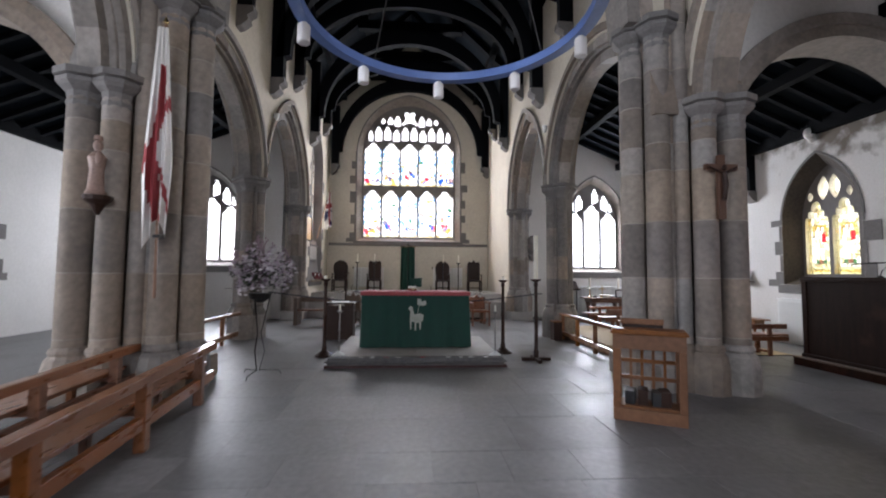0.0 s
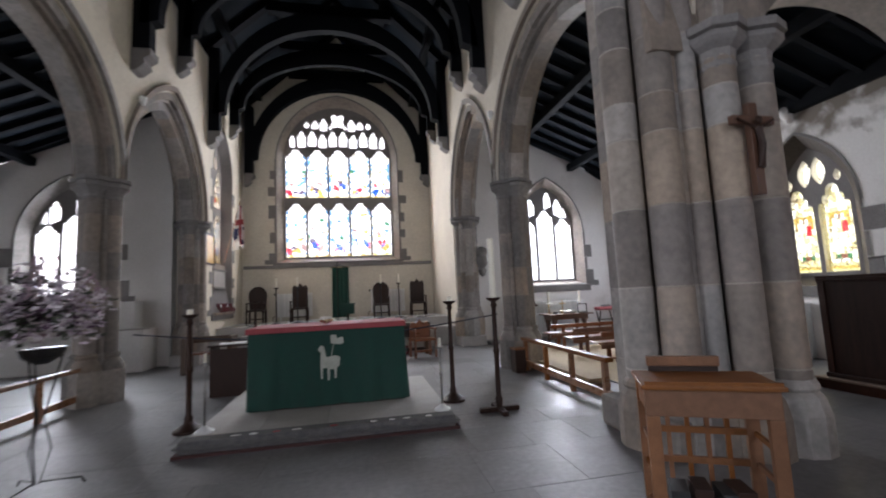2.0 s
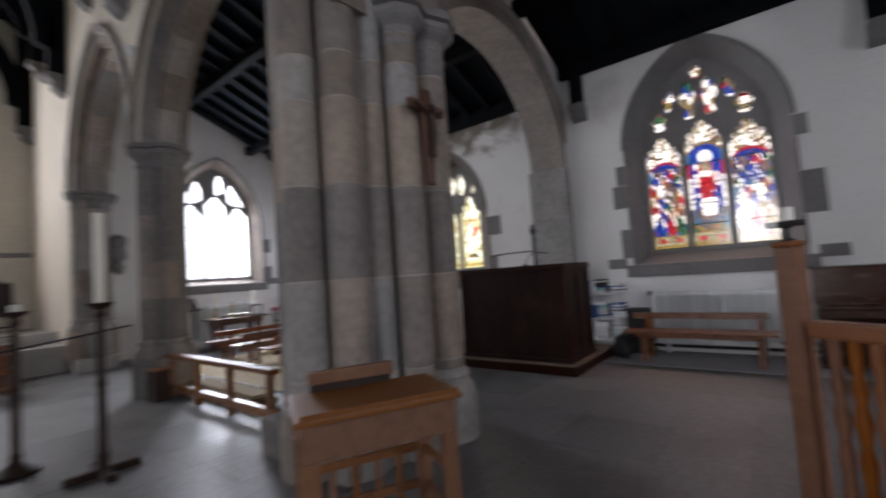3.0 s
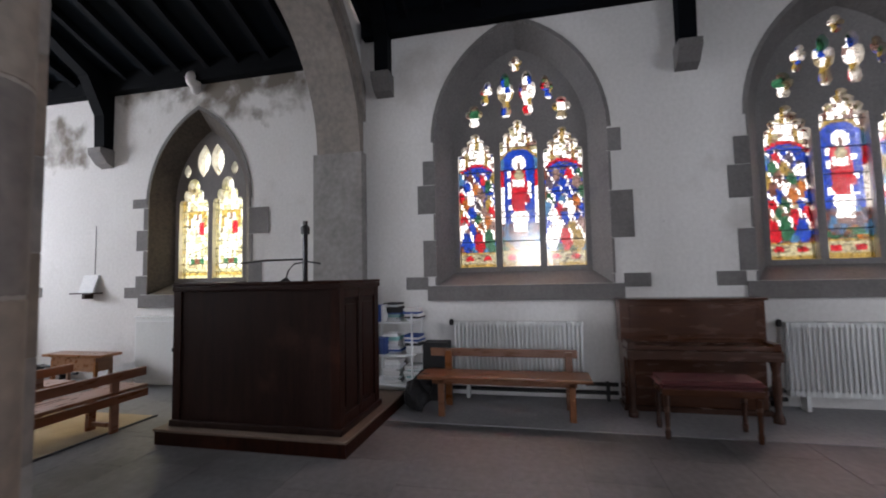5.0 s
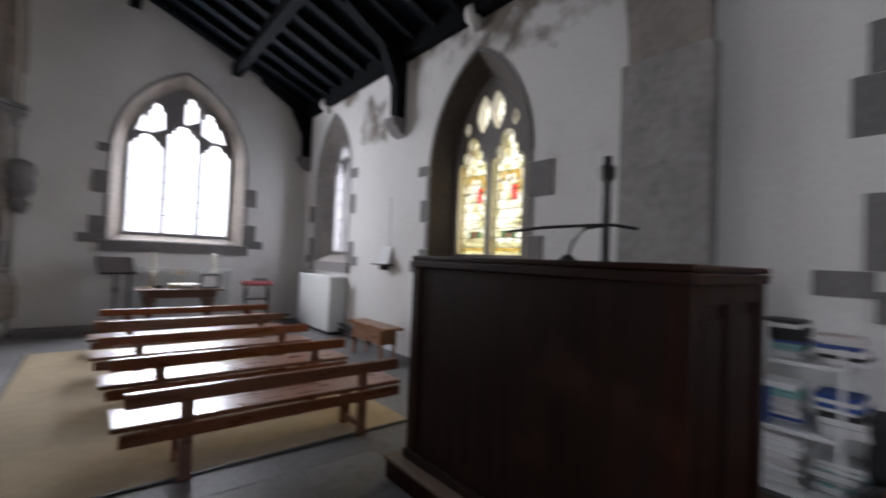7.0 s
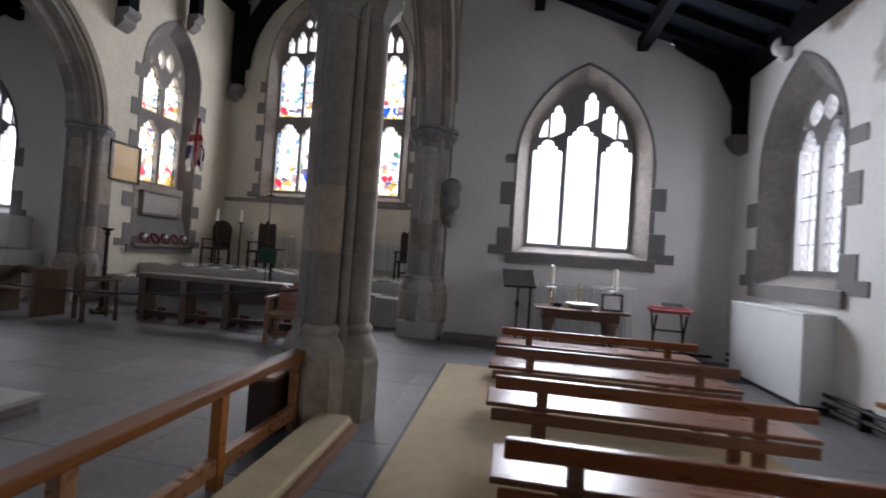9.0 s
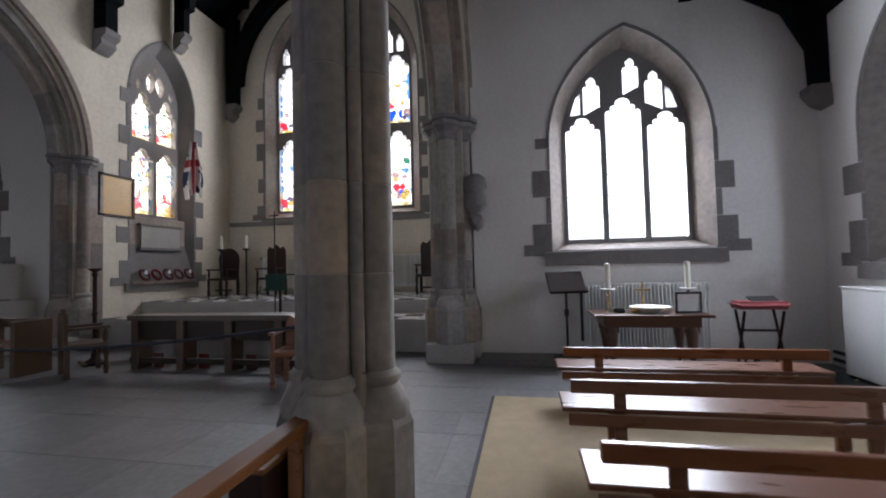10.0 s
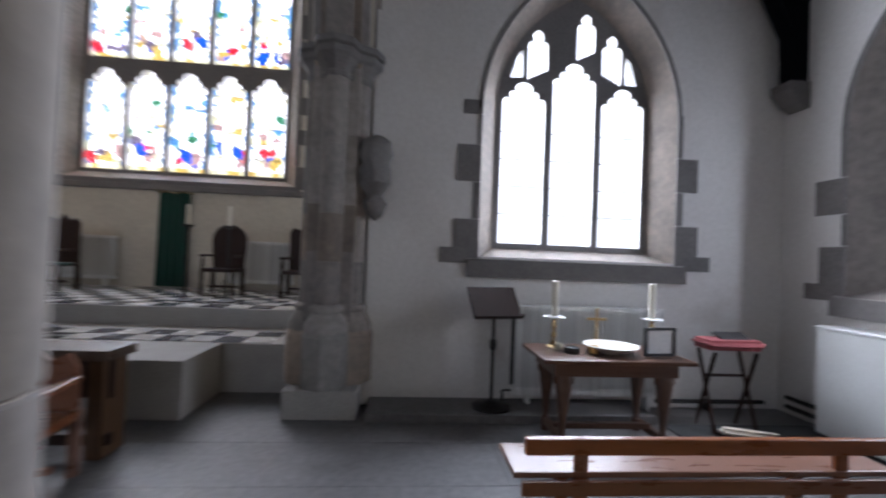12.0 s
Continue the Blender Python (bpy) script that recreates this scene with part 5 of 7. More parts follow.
part("pad", cushion(-0.2, 0.2, -0.05, 0.85, 0.46, 0.54), material("dull_red_leather", (0.1, 0.012, 0.012), (0.06, 0.007, 0.007), 5, 0.6, 0.1), pst, "dark red padded top")
part("frame", boxes((-0.18, 0.18, -0.02, 0.82, 0.4, 0.46), bevel=0.006), WALNUT, pst)
for dx in (-0.15, 0.15):
    for dy in (0.02, 0.78):
        part("leg", turned([(0.02, 0), (0.028, 0.05), (0.02, 0.1), (0.03, 0.4)], 10, dx, dy), WALNUT, pst)

# -- balustrade --
RAIL = material("orange_varnished_pine", (0.25, 0.082, 0.018), (0.15, 0.045, 0.01), 3, 0.4, 0.05, spec=0.3, stretch=(2, 2, 6), fine=60)
bal = thing("balustrade", "varnished wooden balustrade with turned balusters", "balustrade", 4.475, 2.92, 0, 237)
part("newel_post", boxes((-0.045, 0.045, -0.045, 0.045, 0, 1.5), bevel=0.008), RAIL, bal)
part("newel_cap", boxes((-0.05, 0.05, -0.05, 0.05, 1.5, 1.53), bevel=0.01), RAIL, bal)
part("handrail", boxes((0.06, 2.6, -0.045, 0.045, 1.07, 1.15), bevel=0.015), RAIL, bal)
part("foot_rail", boxes((0.06, 2.6, -0.04, 0.04, 0.08, 0.15), bevel=0.01), RAIL, bal)
prof = [(0.028, 0.15), (0.028, 0.3), (0.018, 0.33), (0.03, 0.38), (0.022, 0.44), (0.032, 0.55), (0.02, 0.62), (0.034, 0.72), (0.02, 0.8), (0.03, 0.86), (0.02, 0.92), (0.026, 0.97), (0.026, 1.07)]
b0 = part("baluster", turned([(r * 1.0, z) for r, z in prof], 10, 0.14, 0), RAIL, bal, smooth=True)
for i in range(1, 32):
    b = new("baluster", b0.data)
    b.parent = bal
    b.location.x = i * 0.077
part("end_post", boxes((2.6, 2.7, -0.05, 0.05, 0, 1.2), bevel=0.008), RAIL, bal)
for x in (0.0, 2.65):
    part("floor_block", boxes((x - 0.08, x + 0.08, -0.08, 0.08, 0, 0.05), bevel=0.006), RAIL, bal)
lan = thing("candle_holder", "dark candle holder with a white candle on the newel", "candle holder", 4.475, 2.92, 1.53, 237)
part("stem", turned([(0.03, 0), (0.03, 0.01), (0.01, 0.02), (0.01, 0.06), (0.03, 0.07)], 12), IRON, lan, smooth=True)
part("tray", boxes((-0.07, 0.07, -0.04, 0.04, 0.07, 0.1), bevel=0.008), IRON, lan)
part("card", boxes((-0.07, -0.015, -0.046, -0.041, 0.072, 0.098)), PAPER, lan, "small white card")
part("wax", turned([(0.026, 0.1), (0.026, 0.165), (0.014, 0.167)], 14, 0.01, 0), WAX, lan, "short white candle", smooth=True)
hass = thing("kneeler", "red kneeler hanging behind the balustrade", "kneeler", 4.75, 2.2, 0)
part("pad", cushion(-0.2, 0.2, -0.14, 0.14, 0.3, 0.42), RED_CLOTH, hass)
part("stand", boxes((-0.17, -0.13, -0.1, 0.1, 0, 0.31), (0.13, 0.17, -0.1, 0.1, 0, 0.31)), OAK, hass)

# -- chapel end --
TABLE_OAK = material("worn_dark_table_oak", (0.13, 0.062, 0.036), (0.065, 0.03, 0.018), 3, 0.32, 0.08, stretch=(1, 6, 6), fine=55)
table = thing("side_table", "carved dark oak side table with splayed turned legs", "table", 6.95, 13.75, 0)
part("top", boxes((-0.68, 0.68, -0.36, 0.36, 0.765, 0.8), bevel=0.008), TABLE_OAK, table)
part("apron", boxes((-0.56, 0.56, -0.28, 0.28, 0.64, 0.765), bevel=0.01), TABLE_OAK, table)
for dx in (-0.46, 0.46):
    for dy in (-0.22, 0.22):
        part("leg", turned([(0.04, 0), (0.045, 0.1), (0.025, 0.14), (0.04, 0.3), (0.06, 0.45), (0.075, 0.58), (0.06, 0.65)], 12, dx, dy), TABLE_OAK, table, smooth=True)
        part("leg_bracket", boxes((dx - 0.09, dx + 0.09, dy - 0.025, dy + 0.025, 0.56, 0.64), bevel=0.02), TABLE_OAK, table)
    part("foot_rail", boxes((dx - 0.03, dx + 0.03, -0.26, 0.26, 0.06, 0.12), bevel=0.006), TABLE_OAK, table)
part("stretcher", boxes((-0.46, 0.46, -0.03, 0.03, 0.1, 0.15), bevel=0.006), TABLE_OAK, table)
for x in (6.54, 7.53):
    cs = thing("candlestick", "brass candlestick on the side table", "candlestick", x, 13.95, 0.8, 0, "table candlesticks")
    part("stem", turned([(0.07, 0), (0.07, 0.01), (0.035, 0.03), (0.018, 0.07), (0.03, 0.11), (0.016, 0.15), (0.026, 0.21), (0.016, 0.25), (0.03, 0.27)], 14), BRASS, cs, smooth=True)
    part("drip_pan", turned([(0.02, 0.27), (0.1, 0.28), (0.105, 0.29), (0.02, 0.295)], 18), WHITE_METAL, cs, "pale dished drip pan", smooth=True)
    candle("candle", x, 13.95, 1.095, 0.34, 0.034, "tall cream candle in a brass stick", "table candles")
bowl = thing("bowl", "wide white china bowl on the side table", "bowl", 7.0, 13.72, 0.8)
part("bowl", turned([(0.09, 0), (0.1, 0.01), (0.2, 0.05), (0.25, 0.075), (0.24, 0.078), (0.19, 0.055), (0.02, 0.03)], 28), WAX, bowl, smooth=True)
pic = thing("picture_frame", "black framed white notice propped on the side table", "picture frame", 7.42, 13.62, 0.8, 8)
part("frame", boxes((-0.16, 0.16, -0.005, 0.02, 0, 0.025), (-0.16, 0.16, -0.005, 0.02, 0.235, 0.26), (-0.16, -0.135, -0.005, 0.02, 0.025, 0.235), (0.135, 0.16, -0.005, 0.02, 0.025, 0.235), (-0.01, 0.01, 0.02, 0.12, 0, 0.01)), BLACK, pic)
part("sheet", boxes((-0.135, 0.135, 0.004, 0.012, 0.025, 0.235)), PAPER, pic, "white sheet")
cr = thing("altar_cross", "small brass cross on the side table", "cross", 6.98, 13.98, 0.8)
part("upright", boxes((-0.012, 0.012, -0.008, 0.008, 0.03, 0.38), bevel=0.003), BRASS, cr)
part("arm", boxes((-0.1, 0.1, -0.007, 0.007, 0.26, 0.285), bevel=0.003), BRASS, cr)
part("foot", turned([(0.07, 0), (0.07, 0.01), (0.03, 0.03)], 12), BRASS, cr)
for nm, x, y, w, h, m, lab in (("box", 6.62, 13.7, 0.07, 0.05, BLACK, "small dark box on the side table"), ("tin", 6.82, 13.68, 0.045, 0.07, BRASS, "small brass tin on the side table"), ("cup", 6.55, 13.82, 0.035, 0.06, WAX, "small white cup on the side table")):
    o = thing(nm, lab, nm, x, y, 0.8)
    part("body", turned([(w * 0.8, 0), (w, 0.01), (w, h), (w * 0.9, h), (w * 0.85, h * 0.8)], 12), m, o, smooth=True)
stand = thing("music_stand", "dark lectern stand with a tilted wooden desk", "stand", 6.02, 14.3, 0.085)
part("base", turned([(0.2, 0), (0.2, 0.02), (0.1, 0.04), (0.03, 0.07)], 18), IRON, stand, smooth=True)
part("pole", bar([(0, 0, 0.05), (0, 0, 0.98)], 0.018), IRON, stand)
part("clamp", turned([(0.03, 0.6), (0.034, 0.62), (0.034, 0.68), (0.03, 0.7)], 10), IRON, stand)
part("hanging_strap", boxes((0.19, 0.23, 0.0, 0.012, 0.24, 0.98)), BLACK, stand, "dark hanging strap")
bm = boxes((-0.27, 0.27, -0.015, 0.015, -0.17, 0.19), bevel=0.006)
box(bm, -0.27, 0.27, -0.07, -0.01, -0.19, -0.165)
bmesh.ops.transform(bm, matrix=pose(0, 0, 1.08, -36, 0, 14), verts=bm.verts[:])
part("desk", bm, DARK_OAK, stand)
prie = thing("prayer_stool", "folding wooden stool with a red padded seat", "stool", 8.36, 13.98, 0.012)
bm = cushion(-0.31, 0.31, -0.17, 0.17, 0.76, 0.86)
for v in bm.verts:
    v.co.z += 0.6 * v.co.x * v.co.x
part("seat_pad", bm, RED_CLOTH, prie, "red padded seat curving up at the ends", smooth=True)
for dx in (-0.22, 0.22):
    part("front_leg", bar([(dx, -0.14, 0), (dx, 0.12, 0.78)], 0.018), DARK_OAK, prie)
    part("back_leg", bar([(dx, 0.14, 0), (dx, -0.12, 0.78)], 0.018), DARK_OAK, prie)
part("stretcher", bar([(-0.22, 0.05, 0.52), (0.22, 0.05, 0.52)], 0.016), DARK_OAK, prie)
book = thing("open_book", "open service book lying on the red seat", "book", 8.42, 13.98, 0.865)
bm = boxes((-0.16, 0.0, -0.11, 0.11, 0, 0.02), (0.0, 0.16, -0.11, 0.11, 0, 0.02), bevel=0.004)
bmesh.ops.transform(bm, matrix=pose(0, 0, 0.05, 18, 0, 0), verts=bm.verts[:])
box(bm, -0.1, 0.1, 0.02, 0.08, 0, 0.06)
part("pages", bm, BLACK, book)
cov = thing("radiator_cover", "white panelled radiator cover under the window", "radiator cover", SX, 12.25, 0)
case = part("case", boxes((-0.32, 0, 0, 1.58, 0.05, 1.07), bevel=0.015), WHITE_METAL, cov)
part("top", boxes((-0.34, 0, -0.01, 1.59, 1.07, 1.095), bevel=0.006), WHITE_METAL, cov)
part("plinth", boxes((-0.3, 0, 0.02, 1.56, 0, 0.05)), BLACK, cov)
part("knob", turned([(0.012, 0), (0.02, 0.02), (0.01, 0.03)], 8, -0.33, 1.4), BRASS, case)
cup = thing("wall_cupboard", "white painted low cupboard against the aisle wall", "cupboard", SX, 8.85, 0)
part("body", boxes((-0.18, 0, 0, 0.82, 0, 1.0), bevel=0.012), WHITE_METAL, cup)
part("top", boxes((-0.2, 0, -0.01, 0.83, 1.0, 1.025), bevel=0.006), WHITE_METAL, cup)
door = part("door", boxes((-0.19, -0.18, 0.03, 0.79, 0.08, 0.95), bevel=0.003), WHITE_METAL, cup)
part("knob", boxes((-0.205, -0.19, 0.08, 0.11, 0.5, 0.56), bevel=0.004), IRON, door, "small dark knob")
stl = thing("low_stool", "small golden oak bench beside the wall", "stool", 9.03, 10.3, 0, 90)
part("top", boxes((-0.56, 0.56, -0.16, 0.16, 0.47, 0.51), bevel=0.008), OAK, stl)
part("apron", boxes((-0.42, 0.42, -0.13, 0.13, 0.26, 0.47), bevel=0.005), OAK, stl)
for dx in (-0.4, 0.4):
    for dy in (-0.11, 0.11):
        part("leg", boxes((dx - 0.022, dx + 0.022, dy - 0.022, dy + 0.022, 0, 0.41), bevel=0.004), OAK, stl)
brk = thing("wall_bookrest", "small wall shelf with an open white book", "bookrest", SX, 10.75, 1.4)
part("shelf", boxes((-0.2, 0.01, -0.22, 0.22, -0.02, 0.0), bevel=0.004), DARK_OAK, brk)
part("bracket", boxes((-0.14, 0.01, -0.03, 0.03, -0.1, -0.02)), DARK_OAK, brk)
bm = boxes((-0.012, 0.012, -0.15, 0.15, 0, 0.3))
bmesh.ops.transform(bm, matrix=pose(-0.1, 0, 0.0, 0, 18, 0), verts=bm.verts[:])
part("open_page", bm, PAPER, brk, "white open page")
part("wire", bar([(-0.004, -0.05, 0.3), (-0.004, -0.05, 1.1)], 0.004), IRON, brk)
for y in (8.75, 13.35):
    c = thing("label_stop", "pale carved stone corbel above the window", "corbel", SX, y, 4.62)
    bm = bmesh.new()
    blob(bm, -0.1, 0, 0.1, 0.12, 0.11, 0.14, 3)
    box(bm, -0.16, 0.02, -0.1, 0.1, 0.14, 0.24, bevel=0.02)
    blob(bm, -0.06, 0, -0.02, 0.08, 0.08, 0.1, 2)
    part("stone", bm, PLASTER, c, smooth=True)
tagged(structure("wall_step", boxes((4.75, 7.7, 14.08, EY, 0.0, 0.085), bevel=0.008), FLOOR), "low worn stone step along the chapel end wall", "step")
for x, y in ((4.3, 14.55), (-3.3, 14.7)):
    tagged(structure("respond_block", boxes((x - 0.36, x + 0.36, y - 0.42, y + 0.4, 0.0, 0.28), bevel=0.015), STONE_STEP), "pale worn stone block under the half pier", "plinth")
shield = thing("carved_bracket", "carved stone head bracket on the respond", "carving", 4.72, 14.5, 2.45)
bm = turned([(0.02, -0.46), (0.09, -0.4), (0.12, -0.28), (0.09, -0.2), (0.16, -0.08), (0.17, 0.05), (0.13, 0.12), (0.18, 0.22), (0.16, 0.34), (0.08, 0.4), (0.02, 0.42)], 14, 0, -0.06)
for v in bm.verts:
    v.co += 0.045 * noise.noise_vector(v.co * 7)
part("stone", bm, STONE_DARK, shield, smooth=True)

# corner of the chapel: dark carpet and a pale bolster kneeler
CARPET_DARK = material("dark_grey_carpet", (0.05, 0.054, 0.056), (0.03, 0.033, 0.035), 9, 0.95, 0.4, fine=110)
mat = thing("carpet", "dark grey carpet in the corner by the table", "carpet", 7.75, 13.25, 0)
part("woven_sheet", boxes((0, 1.6, 0, 0.82, 0, 0.012), bevel=0.004), CARPET_DARK, mat)
kn = thing("bolster_kneeler", "cream bolster kneeler on a dark wooden base", "kneeler", 8.3, 13.6, 0.012, -22)
part("base", boxes((-0.26, 0.26, -0.07, 0.07, 0, 0.06), bevel=0.01), DARK_OAK, kn)
part("bolster", cushion(-0.25, 0.25, -0.06, 0.06, 0.06, 0.13), PLASTER_CREAM, kn, "cream padded bolster")
MAROON = material("maroon_paper", (0.12, 0.012, 0.016), (0.06, 0.006, 0.008), 9, 0.9)


# -- nave: screens and benches along the arcades --
def rail_screen(x, y0, y1, label, cushions=0):
    r = thing("communion_rail", label, "rail", x, y0, 0)
    w = y1 - y0
    part("top_rail", boxes((-0.06, 0.06, 0, w, 0.565, 0.625), bevel=0.012), OAK_LIGHT, r)
    n = 4
    for i in range(n):
        yy = 0.12 + (w - 0.24) * i / (n - 1)
        part("post", boxes((-0.035, 0.035, yy - 0.035, yy + 0.035, 0, 0.565), bevel=0.008), OAK, r)
    part("foot_rail", boxes((-0.03, 0.03, 0, w, 0.1, 0.2), bevel=0.008), OAK, r)
    return r


rail_screen(4.2, 7.2, 10.15, "low oak communion rail with square posts")
rail_screen(-3.3, 7.4, 10.25, "low oak communion rail with square posts")
kn = thing("kneeling_pad", "long pale canvas kneeling pad beside the rail", "kneeler", 4.55, 8.1, 0)
part("pad", cushion(-0.16, 0.16, 0, 1.95, 0.1, 0.17), MAT_TAN, kn)
part("board", boxes((-0.18, 0.18, -0.02, 1.97, 0.03, 0.1), bevel=0.008), OAK_LIGHT, kn)
part("runner", boxes((-0.16, -0.12, 0, 1.95, 0, 0.03), (0.12, 0.16, 0, 1.95, 0, 0.03)), OAK_LIGHT, kn)
bxs = thing("book_box", "dark wooden book box beside the pier", "box", 4.02, 9.98, 0)
part("case", boxes((-0.1, 0.1, -0.14, 0.12, 0, 0.42), bevel=0.01), DARK_OAK, bxs)
part("lid", boxes((-0.11, 0.11, -0.15, 0.13, 0.42, 0.45), bevel=0.006), OAK_LIGHT, bxs)
for bx, y0, y1 in ((-1.13, -0.4, 5.72), (-2.05, 0.0, 5.62)):
    b = thing("nave_bench", "long golden oak bench with an open back rail", "bench", bx, y0, 0, 7, "nave benches")
    w = y1 - y0
    part("back_rail", boxes((-0.05, 0.05, 0, w, 0.56, 0.645), bevel=0.012), OAK_Y, b)
    part("lower_rail", boxes((-0.03, 0.03, 0, w, 0.19, 0.3), bevel=0.008), OAK_Y, b)
    part("seat", boxes((-0.48, -0.06, 0.0, w, 0.36, 0.4), bevel=0.01), OAK_Y, b)
    for k in range(5):
        yy = 0.45 + (w - 0.9) * k / 4
        part("post", boxes((-0.045, 0.045, yy - 0.05, yy + 0.05, 0, 0.565), bevel=0.008), OAK_Y, b)
        part("leg", boxes((-0.45, -0.39, yy - 0.04, yy + 0.04, 0, 0.36), bevel=0.006), OAK_Y, b)
        part("bearer", boxes((-0.44, -0.046, yy - 0.025, yy + 0.025, 0.3, 0.36)), OAK_Y, b)

# -- lectern of slats --
lec = thing("slatted_lectern", "pale oak reading desk with open slatted sides", "lectern", 2.78, 4.54, 0, -28)
W, D, H = 0.7, 0.42, 0.91
for y, nm in ((0, "front"), (D - 0.05, "back")):
    part(nm + "_top_rail", boxes((0.0, W, y, y + 0.045, H - 0.16, H), bevel=0.008), OAK_LIGHT, lec)
    part(nm + "_bottom_rail", boxes((0, W, y, y + 0.045, 0, 0.13), bevel=0.008), OAK_LIGHT, lec)
    for x in (0, W - 0.075):
        part("stile", boxes((x, x + 0.075, y, y + 0.044, 0.13, H - 0.16), bevel=0.006), OAK_LIGHT, lec)
for i in range(4):
    x = 0.16 + i * 0.115
    part("slat", boxes((x, x + 0.028, D - 0.04, D - 0.02, 0.13, H - 0.16)), OAK_LIGHT, lec)
for z in (0.36, 0.55):
    part("cross_bar", boxes((0.075, W - 0.075, D - 0.045, D - 0.018, z, z + 0.04)), OAK_LIGHT, lec)
    for x in (0.02, W - 0.04):
        part("side_bar", boxes((x, x + 0.02, 0.046, D - 0.051, z, z + 0.03)), OAK_LIGHT, lec)
for x in (0.01, W - 0.05):
    part("side_rail", boxes((x, x + 0.04, 0.046, D - 0.051, H - 0.14, H - 0.01)), OAK_LIGHT, lec)
    part("side_foot_rail", boxes((x, x + 0.04, 0.046, D - 0.051, 0.0, 0.12)), OAK_LIGHT, lec)
part("shelf", boxes((0.02, W - 0.02, 0.046, D - 0.051, 0.13, 0.15)), OAK_LIGHT, lec)
bm = boxes((-0.02, W + 0.02, -0.04, D + 0.02, 0, 0.028), bevel=0.008)
box(bm, 0.0, W, -0.04, -0.02, 0.028, 0.05)
part("top", bmesh_moved(bm, pose(0, 0, H)), OAK_LIGHT, lec)
part("book_ledge", boxes((0.08, 0.52, D - 0.03, D + 0.02, H + 0.065, H + 0.13), bevel=0.008), OAK_LIGHT, lec)
# dark strip in place of the shadow in the gap below the ledge
part("ledge_back", boxes((0.09, 0.51, D - 0.01, D + 0.015, H + 0.027, H + 0.066)), DARK_OAK, lec)
for i, x in enumerate((0.17, 0.29, 0.43, 0.5)):
    hymnal = thing("book", "dark covered book lying in the reading desk", "book", 0, 0, 0, 0, "desk books")
    hymnal.matrix_basis = lec.matrix_basis @ pose(x, 0.2, 0.15, 0, 0, 4 * i - 5)
    part("cover", boxes((-0.05, 0.05, -0.1, 0.1, 0, 0.14 + 0.02 * (i % 2)), bevel=0.004), DARK_OAK if i % 2 else BLACK, hymnal)

# -- altar --
plat = thing("altar_platform", "low stone-topped altar platform with a dark base", "platform", 0, 0, 0)
part("riser", boxes((-0.72, 2.14, 7.24, 9.78, 0.0, 0.075)), STONE_SLATE, plat, "dark stone base")
for k in range(4):
    part("slab", boxes((-0.74 + 0.725 * k, -0.017 + 0.725 * k, 7.22, 9.8, 0.076, 0.12), bevel=0.006), STONE_STEP, plat)
CARPET = material("patterned_carpet", (0.13, 0.122, 0.116), (0.06, 0.06, 0.065), 14, 0.95, 0.4, fine=60, detail=2)
rug = thing("kneeler_runner", "long embroidered kneeler along the platform edge", "kneeler", 0, 0, 0)
part("pad", cushion(-0.79, 2.21, 7.06, 7.36, 0.02, 0.15), CARPET, rug)
part("base", boxes((-0.78, 2.2, 7.08, 7.2, 0, 0.03)), material("dull_maroon", (0.07, 0.03, 0.028), (0.04, 0.018, 0.017), 6, 0.9), rug, "dull maroon underside")
rng = random.Random(11)
for i in range(14):
    x = -0.62 + i * 0.205
    o = bmesh.new()
    blob(o, x + rng.uniform(-0.03, 0.03), 7.19, 0.15, rng.uniform(0.03, 0.07), rng.uniform(0.02, 0.04), 0.006, 1)
    part("motif", o, rng.choice((WHITE_CLOTH, RED_CLOTH, WHITE_CLOTH, CARPET)), rug)
altar = thing("altar", "altar draped with a green frontal and red top cloth", "altar", 0.69, 8.64, 0.12)
bm = bmesh.new()
loop = []
n = 150
A, B = 1.02, 0.42
per = [(-A, -B), (A, -B), (A, B), (-A, B)]
pts = []
for k in range(4):
    (x0, y0), (x1, y1) = per[k], per[(k + 1) % 4]
    m = 60 if k % 2 == 0 else 26
    for i in range(m):
        t = i / m
        pts.append((x0 + (x1 - x0) * t, y0 + (y1 - y0) * t, (0, -1) if k == 0 else (1, 0) if k == 1 else (0, 1) if k == 2 else (-1, 0)))
rows = []
for j in range(7):
    f = j / 6
    row = []
    for i, (x, y, nn) in enumerate(pts):
        fold = 0.026 * f * (math.sin(i * 0.33) + 0.6 * math.sin(i * 0.81 + 1.3))
        row.append(bm.verts.new((x + nn[0] * (fold + 0.02 * f), y + nn[1] * (fold + 0.02 * f), 1.05 - 1.03 * f)))
    rows.append(row)
for a, b in zip(rows, rows[1:]):
    for i in range(len(pts)):
        bm.faces.new((a[i], a[(i + 1) % len(pts)], b[(i + 1) % len(pts)], b[i]))
part("frontal", bm, GREEN, altar, "dark green cloth hanging in soft folds", smooth=True)
part("mensa", boxes((-1.0, 1.0, -0.4, 0.4, 0.0, 1.045)), DARK_OAK, altar)
part("top_cloth", boxes((-1.04, 1.04, -0.45, 0.45, 1.05, 1.065), (-1.045, 1.045, -0.462, -0.45, 0.995, 1.064), bevel=0.004), RED_CLOTH, altar, "red top cloth")
FADED_CREAM = material("faded_cream_applique", (0.42, 0.42, 0.37), (0.26, 0.27, 0.235), 14, 0.9, 0.25, fine=70)
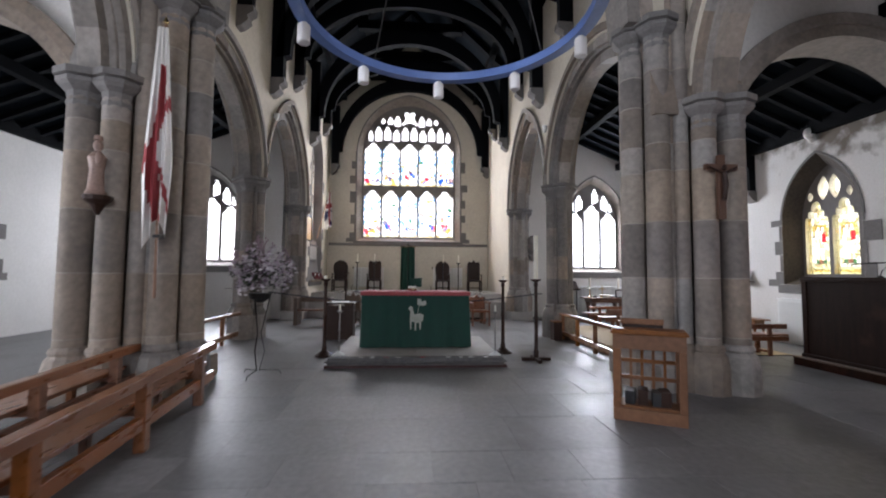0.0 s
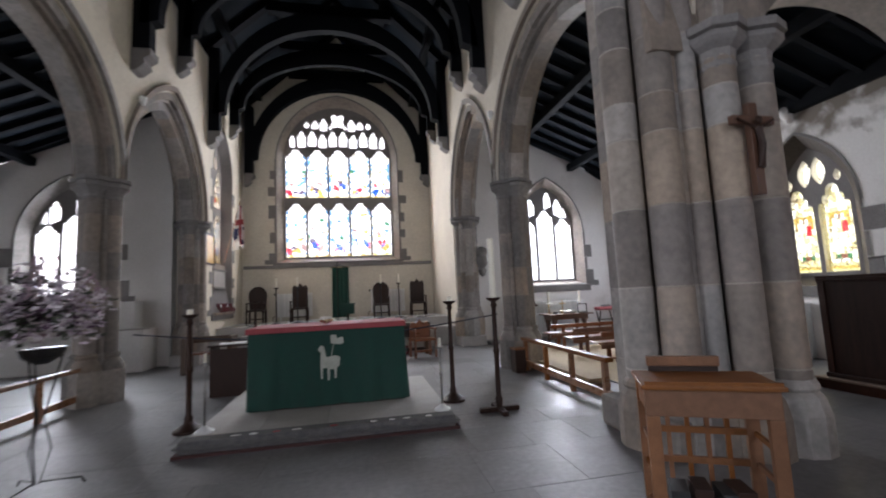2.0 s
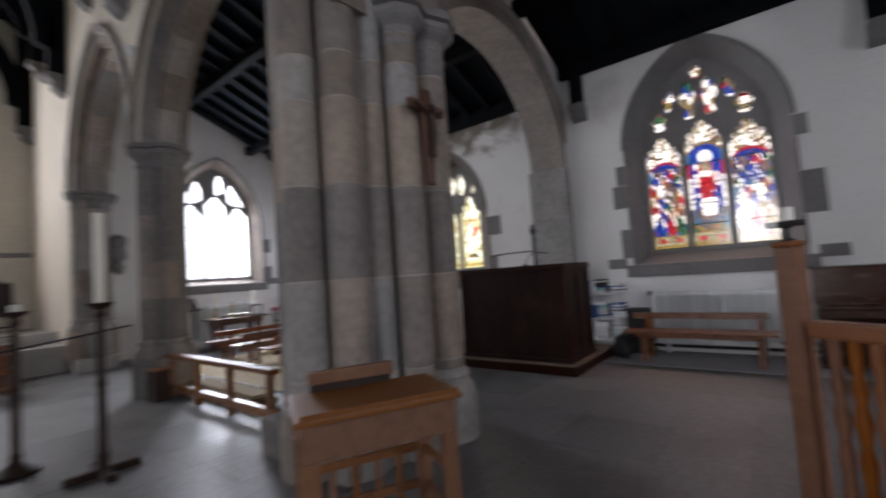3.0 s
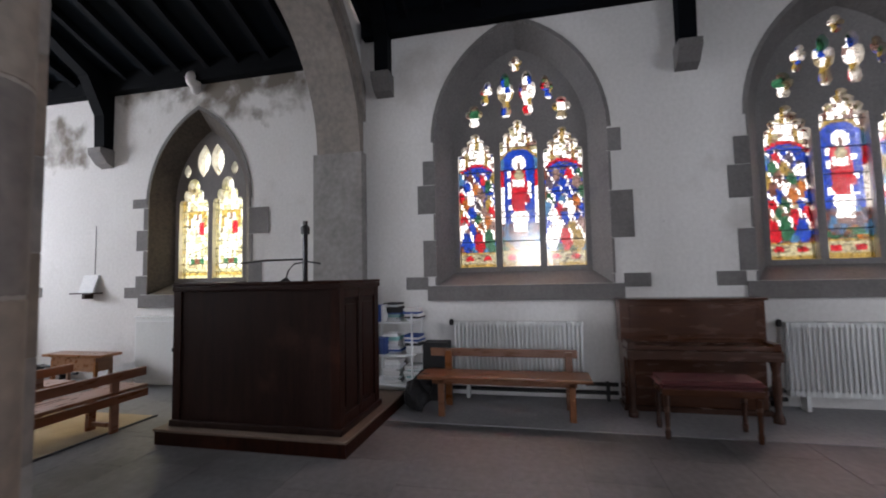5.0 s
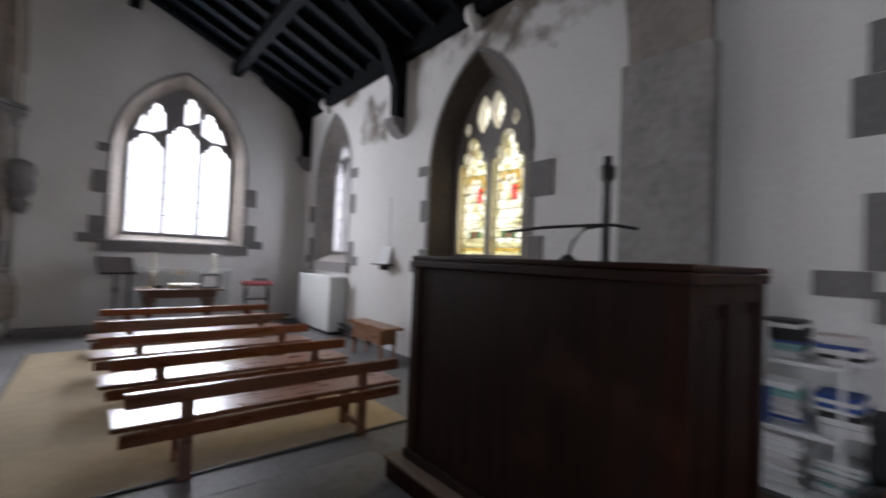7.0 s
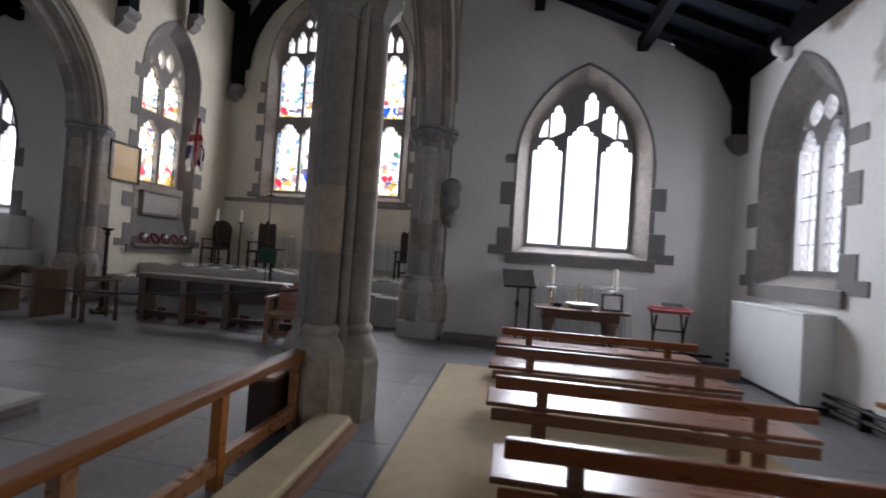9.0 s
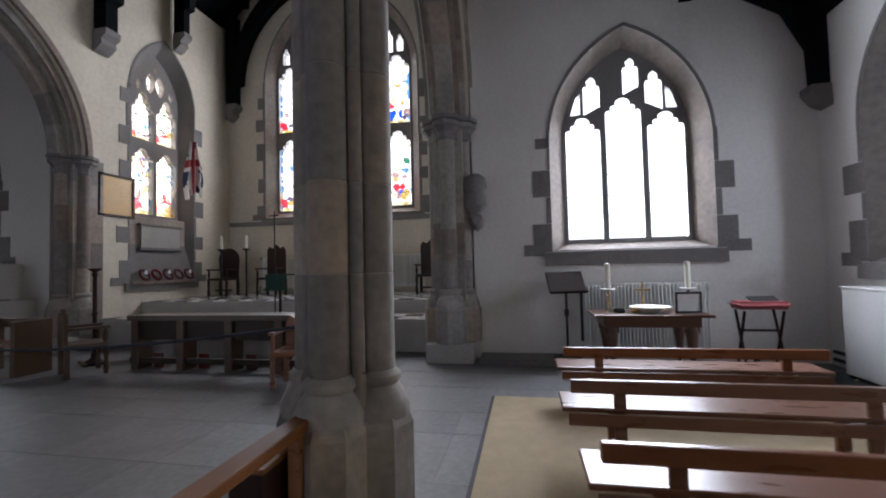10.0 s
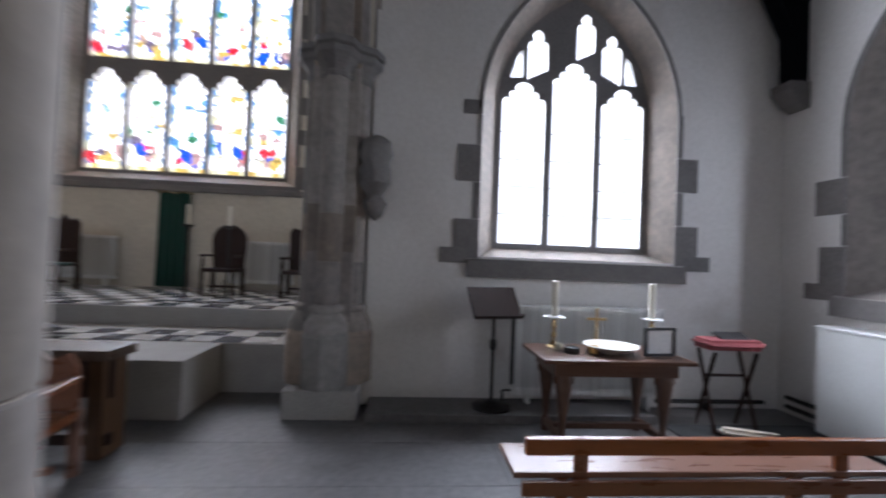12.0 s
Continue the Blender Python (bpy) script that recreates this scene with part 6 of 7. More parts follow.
lamb = [(-0.13, 0.36), (-0.11, 0.36), (-0.105, 0.5), (-0.05, 0.5), (-0.045, 0.34), (-0.02, 0.34), (-0.015, 0.48), (0.04, 0.48), (0.045, 0.36), (0.07, 0.36), (0.075, 0.5), (0.11, 0.52), (0.12, 0.63), (0.06, 0.66), (-0.06, 0.64), (-0.09, 0.78), (-0.13, 0.8), (-0.17, 0.75), (-0.15, 0.72), (-0.13, 0.71), (-0.14, 0.55)]
bm = bmesh.new()
prism(bm, lamb, lambda u, v, w: (u + 0.03, w, v), -0.462, -0.47)
part("emblem", bm, FADED_CREAM, altar, "cream applique lamb emblem")
bm = bmesh.new()
prism(bm, [(-0.03, 0.82), (0.09, 0.8), (0.14, 0.82), (0.13, 0.9), (0.05, 0.88), (0.04, 0.93), (-0.03, 0.93)], lambda u, v, w: (u + 0.06, w, v), -0.462, -0.47)
prism(bm, [(0.03, 0.66), (0.04, 0.66), (0.08, 0.85), (0.07, 0.85)], lambda u, v, w: (u, w, v), -0.46, -0.469)
part("emblem_banner", bm, FADED_CREAM, altar, "cream applique banner")
fl = thing("altar_ornament", "small white flower bowl on the altar", "ornament", 0.62, 8.75, 1.185)
bm = turned([(0.06, 0), (0.1, 0.03), (0.1, 0.05), (0.04, 0.06)], 14)
part("bowl", bm, BRASS, fl)
bm = bmesh.new()
for i in range(8):
    blob(bm, 0.06 * math.cos(i * 2.4), 0.05 * math.sin(i * 2.4), 0.07, 0.03, 0.03, 0.025, 1)
part("blossom", bm, WHITE_CLOTH, fl)


def floor_candle(x, y, h, label, foot="round"):
    c = thing("floor_candlestick", label, "candlestick", x, y, 0, 0, "altar candlesticks")
    if foot == "round":
        part("base", turned([(0.17, 0), (0.17, 0.03), (0.12, 0.06), (0.06, 0.1), (0.04, 0.14)], 18), DARK_OAK, c, smooth=True)
    else:
        part("foot", boxes((-0.26, 0.26, -0.035, 0.035, 0, 0.06), (-0.035, 0.035, -0.26, 0.26, 0, 0.055), bevel=0.01), DARK_OAK, c)
    part("shaft", turned([(0.04, 0.06), (0.05, 0.16), (0.035, 0.2), (0.032, 0.5 * h), (0.045, 0.52 * h), (0.032, 0.55 * h), (0.028, h - 0.14), (0.045, h - 0.1), (0.03, h - 0.06)], 14), DARK_OAK, c, smooth=True)
    part("drip_pan", turned([(0.03, h - 0.06), (0.09, h - 0.02), (0.1, h), (0.04, h)], 16), DARK_OAK, c, smooth=True)
    return c


floor_candle(-0.98, 8.1, 1.42, "tall dark turned floor candlestick beside the altar")
floor_candle(2.4, 8.35, 1.42, "tall dark turned floor candlestick beside the altar")
floor_candle(2.84, 7.6, 1.45, "dark wooden paschal candle stand on a cross foot", "cross")
candle("paschal_candle", 2.84, 7.6, 1.45, 0.78, 0.04, "tall thick white paschal candle on its stand")
for x, y in ((-0.98, 8.1), (2.4, 8.35)):
    candle("candle", x, y, 1.42, 0.06, 0.035, "short burnt-down altar candle", "altar candles")
PEWTER = material("dull_pewter", (0.3, 0.29, 0.28), (0.2, 0.195, 0.19), 8, 0.4, 0.05, metal=0.8)
for x, y in ((-0.62, 7.55), (2.08, 7.5)):
    c = thing("low_candlestick", "slim silver candlestick on the platform", "candlestick", x, y, 0.12, 0, "platform candlesticks")
    part("base", turned([(0.1, 0), (0.1, 0.015), (0.05, 0.04), (0.02, 0.07)], 16), WHITE_METAL, c, smooth=True)
    part("stem", turned([(0.014, 0.06), (0.014, 0.4), (0.026, 0.43), (0.014, 0.46), (0.012, 0.72), (0.045, 0.74), (0.045, 0.76)], 10), PEWTER, c, smooth=True)
    candle("candle", x, y, 0.88, 0.1, 0.018, "slim white candle on a silver stick", "platform candles")

desk = thing("prayer_desk", "dark wooden prayer desk behind the altar", "desk", -1.35, 10.0, 0)
part("front", boxes((0, 0.62, 0, 0.03, 0, 0.78), bevel=0.006), DARK_OAK, desk)
for x in (0, 0.58):
    part("side", boxes((x, x + 0.04, 0.03, 0.42, 0, 0.82), bevel=0.006), DARK_OAK, desk)
part("top", boxes((-0.03, 0.65, -0.03, 0.46, 0.82, 0.85), bevel=0.006), DARK_OAK, desk)
paper = thing("paper", "sheets of white paper on the prayer desk", "papers", -1.04, 10.2, 0.85, 10)
part("sheet", boxes((-0.2, 0.2, -0.13, 0.13, 0, 0.012)), PAPER, paper)


def armchair(x, y, z, rz, label, mat, rounded=True, h=1.2):
    c = thing("armchair", label, "chair", x, y, z, rz, "sanctuary chairs")
    part("seat", boxes((-0.28, 0.28, -0.26, 0.24, 0.4, 0.46), bevel=0.012), mat, c)
    for dx in (-0.26, 0.26):
        part("front_leg", turned([(0.03, 0), (0.035, 0.1), (0.025, 0.2), (0.035, 0.4)], 10, dx, -0.23), mat, c, smooth=True)
        part("back_leg", boxes((dx - 0.03, dx + 0.03, 0.18, 0.24, 0, 0.46), bevel=0.006), mat, c)
        part("arm", boxes((dx - 0.035, dx + 0.035, -0.28, 0.2, 0.66, 0.7), bevel=0.012), mat, c)
        part("arm_post", turned([(0.022, 0.46), (0.03, 0.55), (0.02, 0.66)], 8, dx, -0.22), mat, c)
    bm = bmesh.new()
    loop = [(-0.26, 0.46), (0.26, 0.46)] + ([(0.3 * math.cos(t), h - 0.3 + 0.3 * math.sin(t)) for t in [math.pi * k / 12 for k in range(13)]] if rounded else [(0.26, h - 0.1), (0.2, h), (0.1, h - 0.05), (0, h + 0.06), (-0.1, h - 0.05), (-0.2, h), (-0.26, h - 0.1)])
    prism(bm, loop, lambda u, v, w: (u, w, v), 0.2, 0.25)
    part("back", bm, mat, c)
    part("stretcher", boxes((-0.24, 0.24, -0.02, 0.02, 0.12, 0.16)), mat, c)
    return c


# -- chancel floors --
WHITE_TILE = material("white_marble_tile", (0.6, 0.58, 0.54), (0.48, 0.46, 0.43), 5, 0.25, 0.03)
BLACK_TILE = material("black_marble_tile", (0.035, 0.035, 0.04), (0.02, 0.02, 0.024), 5, 0.25, 0.03)
tagged(structure("chancel_step", boxes((-2.98, 3.97, 14.95, CE, -0.1, 0.55)), STONE_STEP), "pale stone chancel step", "step")
tagged(structure("sanctuary_step", boxes((-3.08, 3.96, 16.0, CE, 0.5, 0.8)), STONE_STEP), "pale stone sanctuary step", "step")
tagged(structure("chancel_block", boxes((-1.2, 3.05, 14.1, 14.95, 0, 0.555), bevel=0.01), STONE_STEP), "dull stone low platform before the chancel", "platform")
ms = boxes((-0.16, 0.16, -0.16, 0.16, 0, 0.012), bevel=0.002)
tiles = {}
for key, m in (("white", WHITE_TILE), ("black", BLACK_TILE)):
    me = bpy.data.meshes.new(key + "_tile")
    ms.to_mesh(me)
    me.materials.append(m)
    tiles[key] = me
ms.free()
tile_floor = tagged(new("tiled_floor"), "black and white chequered marble floor", "floor", kind="structure")
for y0, y1, z in ((14.98, 15.95, 0.55), (16.05, 18.9, 0.8)):
    ny = int((y1 - y0) / 0.324)
    for j in range(ny):
        for i in range(20):
            x = -2.75 + i * 0.324
            if z < 0.6 and x > 3.7:
                continue
            if x > 3.78:
                continue
            t = new("tile", tiles["white" if (i + j) % 2 else "black"])
            t.parent = tile_floor
            t.location = (x, y0 + 0.165 + j * 0.324, z)
for x, rnd, m in ((-2.35, True, DARK_OAK), (-0.95, False, DARK_OAK), (1.87, True, DARK_OAK), (3.2, False, DARK_OAK)):
    armchair(x, 17.75, 0.812, 0, "dark carved oak armchair with a high back" if not rnd else "dark oak armchair with a round high back", m, rnd, 1.25)
armchair(2.62, 12.85, 0, 10, "plain dark wooden armchair by the choir desks", PEW, False, 0.85)
for x in (-1.5, -0.85, 1.8, 2.4):
    c = thing("pricket_candlestick", "tall dark iron candlestick on the sanctuary floor", "candlestick", x, 16.6, 0.812, 0, "sanctuary candlesticks")
    part("base", turned([(0.15, 0), (0.15, 0.02), (0.04, 0.06)], 14), IRON, c)
    part("stem", turned([(0.02, 0.05), (0.02, 0.6), (0.035, 0.62), (0.02, 0.65), (0.02, 1.1), (0.08, 1.13), (0.08, 1.15)], 12), IRON, c)
    candle("candle", x, 16.6, 1.962, 0.3, 0.03, "white candle on an iron stick", "sanctuary candles")
drape = thing("wall_hanging", "dark green hanging on the east wall", "hanging", 0.4, CE, 0.82)
bm = bmesh.new()
cols = 24
top = [bm.verts.new((-0.3 + 0.6 * i / cols, -0.05 - 0.02 * math.sin(i * 1.1), 1.88)) for i in range(cols + 1)]
bot = [bm.verts.new((-0.31 + 0.62 * i / cols, -0.06 - 0.03 * math.sin(i * 1.1 + 0.3), 0.0)) for i in range(cols + 1)]
for i in range(cols):
    bm.faces.new((top[i], top[i + 1], bot[i + 1], bot[i]))
r = bmesh.ops.extrude_face_region(bm, geom=bm.faces[:])
bmesh.ops.translate(bm, vec=(0, 0.02, 0), verts=[v for v in r["geom"] if isinstance(v, bmesh.types.BMVert)])
part("cloth", bm, GREEN, drape, smooth=True)
part("rod", bar([(-0.36, -0.05, 1.89), (0.36, -0.05, 1.89)], 0.015), BRASS, drape)
part("bracket", boxes((-0.34, -0.31, -0.06, 0.02, 1.87, 1.9), (0.31, 0.34, -0.06, 0.02, 1.87, 1.9)), BRASS, drape)
ped = thing("credence_pedestal", "small dark pedestal with a green cloth before the wall", "pedestal", 0.75, 15.4, 0.562)
part("foot", turned([(0.18, 0), (0.18, 0.04), (0.05, 0.08)], 14), IRON, ped)
part("stem", turned([(0.03, 0.06), (0.03, 0.75), (0.05, 0.78)], 10), DARK_OAK, ped)
part("desk", boxes((-0.22, 0.22, -0.16, 0.16, 0.78, 0.81), (-0.2, 0.2, -0.17, -0.15, 0.5, 0.81)), GREEN, ped, "green cloth over the desk")
tagged(structure("string_course", boxes((-3.05, 3.95, CE - 0.07, CE + 0.02, 2.74, 2.86), bevel=0.015), STONE_DARK), "dark stone string course below the window", "trim")

# choir frontals before the chancel
BENCH_OAK = material("dull_brown_oak", (0.085, 0.045, 0.023), (0.045, 0.023, 0.011), 3, 0.5, 0.08, stretch=(1, 6, 6), fine=50)
for x0, x1, y, n in ((-0.5, 2.9, 13.35, 5),):
    d = thing("choir_frontal", "long brown wooden choir frontal with plain posts", "choir desk", x0, y, 0)
    w = x1 - x0
    part("book_board", boxes((0, w, -0.05, 0.3, 0.74, 0.82), bevel=0.006), BENCH_OAK, d)
    part("back_panel", boxes((0, w, 0.02, 0.05, 0.45, 0.78)), DARK_OAK, d)
    part("foot_rail", boxes((0, w, 0.0, 0.06, 0.1, 0.18)), DARK_OAK, d)
    for k in range(n):
        x = 0.05 + (w - 0.2) * k / (n - 1)
        part("post", boxes((x, x + 0.12, -0.03, 0.24, 0, 0.74), bevel=0.008), BENCH_OAK, d)
    for k in range(n - 1):
        x = 0.35 + (w - 0.2) * k / (n - 1)
        kb = thing("hassock", "dark red hassock hung under the choir desk", "hassock", x0 + x, y + 0.17, 0, 0, "hassocks")
        part("pad", cushion(-0.17, 0.17, -0.1, 0.1, 0.0, 0.22), MAROON, kb)
d = thing("choir_stall_end", "brown oak choir bench with solid ends", "choir bench", -2.3, 12.7, 0)
part("end", boxes((0.45, 0.55, 0, 0.5, 0, 0.8), bevel=0.01), BENCH_OAK, d)
part("seat", boxes((-0.4, 0.45, 0.05, 0.45, 0.42, 0.46), bevel=0.008), PEW, d)
part("far_end", boxes((-0.5, -0.4, 0, 0.5, 0, 0.8), bevel=0.01), BENCH_OAK, d)
part("book_rest", boxes((-0.4, 0.45, 0.44, 0.5, 0.66, 0.8), bevel=0.008), BENCH_OAK, d)
armchair(-1.0, 13.05, 0, 150, "brown wooden armchair among the choir desks", BENCH_OAK, False, 0.9)
proc = thing("processional_cross", "slim processional cross on a tall pole", "cross", 0.45, 16.0 - 0.3, 0.562)
part("pole", bar([(0, 0, 0), (0, 0, 2.1)], 0.014), IRON, proc)
part("arm", bar([(-0.1, 0, 2.0), (0.1, 0, 2.0)], 0.012), IRON, proc)
part("foot", turned([(0.13, 0), (0.13, 0.02), (0.02, 0.05)], 12), IRON, proc)
ca = floor_candle(-1.45, 13.6, 1.55, "dark turned candlestick by the choir stalls")
NAVY_ROPE = material("dark_rope", (0.018, 0.022, 0.04), (0.01, 0.012, 0.02), 20, 0.9, 0.3)
rope = thing("barrier_rope", "dark blue barrier rope sagging between the piers", "rope", 0, 0, 0)
part("cord", bar([(4.0 - 7.0 * t, 11.0 + 0.1 * t, 1.04 - 0.28 * math.sin(math.pi * t)) for t in [i / 16 for i in range(17)]], 0.014), NAVY_ROPE, rope)

# north chancel wall
BRASS_DULL = material("dull_engraved_gold", (0.34, 0.2, 0.055), (0.25, 0.14, 0.035), 3, 0.5, 0.05)
brd = thing("brass_board", "framed golden brass memorial board on the wall", "plaque", -3.1, 15.4, 2.66)
part("frame", boxes((0, 0.04, -0.42, 0.42, 0, 0.05), (0, 0.04, -0.42, 0.42, 0.85, 0.9), (0, 0.04, -0.42, -0.37, 0.05, 0.85), (0, 0.04, 0.37, 0.42, 0.05, 0.85)), DARK_OAK, brd)
part("plate", boxes((-0.01, 0.018, -0.37, 0.37, 0.05, 0.85)), material("gilded_board", (0.5, 0.31, 0.09), (0.36, 0.21, 0.05), 3, 0.35, 0.05), brd, "engraved golden plate")
for i in range(12):
    part("engraved_line", boxes((0.0181, 0.0195, -0.28, 0.28 - 0.1 * (i % 3), 0.12 + i * 0.057, 0.126 + i * 0.057)), BRASS_DULL, brd)
tab = thing("memorial_tablet", "pale marble memorial tablet below the window", "tablet", -3.2, 16.65, 2.05)
part("slab", boxes((-0.06, 0.02, -0.55, 0.55, 0, 0.5), bevel=0.01), STONE_STEP, tab)
part("moulding", boxes((-0.06, 0.05, -0.6, 0.6, -0.06, 0.0), (-0.06, 0.05, -0.6, 0.6, 0.5, 0.55), bevel=0.01), STONE_DARK, tab)
part("back", boxes((-0.4, -0.06, -0.85, 0.85, -0.75, 0.72)), STONE, tab)
shelf_n = thing("stone_ledge", "stone ledge below the memorial tablet", "ledge", -3.1, 16.65, 1.2)
part("slab", boxes((-0.3, 0.12, -0.9, 0.9, 0, 0.07), bevel=0.01), STONE, shelf_n)
rng = random.Random(4)
for k in range(5):
    wr = thing("poppy_wreath", "dark red poppy wreath leaning on the ledge", "wreath", -3.03, 16.0 + k * 0.32, 1.27, 0, "wreaths")
    bm = bmesh.new()
    for i in range(16):
        a = 2 * math.pi * i / 16
        blob(bm, 0.05 - 0.06 * math.sin(a), 0.11 * math.cos(a), 0.14 + 0.11 * math.sin(a), 0.03, 0.034, 0.034, 1)
    part("ring", bm, MAROON, wr)
    if k % 2 == 0:
        part("card", boxes((0.08, 0.085, -0.04, 0.04, 0.16, 0.24)), PAPER, wr)


def flag(name, label, x, y, z, rz, w, h, colour, mats, folds=3.2, lean=0.0):
    f = thing(name, label, "flag", x, y, z, rz)
    cols, rows_ = 18, 30
    bm = bmesh.new()
    g = []
    for j in range(rows_ + 1):
        v = j / rows_
        row = []
        for i in range(cols + 1):
            u = i / cols
            spread = w * (0.35 + 0.65 * min(1, v * 1.6)) * (1 - 0.25 * max(0, v - 0.7) / 0.3)
            row.append(bm.verts.new(((u - 0.5) * spread + lean * v, 0.07 * math.sin(u * folds * 6.28 + v * 2.2) * (0.3 + 0.7 * v), -h * v * (0.93 + 0.07 * math.cos(u * 5)))))
        g.append(row)
    for j in range(rows_):
        for i in range(cols):
            face = bm.faces.new((g[j][i], g[j][i + 1], g[j + 1][i + 1], g[j + 1][i]))
            face.material_index = colour((i + 0.5) / cols, (j + 0.5) / rows_)
    ob = part("cloth", bm, mats[0], f, smooth=True)
    for m in mats[1:]:
        ob.data.materials.append(m)
    return f


eng = flag("flag", "white flag with a red cross hanging from a pole", -2.36, 5.15, 4.42, 20, 0.3, 2.65, lambda u, v: 1 if (abs(u - 0.5 - 0.16 * math.sin(v * 7)) < 0.17 and v > 0.2) or abs(v - 0.5 + 0.3 * (u - 0.5)) < 0.035 or abs(v - 0.72 - 0.35 * (u - 0.5)) < 0.03 else 0, [WHITE_CLOTH, RED_CLOTH])
part("pole", bar([(0.02, 0.04, 0.06), (0.02, 0.09, -3.2)], 0.018), OAK, eng)
part("finial", turned([(0.01, 0.05), (0.03, 0.08), (0.012, 0.14), (0.002, 0.16)], 8, 0.02, 0.04), BRASS, eng)
part("bracket", boxes((-0.02, 0.06, 0.06, 0.3, -2.5, -2.46), (-0.02, 0.06, 0.05, 0.3, -0.5, -0.46)), IRON, eng)
NAVY = material("navy_cloth", (0.03, 0.04, 0.12), (0.02, 0.025, 0.08), 6, 0.9, 0.1)
uni = flag("flag", "furled red white and blue flag on a leaning pole", -2.72, 17.15, 4.75, 70, 0.5, 1.5, lambda u, v: 1 if abs(u - 0.5) < 0.1 or abs(v - 0.4) < 0.08 else 2 if abs(u - v) < 0.16 or abs(u - 1 + v) < 0.16 or abs(u - 0.5) < 0.17 or abs(v - 0.4) < 0.13 else 0, [NAVY, RED_CLOTH, WHITE_CLOTH])
part("pole", bar([(0, 0.0, 0.15), (-0.5, 0.2, -1.9)], 0.014), OAK, uni)

# pier ornaments
statue = thing("statue", "painted wooden statue of a robed figure on a bracket", "statue", -3.05, 5.2, 2.4)
bm = turned([(0.09, 0), (0.105, 0.03), (0.085, 0.06), (0.07, 0.3), (0.095, 0.44), (0.05, 0.5), (0.03, 0.52), (0.045, 0.56), (0.048, 0.6), (0.03, 0.64), (0.05, 0.65), (0.04, 0.7)], 14)
blob(bm, 0.06, -0.06, 0.42, 0.04, 0.04, 0.09, 2)
part("figure", bm, material("painted_terracotta", (0.3, 0.17, 0.12), (0.16, 0.09, 0.065), 9, 0.6, 0.1), statue, smooth=True)
sbr = thing("statue_bracket", "dark carved wooden bracket under the statue", "bracket", -3.05, 5.24, 2.4)
part("bracket", turned([(0.02, -0.22), (0.05, -0.16), (0.08, -0.1), (0.14, -0.05), (0.15, 0.0)], 10), DARK_OAK, sbr)
CRUCIFIX_WOOD = material("brown_crucifix_wood", (0.11, 0.05, 0.028), (0.06, 0.026, 0.015), 4, 0.45, 0.06, stretch=(5, 5, 1), fine=50)
cruc = thing("crucifix", "dark wooden crucifix fixed to the stone pier", "crucifix", 4.62, 5.26, 2.25)
part("upright", boxes((-0.045, 0.045, -0.02, 0.04, 0.02, 0.86), bevel=0.006), CRUCIFIX_WOOD, cruc)
part("crossbar", boxes((-0.22, 0.22, -0.018, 0.038, 0.66, 0.74), bevel=0.006), CRUCIFIX_WOOD, cruc)
bm = bmesh.new()
tube(bm, [(0, -0.04, 0.26), (0.015, -0.055, 0.46), (0, -0.05, 0.62)], 0.032)
blob(bm, 0, -0.06, 0.68, 0.03, 0.03, 0.04, 2)
tube(bm, [(-0.19, -0.03, 0.7), (0, -0.045, 0.6), (0.19, -0.03, 0.7)], 0.014)
part("carved_figure", bm, DARK_OAK, cruc, smooth=True)
for x, y, z, d in ((-2.9, 11.0, 5.5, 1), (3.9, 10.4, 5.2, -1)):
    s = thing("spotlight", "small white spotlight on the arcade wall", "spotlight", x, y, z, 0, "spotlights")
    part("arm", bar([(-d * 0.12, 0, 0.06), (0, 0, 0.02)], 0.012), BLACK, s)
    part("lamp_head", turned([(0.03, -0.08), (0.055, -0.02), (0.07, 0.08), (0.065, 0.08), (0.03, 0.0)], 12), WHITE_METAL, s, smooth=True)

# ring light
ring = thing("ring_chandelier", "large blue ring chandelier with hanging white lamps", "chandelier", 0.88, 3.4, 3.62)
bm = bmesh.new()
n = 72
for R0, R1, z0, z1 in ((1.16, 1.26, 0.02, 0.1),):
    vs = []
    for i in range(n):
        a = 2 * math.pi * i / n
        vs.append([bm.verts.new((r * math.cos(a), r * math.sin(a), z)) for r, z in ((R0, z0), (R1, z0), (R1, z1), (R0, z1))])
    for i in range(n):
        p, q = vs[i], vs[(i + 1) % n]
        for k in range(4):
            bm.faces.new((p[k], p[(k + 1) % 4], q[(k + 1) % 4], q[k]))
part("ring", bm, BLUE_PAINT, ring, smooth=True)
GLOBE = material("frosted_white_glass", (0.82, 0.8, 0.8), (0.76, 0.74, 0.74), 4, 0.35, 0.0)
for i in range(9):
    a = 2 * math.pi * i / 9 + radians(10)
    x, y = 1.22 * math.cos(a), 1.22 * math.sin(a)
    lm = part("lamp", turned([(0.045, -0.16), (0.055, -0.15), (0.055, -0.02), (0.05, 0.0)], 12, x, y), GLOBE, ring, "white cylinder lamp", smooth=True)
    part("lamp_cap", turned([(0.03, 0.0), (0.03, 0.02)], 10, x, y), WHITE_METAL, lm)
for i in range(4):
    a = 2 * math.pi * i / 4 + 0.6
    part("chain", bar([(1.21 * math.cos(a), 1.21 * math.sin(a), 0.1), (0, 0, 3.0)], 0.008, 5), IRON, ring)
part("rod", bar([(0, 0, 3.0), (0, 0, 8.6)], 0.012, 5), IRON, ring)

# flowers
fl = thing("flower_arrangement", "large mauve and white flower arrangement on a wire stand", "flowers", -1.66, 6.65, 0)
bm = bmesh.new()
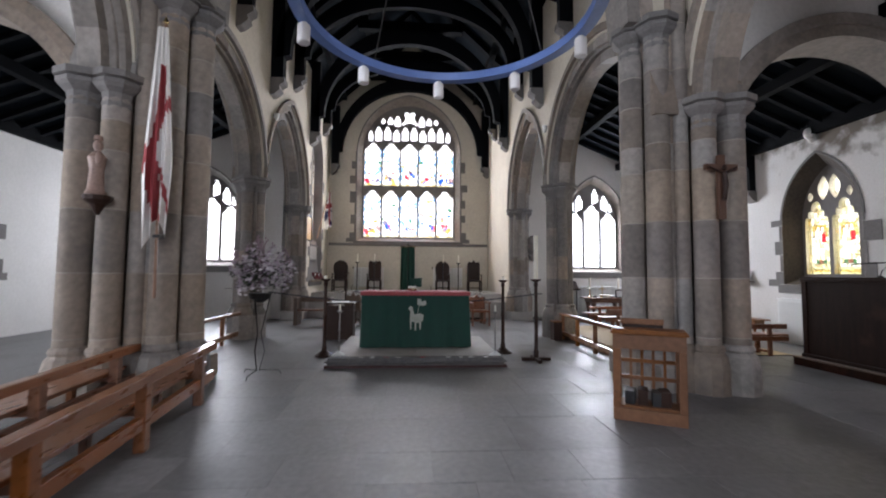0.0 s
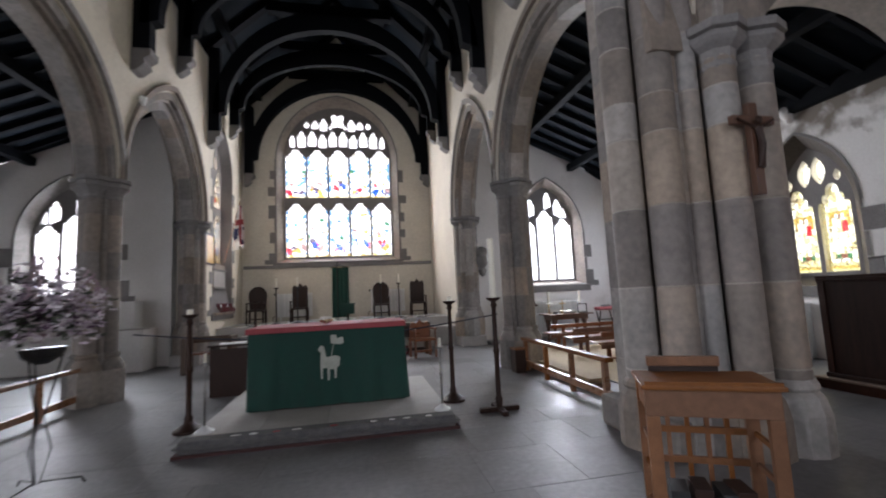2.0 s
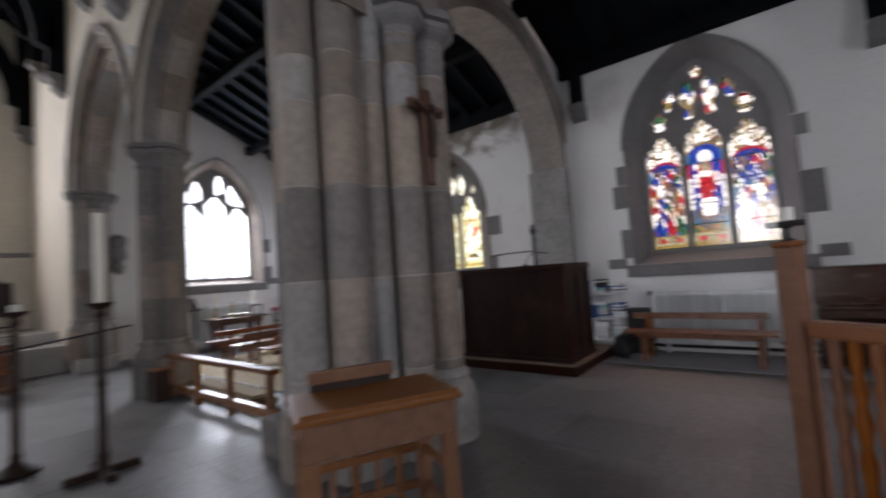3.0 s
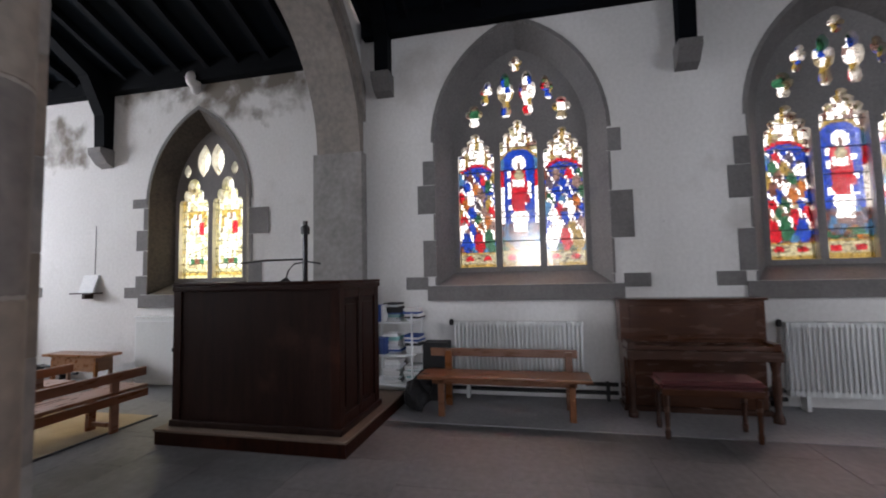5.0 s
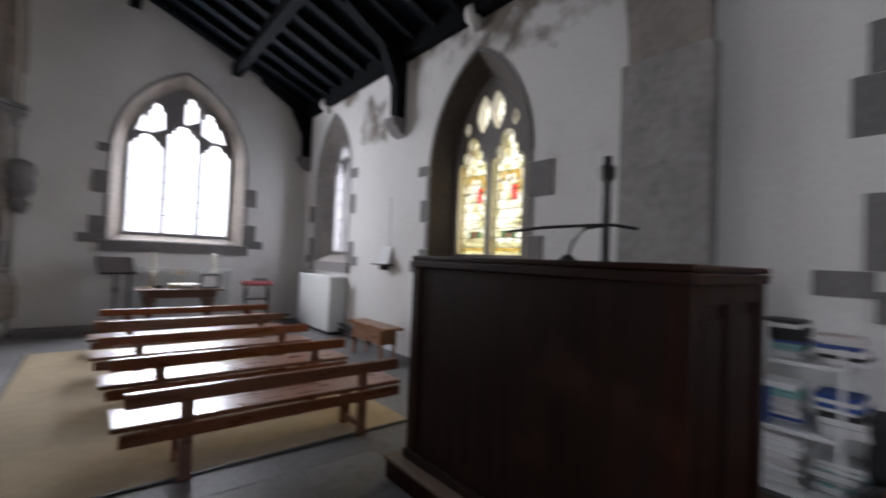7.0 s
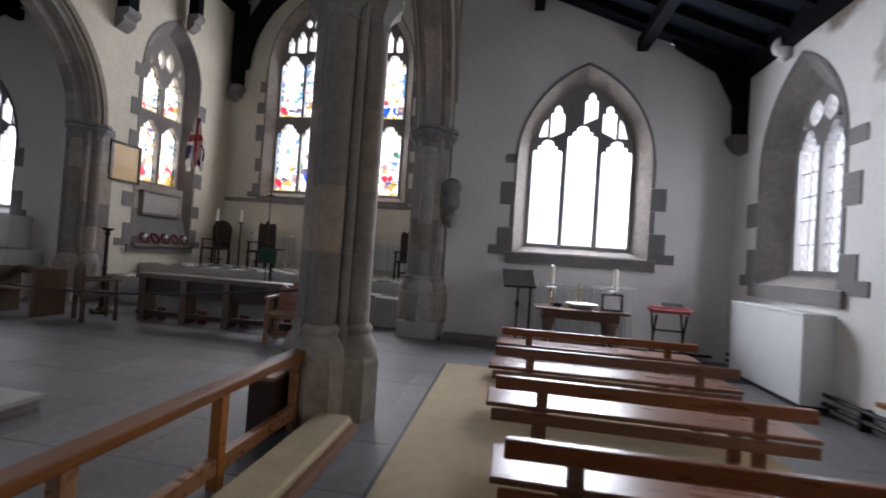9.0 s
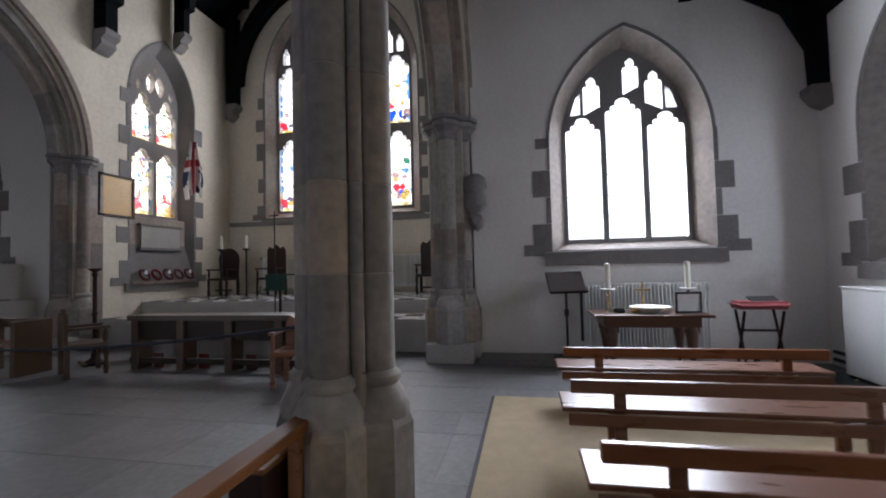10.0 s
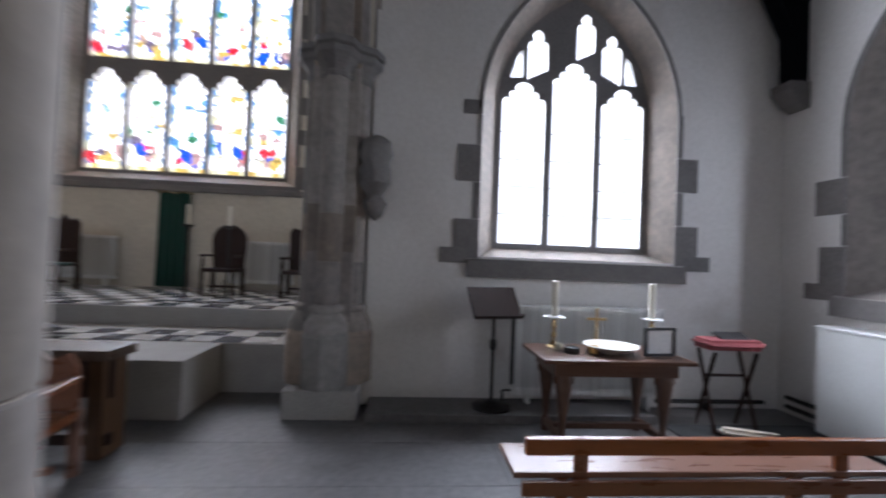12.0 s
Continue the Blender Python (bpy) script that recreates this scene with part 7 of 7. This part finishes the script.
for k in range(3):
    a = 2 * math.pi * k / 3 + 0.4
    tube(bm, [(0.02 * math.cos(a), 0.02 * math.sin(a), 0.08), (0.3 * math.cos(a), 0.3 * math.sin(a), 0.05), (0.33 * math.cos(a), 0.33 * math.sin(a), 0.0)], 0.008, 6)
    tube(bm, [(0.02 * math.cos(a), 0.02 * math.sin(a), 0.06), (0.09 * math.cos(a), 0.09 * math.sin(a), 0.35), (0.03 * math.cos(a), 0.03 * math.sin(a), 0.62), (0.09 * math.cos(a), 0.09 * math.sin(a), 0.9), (0.14 * math.cos(a), 0.14 * math.sin(a), 1.15)], 0.007, 6)
part("wire_stand", bm, IRON, fl)
part("bowl", turned([(0.05, 1.08), (0.14, 1.14), (0.17, 1.22), (0.15, 1.22)], 16), IRON, fl)
rng = random.Random(21)


def cluster(count, size, shell):
    bm = bmesh.new()
    for i in range(count):
        a, e = rng.uniform(0, 6.28), math.asin(rng.uniform(-0.55, 1))
        r = rng.uniform(shell, 1) * (1 + 0.18 * math.sin(3 * a + 1) + 0.12 * math.sin(7 * e))
        c = Vector((0.44 * r * math.cos(a) * math.cos(e), 0.36 * r * math.sin(a) * math.cos(e), 1.47 + 0.42 * r * math.sin(e)))
        s = size * rng.uniform(0.6, 1.4)
        tilt = Matrix.Rotation(rng.uniform(0, 6), 3, "Z") @ Matrix.Rotation(rng.uniform(-1, 1), 3, "X")
        mid = bm.verts.new(c)
        rim = []
        for k in range(10):
            t = 2 * math.pi * k / 10
            rr = s * (1 if k % 2 == 0 else 0.55)
            rim.append(bm.verts.new(c + tilt @ Vector((rr * math.cos(t), rr * math.sin(t), s * 0.35 * (1 if k % 2 == 0 else 0.4)))))
        for k in range(10):
            bm.faces.new((mid, rim[k], rim[(k + 1) % 10]))
    return bm


bm = bmesh.new()
for i in range(26):
    a, e = rng.uniform(0, 6.28), rng.uniform(0.5, 1.4)
    tip = Vector((0.52 * math.cos(a) * math.cos(e), 0.42 * math.sin(a) * math.cos(e), 1.5 + rng.uniform(0.42, 0.6) * math.sin(e)))
    tube(bm, [(0, 0, 1.3), tuple(tip * 0.6 + Vector((0, 0, 0.58))), tuple(tip)], 0.004, 5)
    for k in range(4):
        blob(bm, tip.x + rng.uniform(-0.03, 0.03), tip.y + rng.uniform(-0.03, 0.03), tip.z - 0.03 * k, 0.014, 0.014, 0.02, 1)
SPRIG = material("dusty_pink_sprigs", (0.34, 0.25, 0.29), (0.2, 0.14, 0.16), 20, 0.8, 0)
part("sprigs", bm, SPRIG, fl, "thin upright dusty pink sprigs")
MAUVE = material("mauve_petals", (0.5, 0.39, 0.48), (0.36, 0.26, 0.35), 20, 0.7, 0)
PALE = material("pale_pink_petals", (0.74, 0.68, 0.72), (0.6, 0.54, 0.58), 20, 0.7, 0)
PLUM = material("plum_petals", (0.1, 0.05, 0.09), (0.05, 0.02, 0.045), 20, 0.7, 0)
LEAF = material("dull_green_leaves", (0.07, 0.09, 0.05), (0.035, 0.05, 0.025), 20, 0.7, 0)
for nm, m, cnt, sz, sh in (("mauve_blossoms", MAUVE, 300, 0.04, 0.55), ("pale_blossoms", PALE, 420, 0.036, 0.72), ("dark_blossoms", PLUM, 120, 0.045, 0.3), ("foliage", LEAF, 220, 0.05, 0.15)):
    part(nm, cluster(cnt, sz, sh), m, fl)

blk = thing("wall_cupboard", "white painted low cupboard against the aisle end wall", "cupboard", -4.6, 13.85, 0)
part("body", boxes((-0.6, 0.55, 0, 0.75, 0, 1.0), bevel=0.012), PLASTER, blk)
part("upper_part", boxes((-0.6, 0.2, 0.3, 0.75, 1.0, 1.7), bevel=0.012), PLASTER, blk)
part("top_slab", boxes((-0.62, 0.57, -0.02, 0.3, 1.0, 1.03)), STONE_STEP, blk)


# ---- flagstones ----
flag_floor = tagged(new("flagstone_paving"), "large worn grey flagstones with dark joints", "paving", kind="structure")
meshes = {}


def flagstone(w, d):
    key = (round(w, 2), round(d, 2))
    if key not in meshes:
        bm = boxes((-w / 2, w / 2, -d / 2, d / 2, -0.012, 0.0))
        bmesh.ops.bevel(bm, geom=[e for e in bm.edges if e.verts[0].co.z > -0.001 and e.verts[1].co.z > -0.001], offset=0.0015, segments=1, affect="EDGES")
        me = bpy.data.meshes.new("flagstone")
        bm.to_mesh(me)
        bm.free()
        me.materials.append(FLOOR)
        meshes[key] = me
    return meshes[key]


rng = random.Random(8)
near, count = [], 0
rest = bmesh.new()
y = -6.9
while y < 14.9:
    d = rng.choice((0.55, 0.7, 0.85))
    x = -8.6
    off = rng.choice((0.0, 0.3, 0.5))
    x += off - 0.5
    while x < 9.4:
        w = rng.choice((0.6, 0.8, 1.0))
        cx, cy = x + w / 2, y + d / 2
        if -1.9 < cx < 7.3 and 2.0 < cy < 13 and count < 300:
            o = new("flagstone", flagstone(w - 0.003, d - 0.003))
            o.parent = flag_floor
            o.location = (cx, cy, rng.uniform(-0.002, 0.0))
            count += 1
        else:
            z = rng.uniform(-0.002, 0)
            vs = [rest.verts.new((cx + sx * (w / 2 - 0.002), cy + sy * (d / 2 - 0.002), z)) for sx, sy in ((-1, -1), (1, -1), (1, 1), (-1, 1))]
            lo = [rest.verts.new((v.co.x, v.co.y, -0.012)) for v in vs]
            rest.faces.new(vs)
            for k in range(4):
                rest.faces.new((vs[k], lo[k], lo[(k + 1) % 4], vs[(k + 1) % 4]))
        x += w
    y += d
ob = part("far_flagstones", rest, FLOOR, flag_floor)
ob["kind"] = "stuff"

floor_margin = tagged(structure("floor_margin", boxes((8.34, SX - 0.01, -1.5, 5.2, -0.01, 0.006)), MARGIN), "pale cement strip of floor along the wall", "floor")
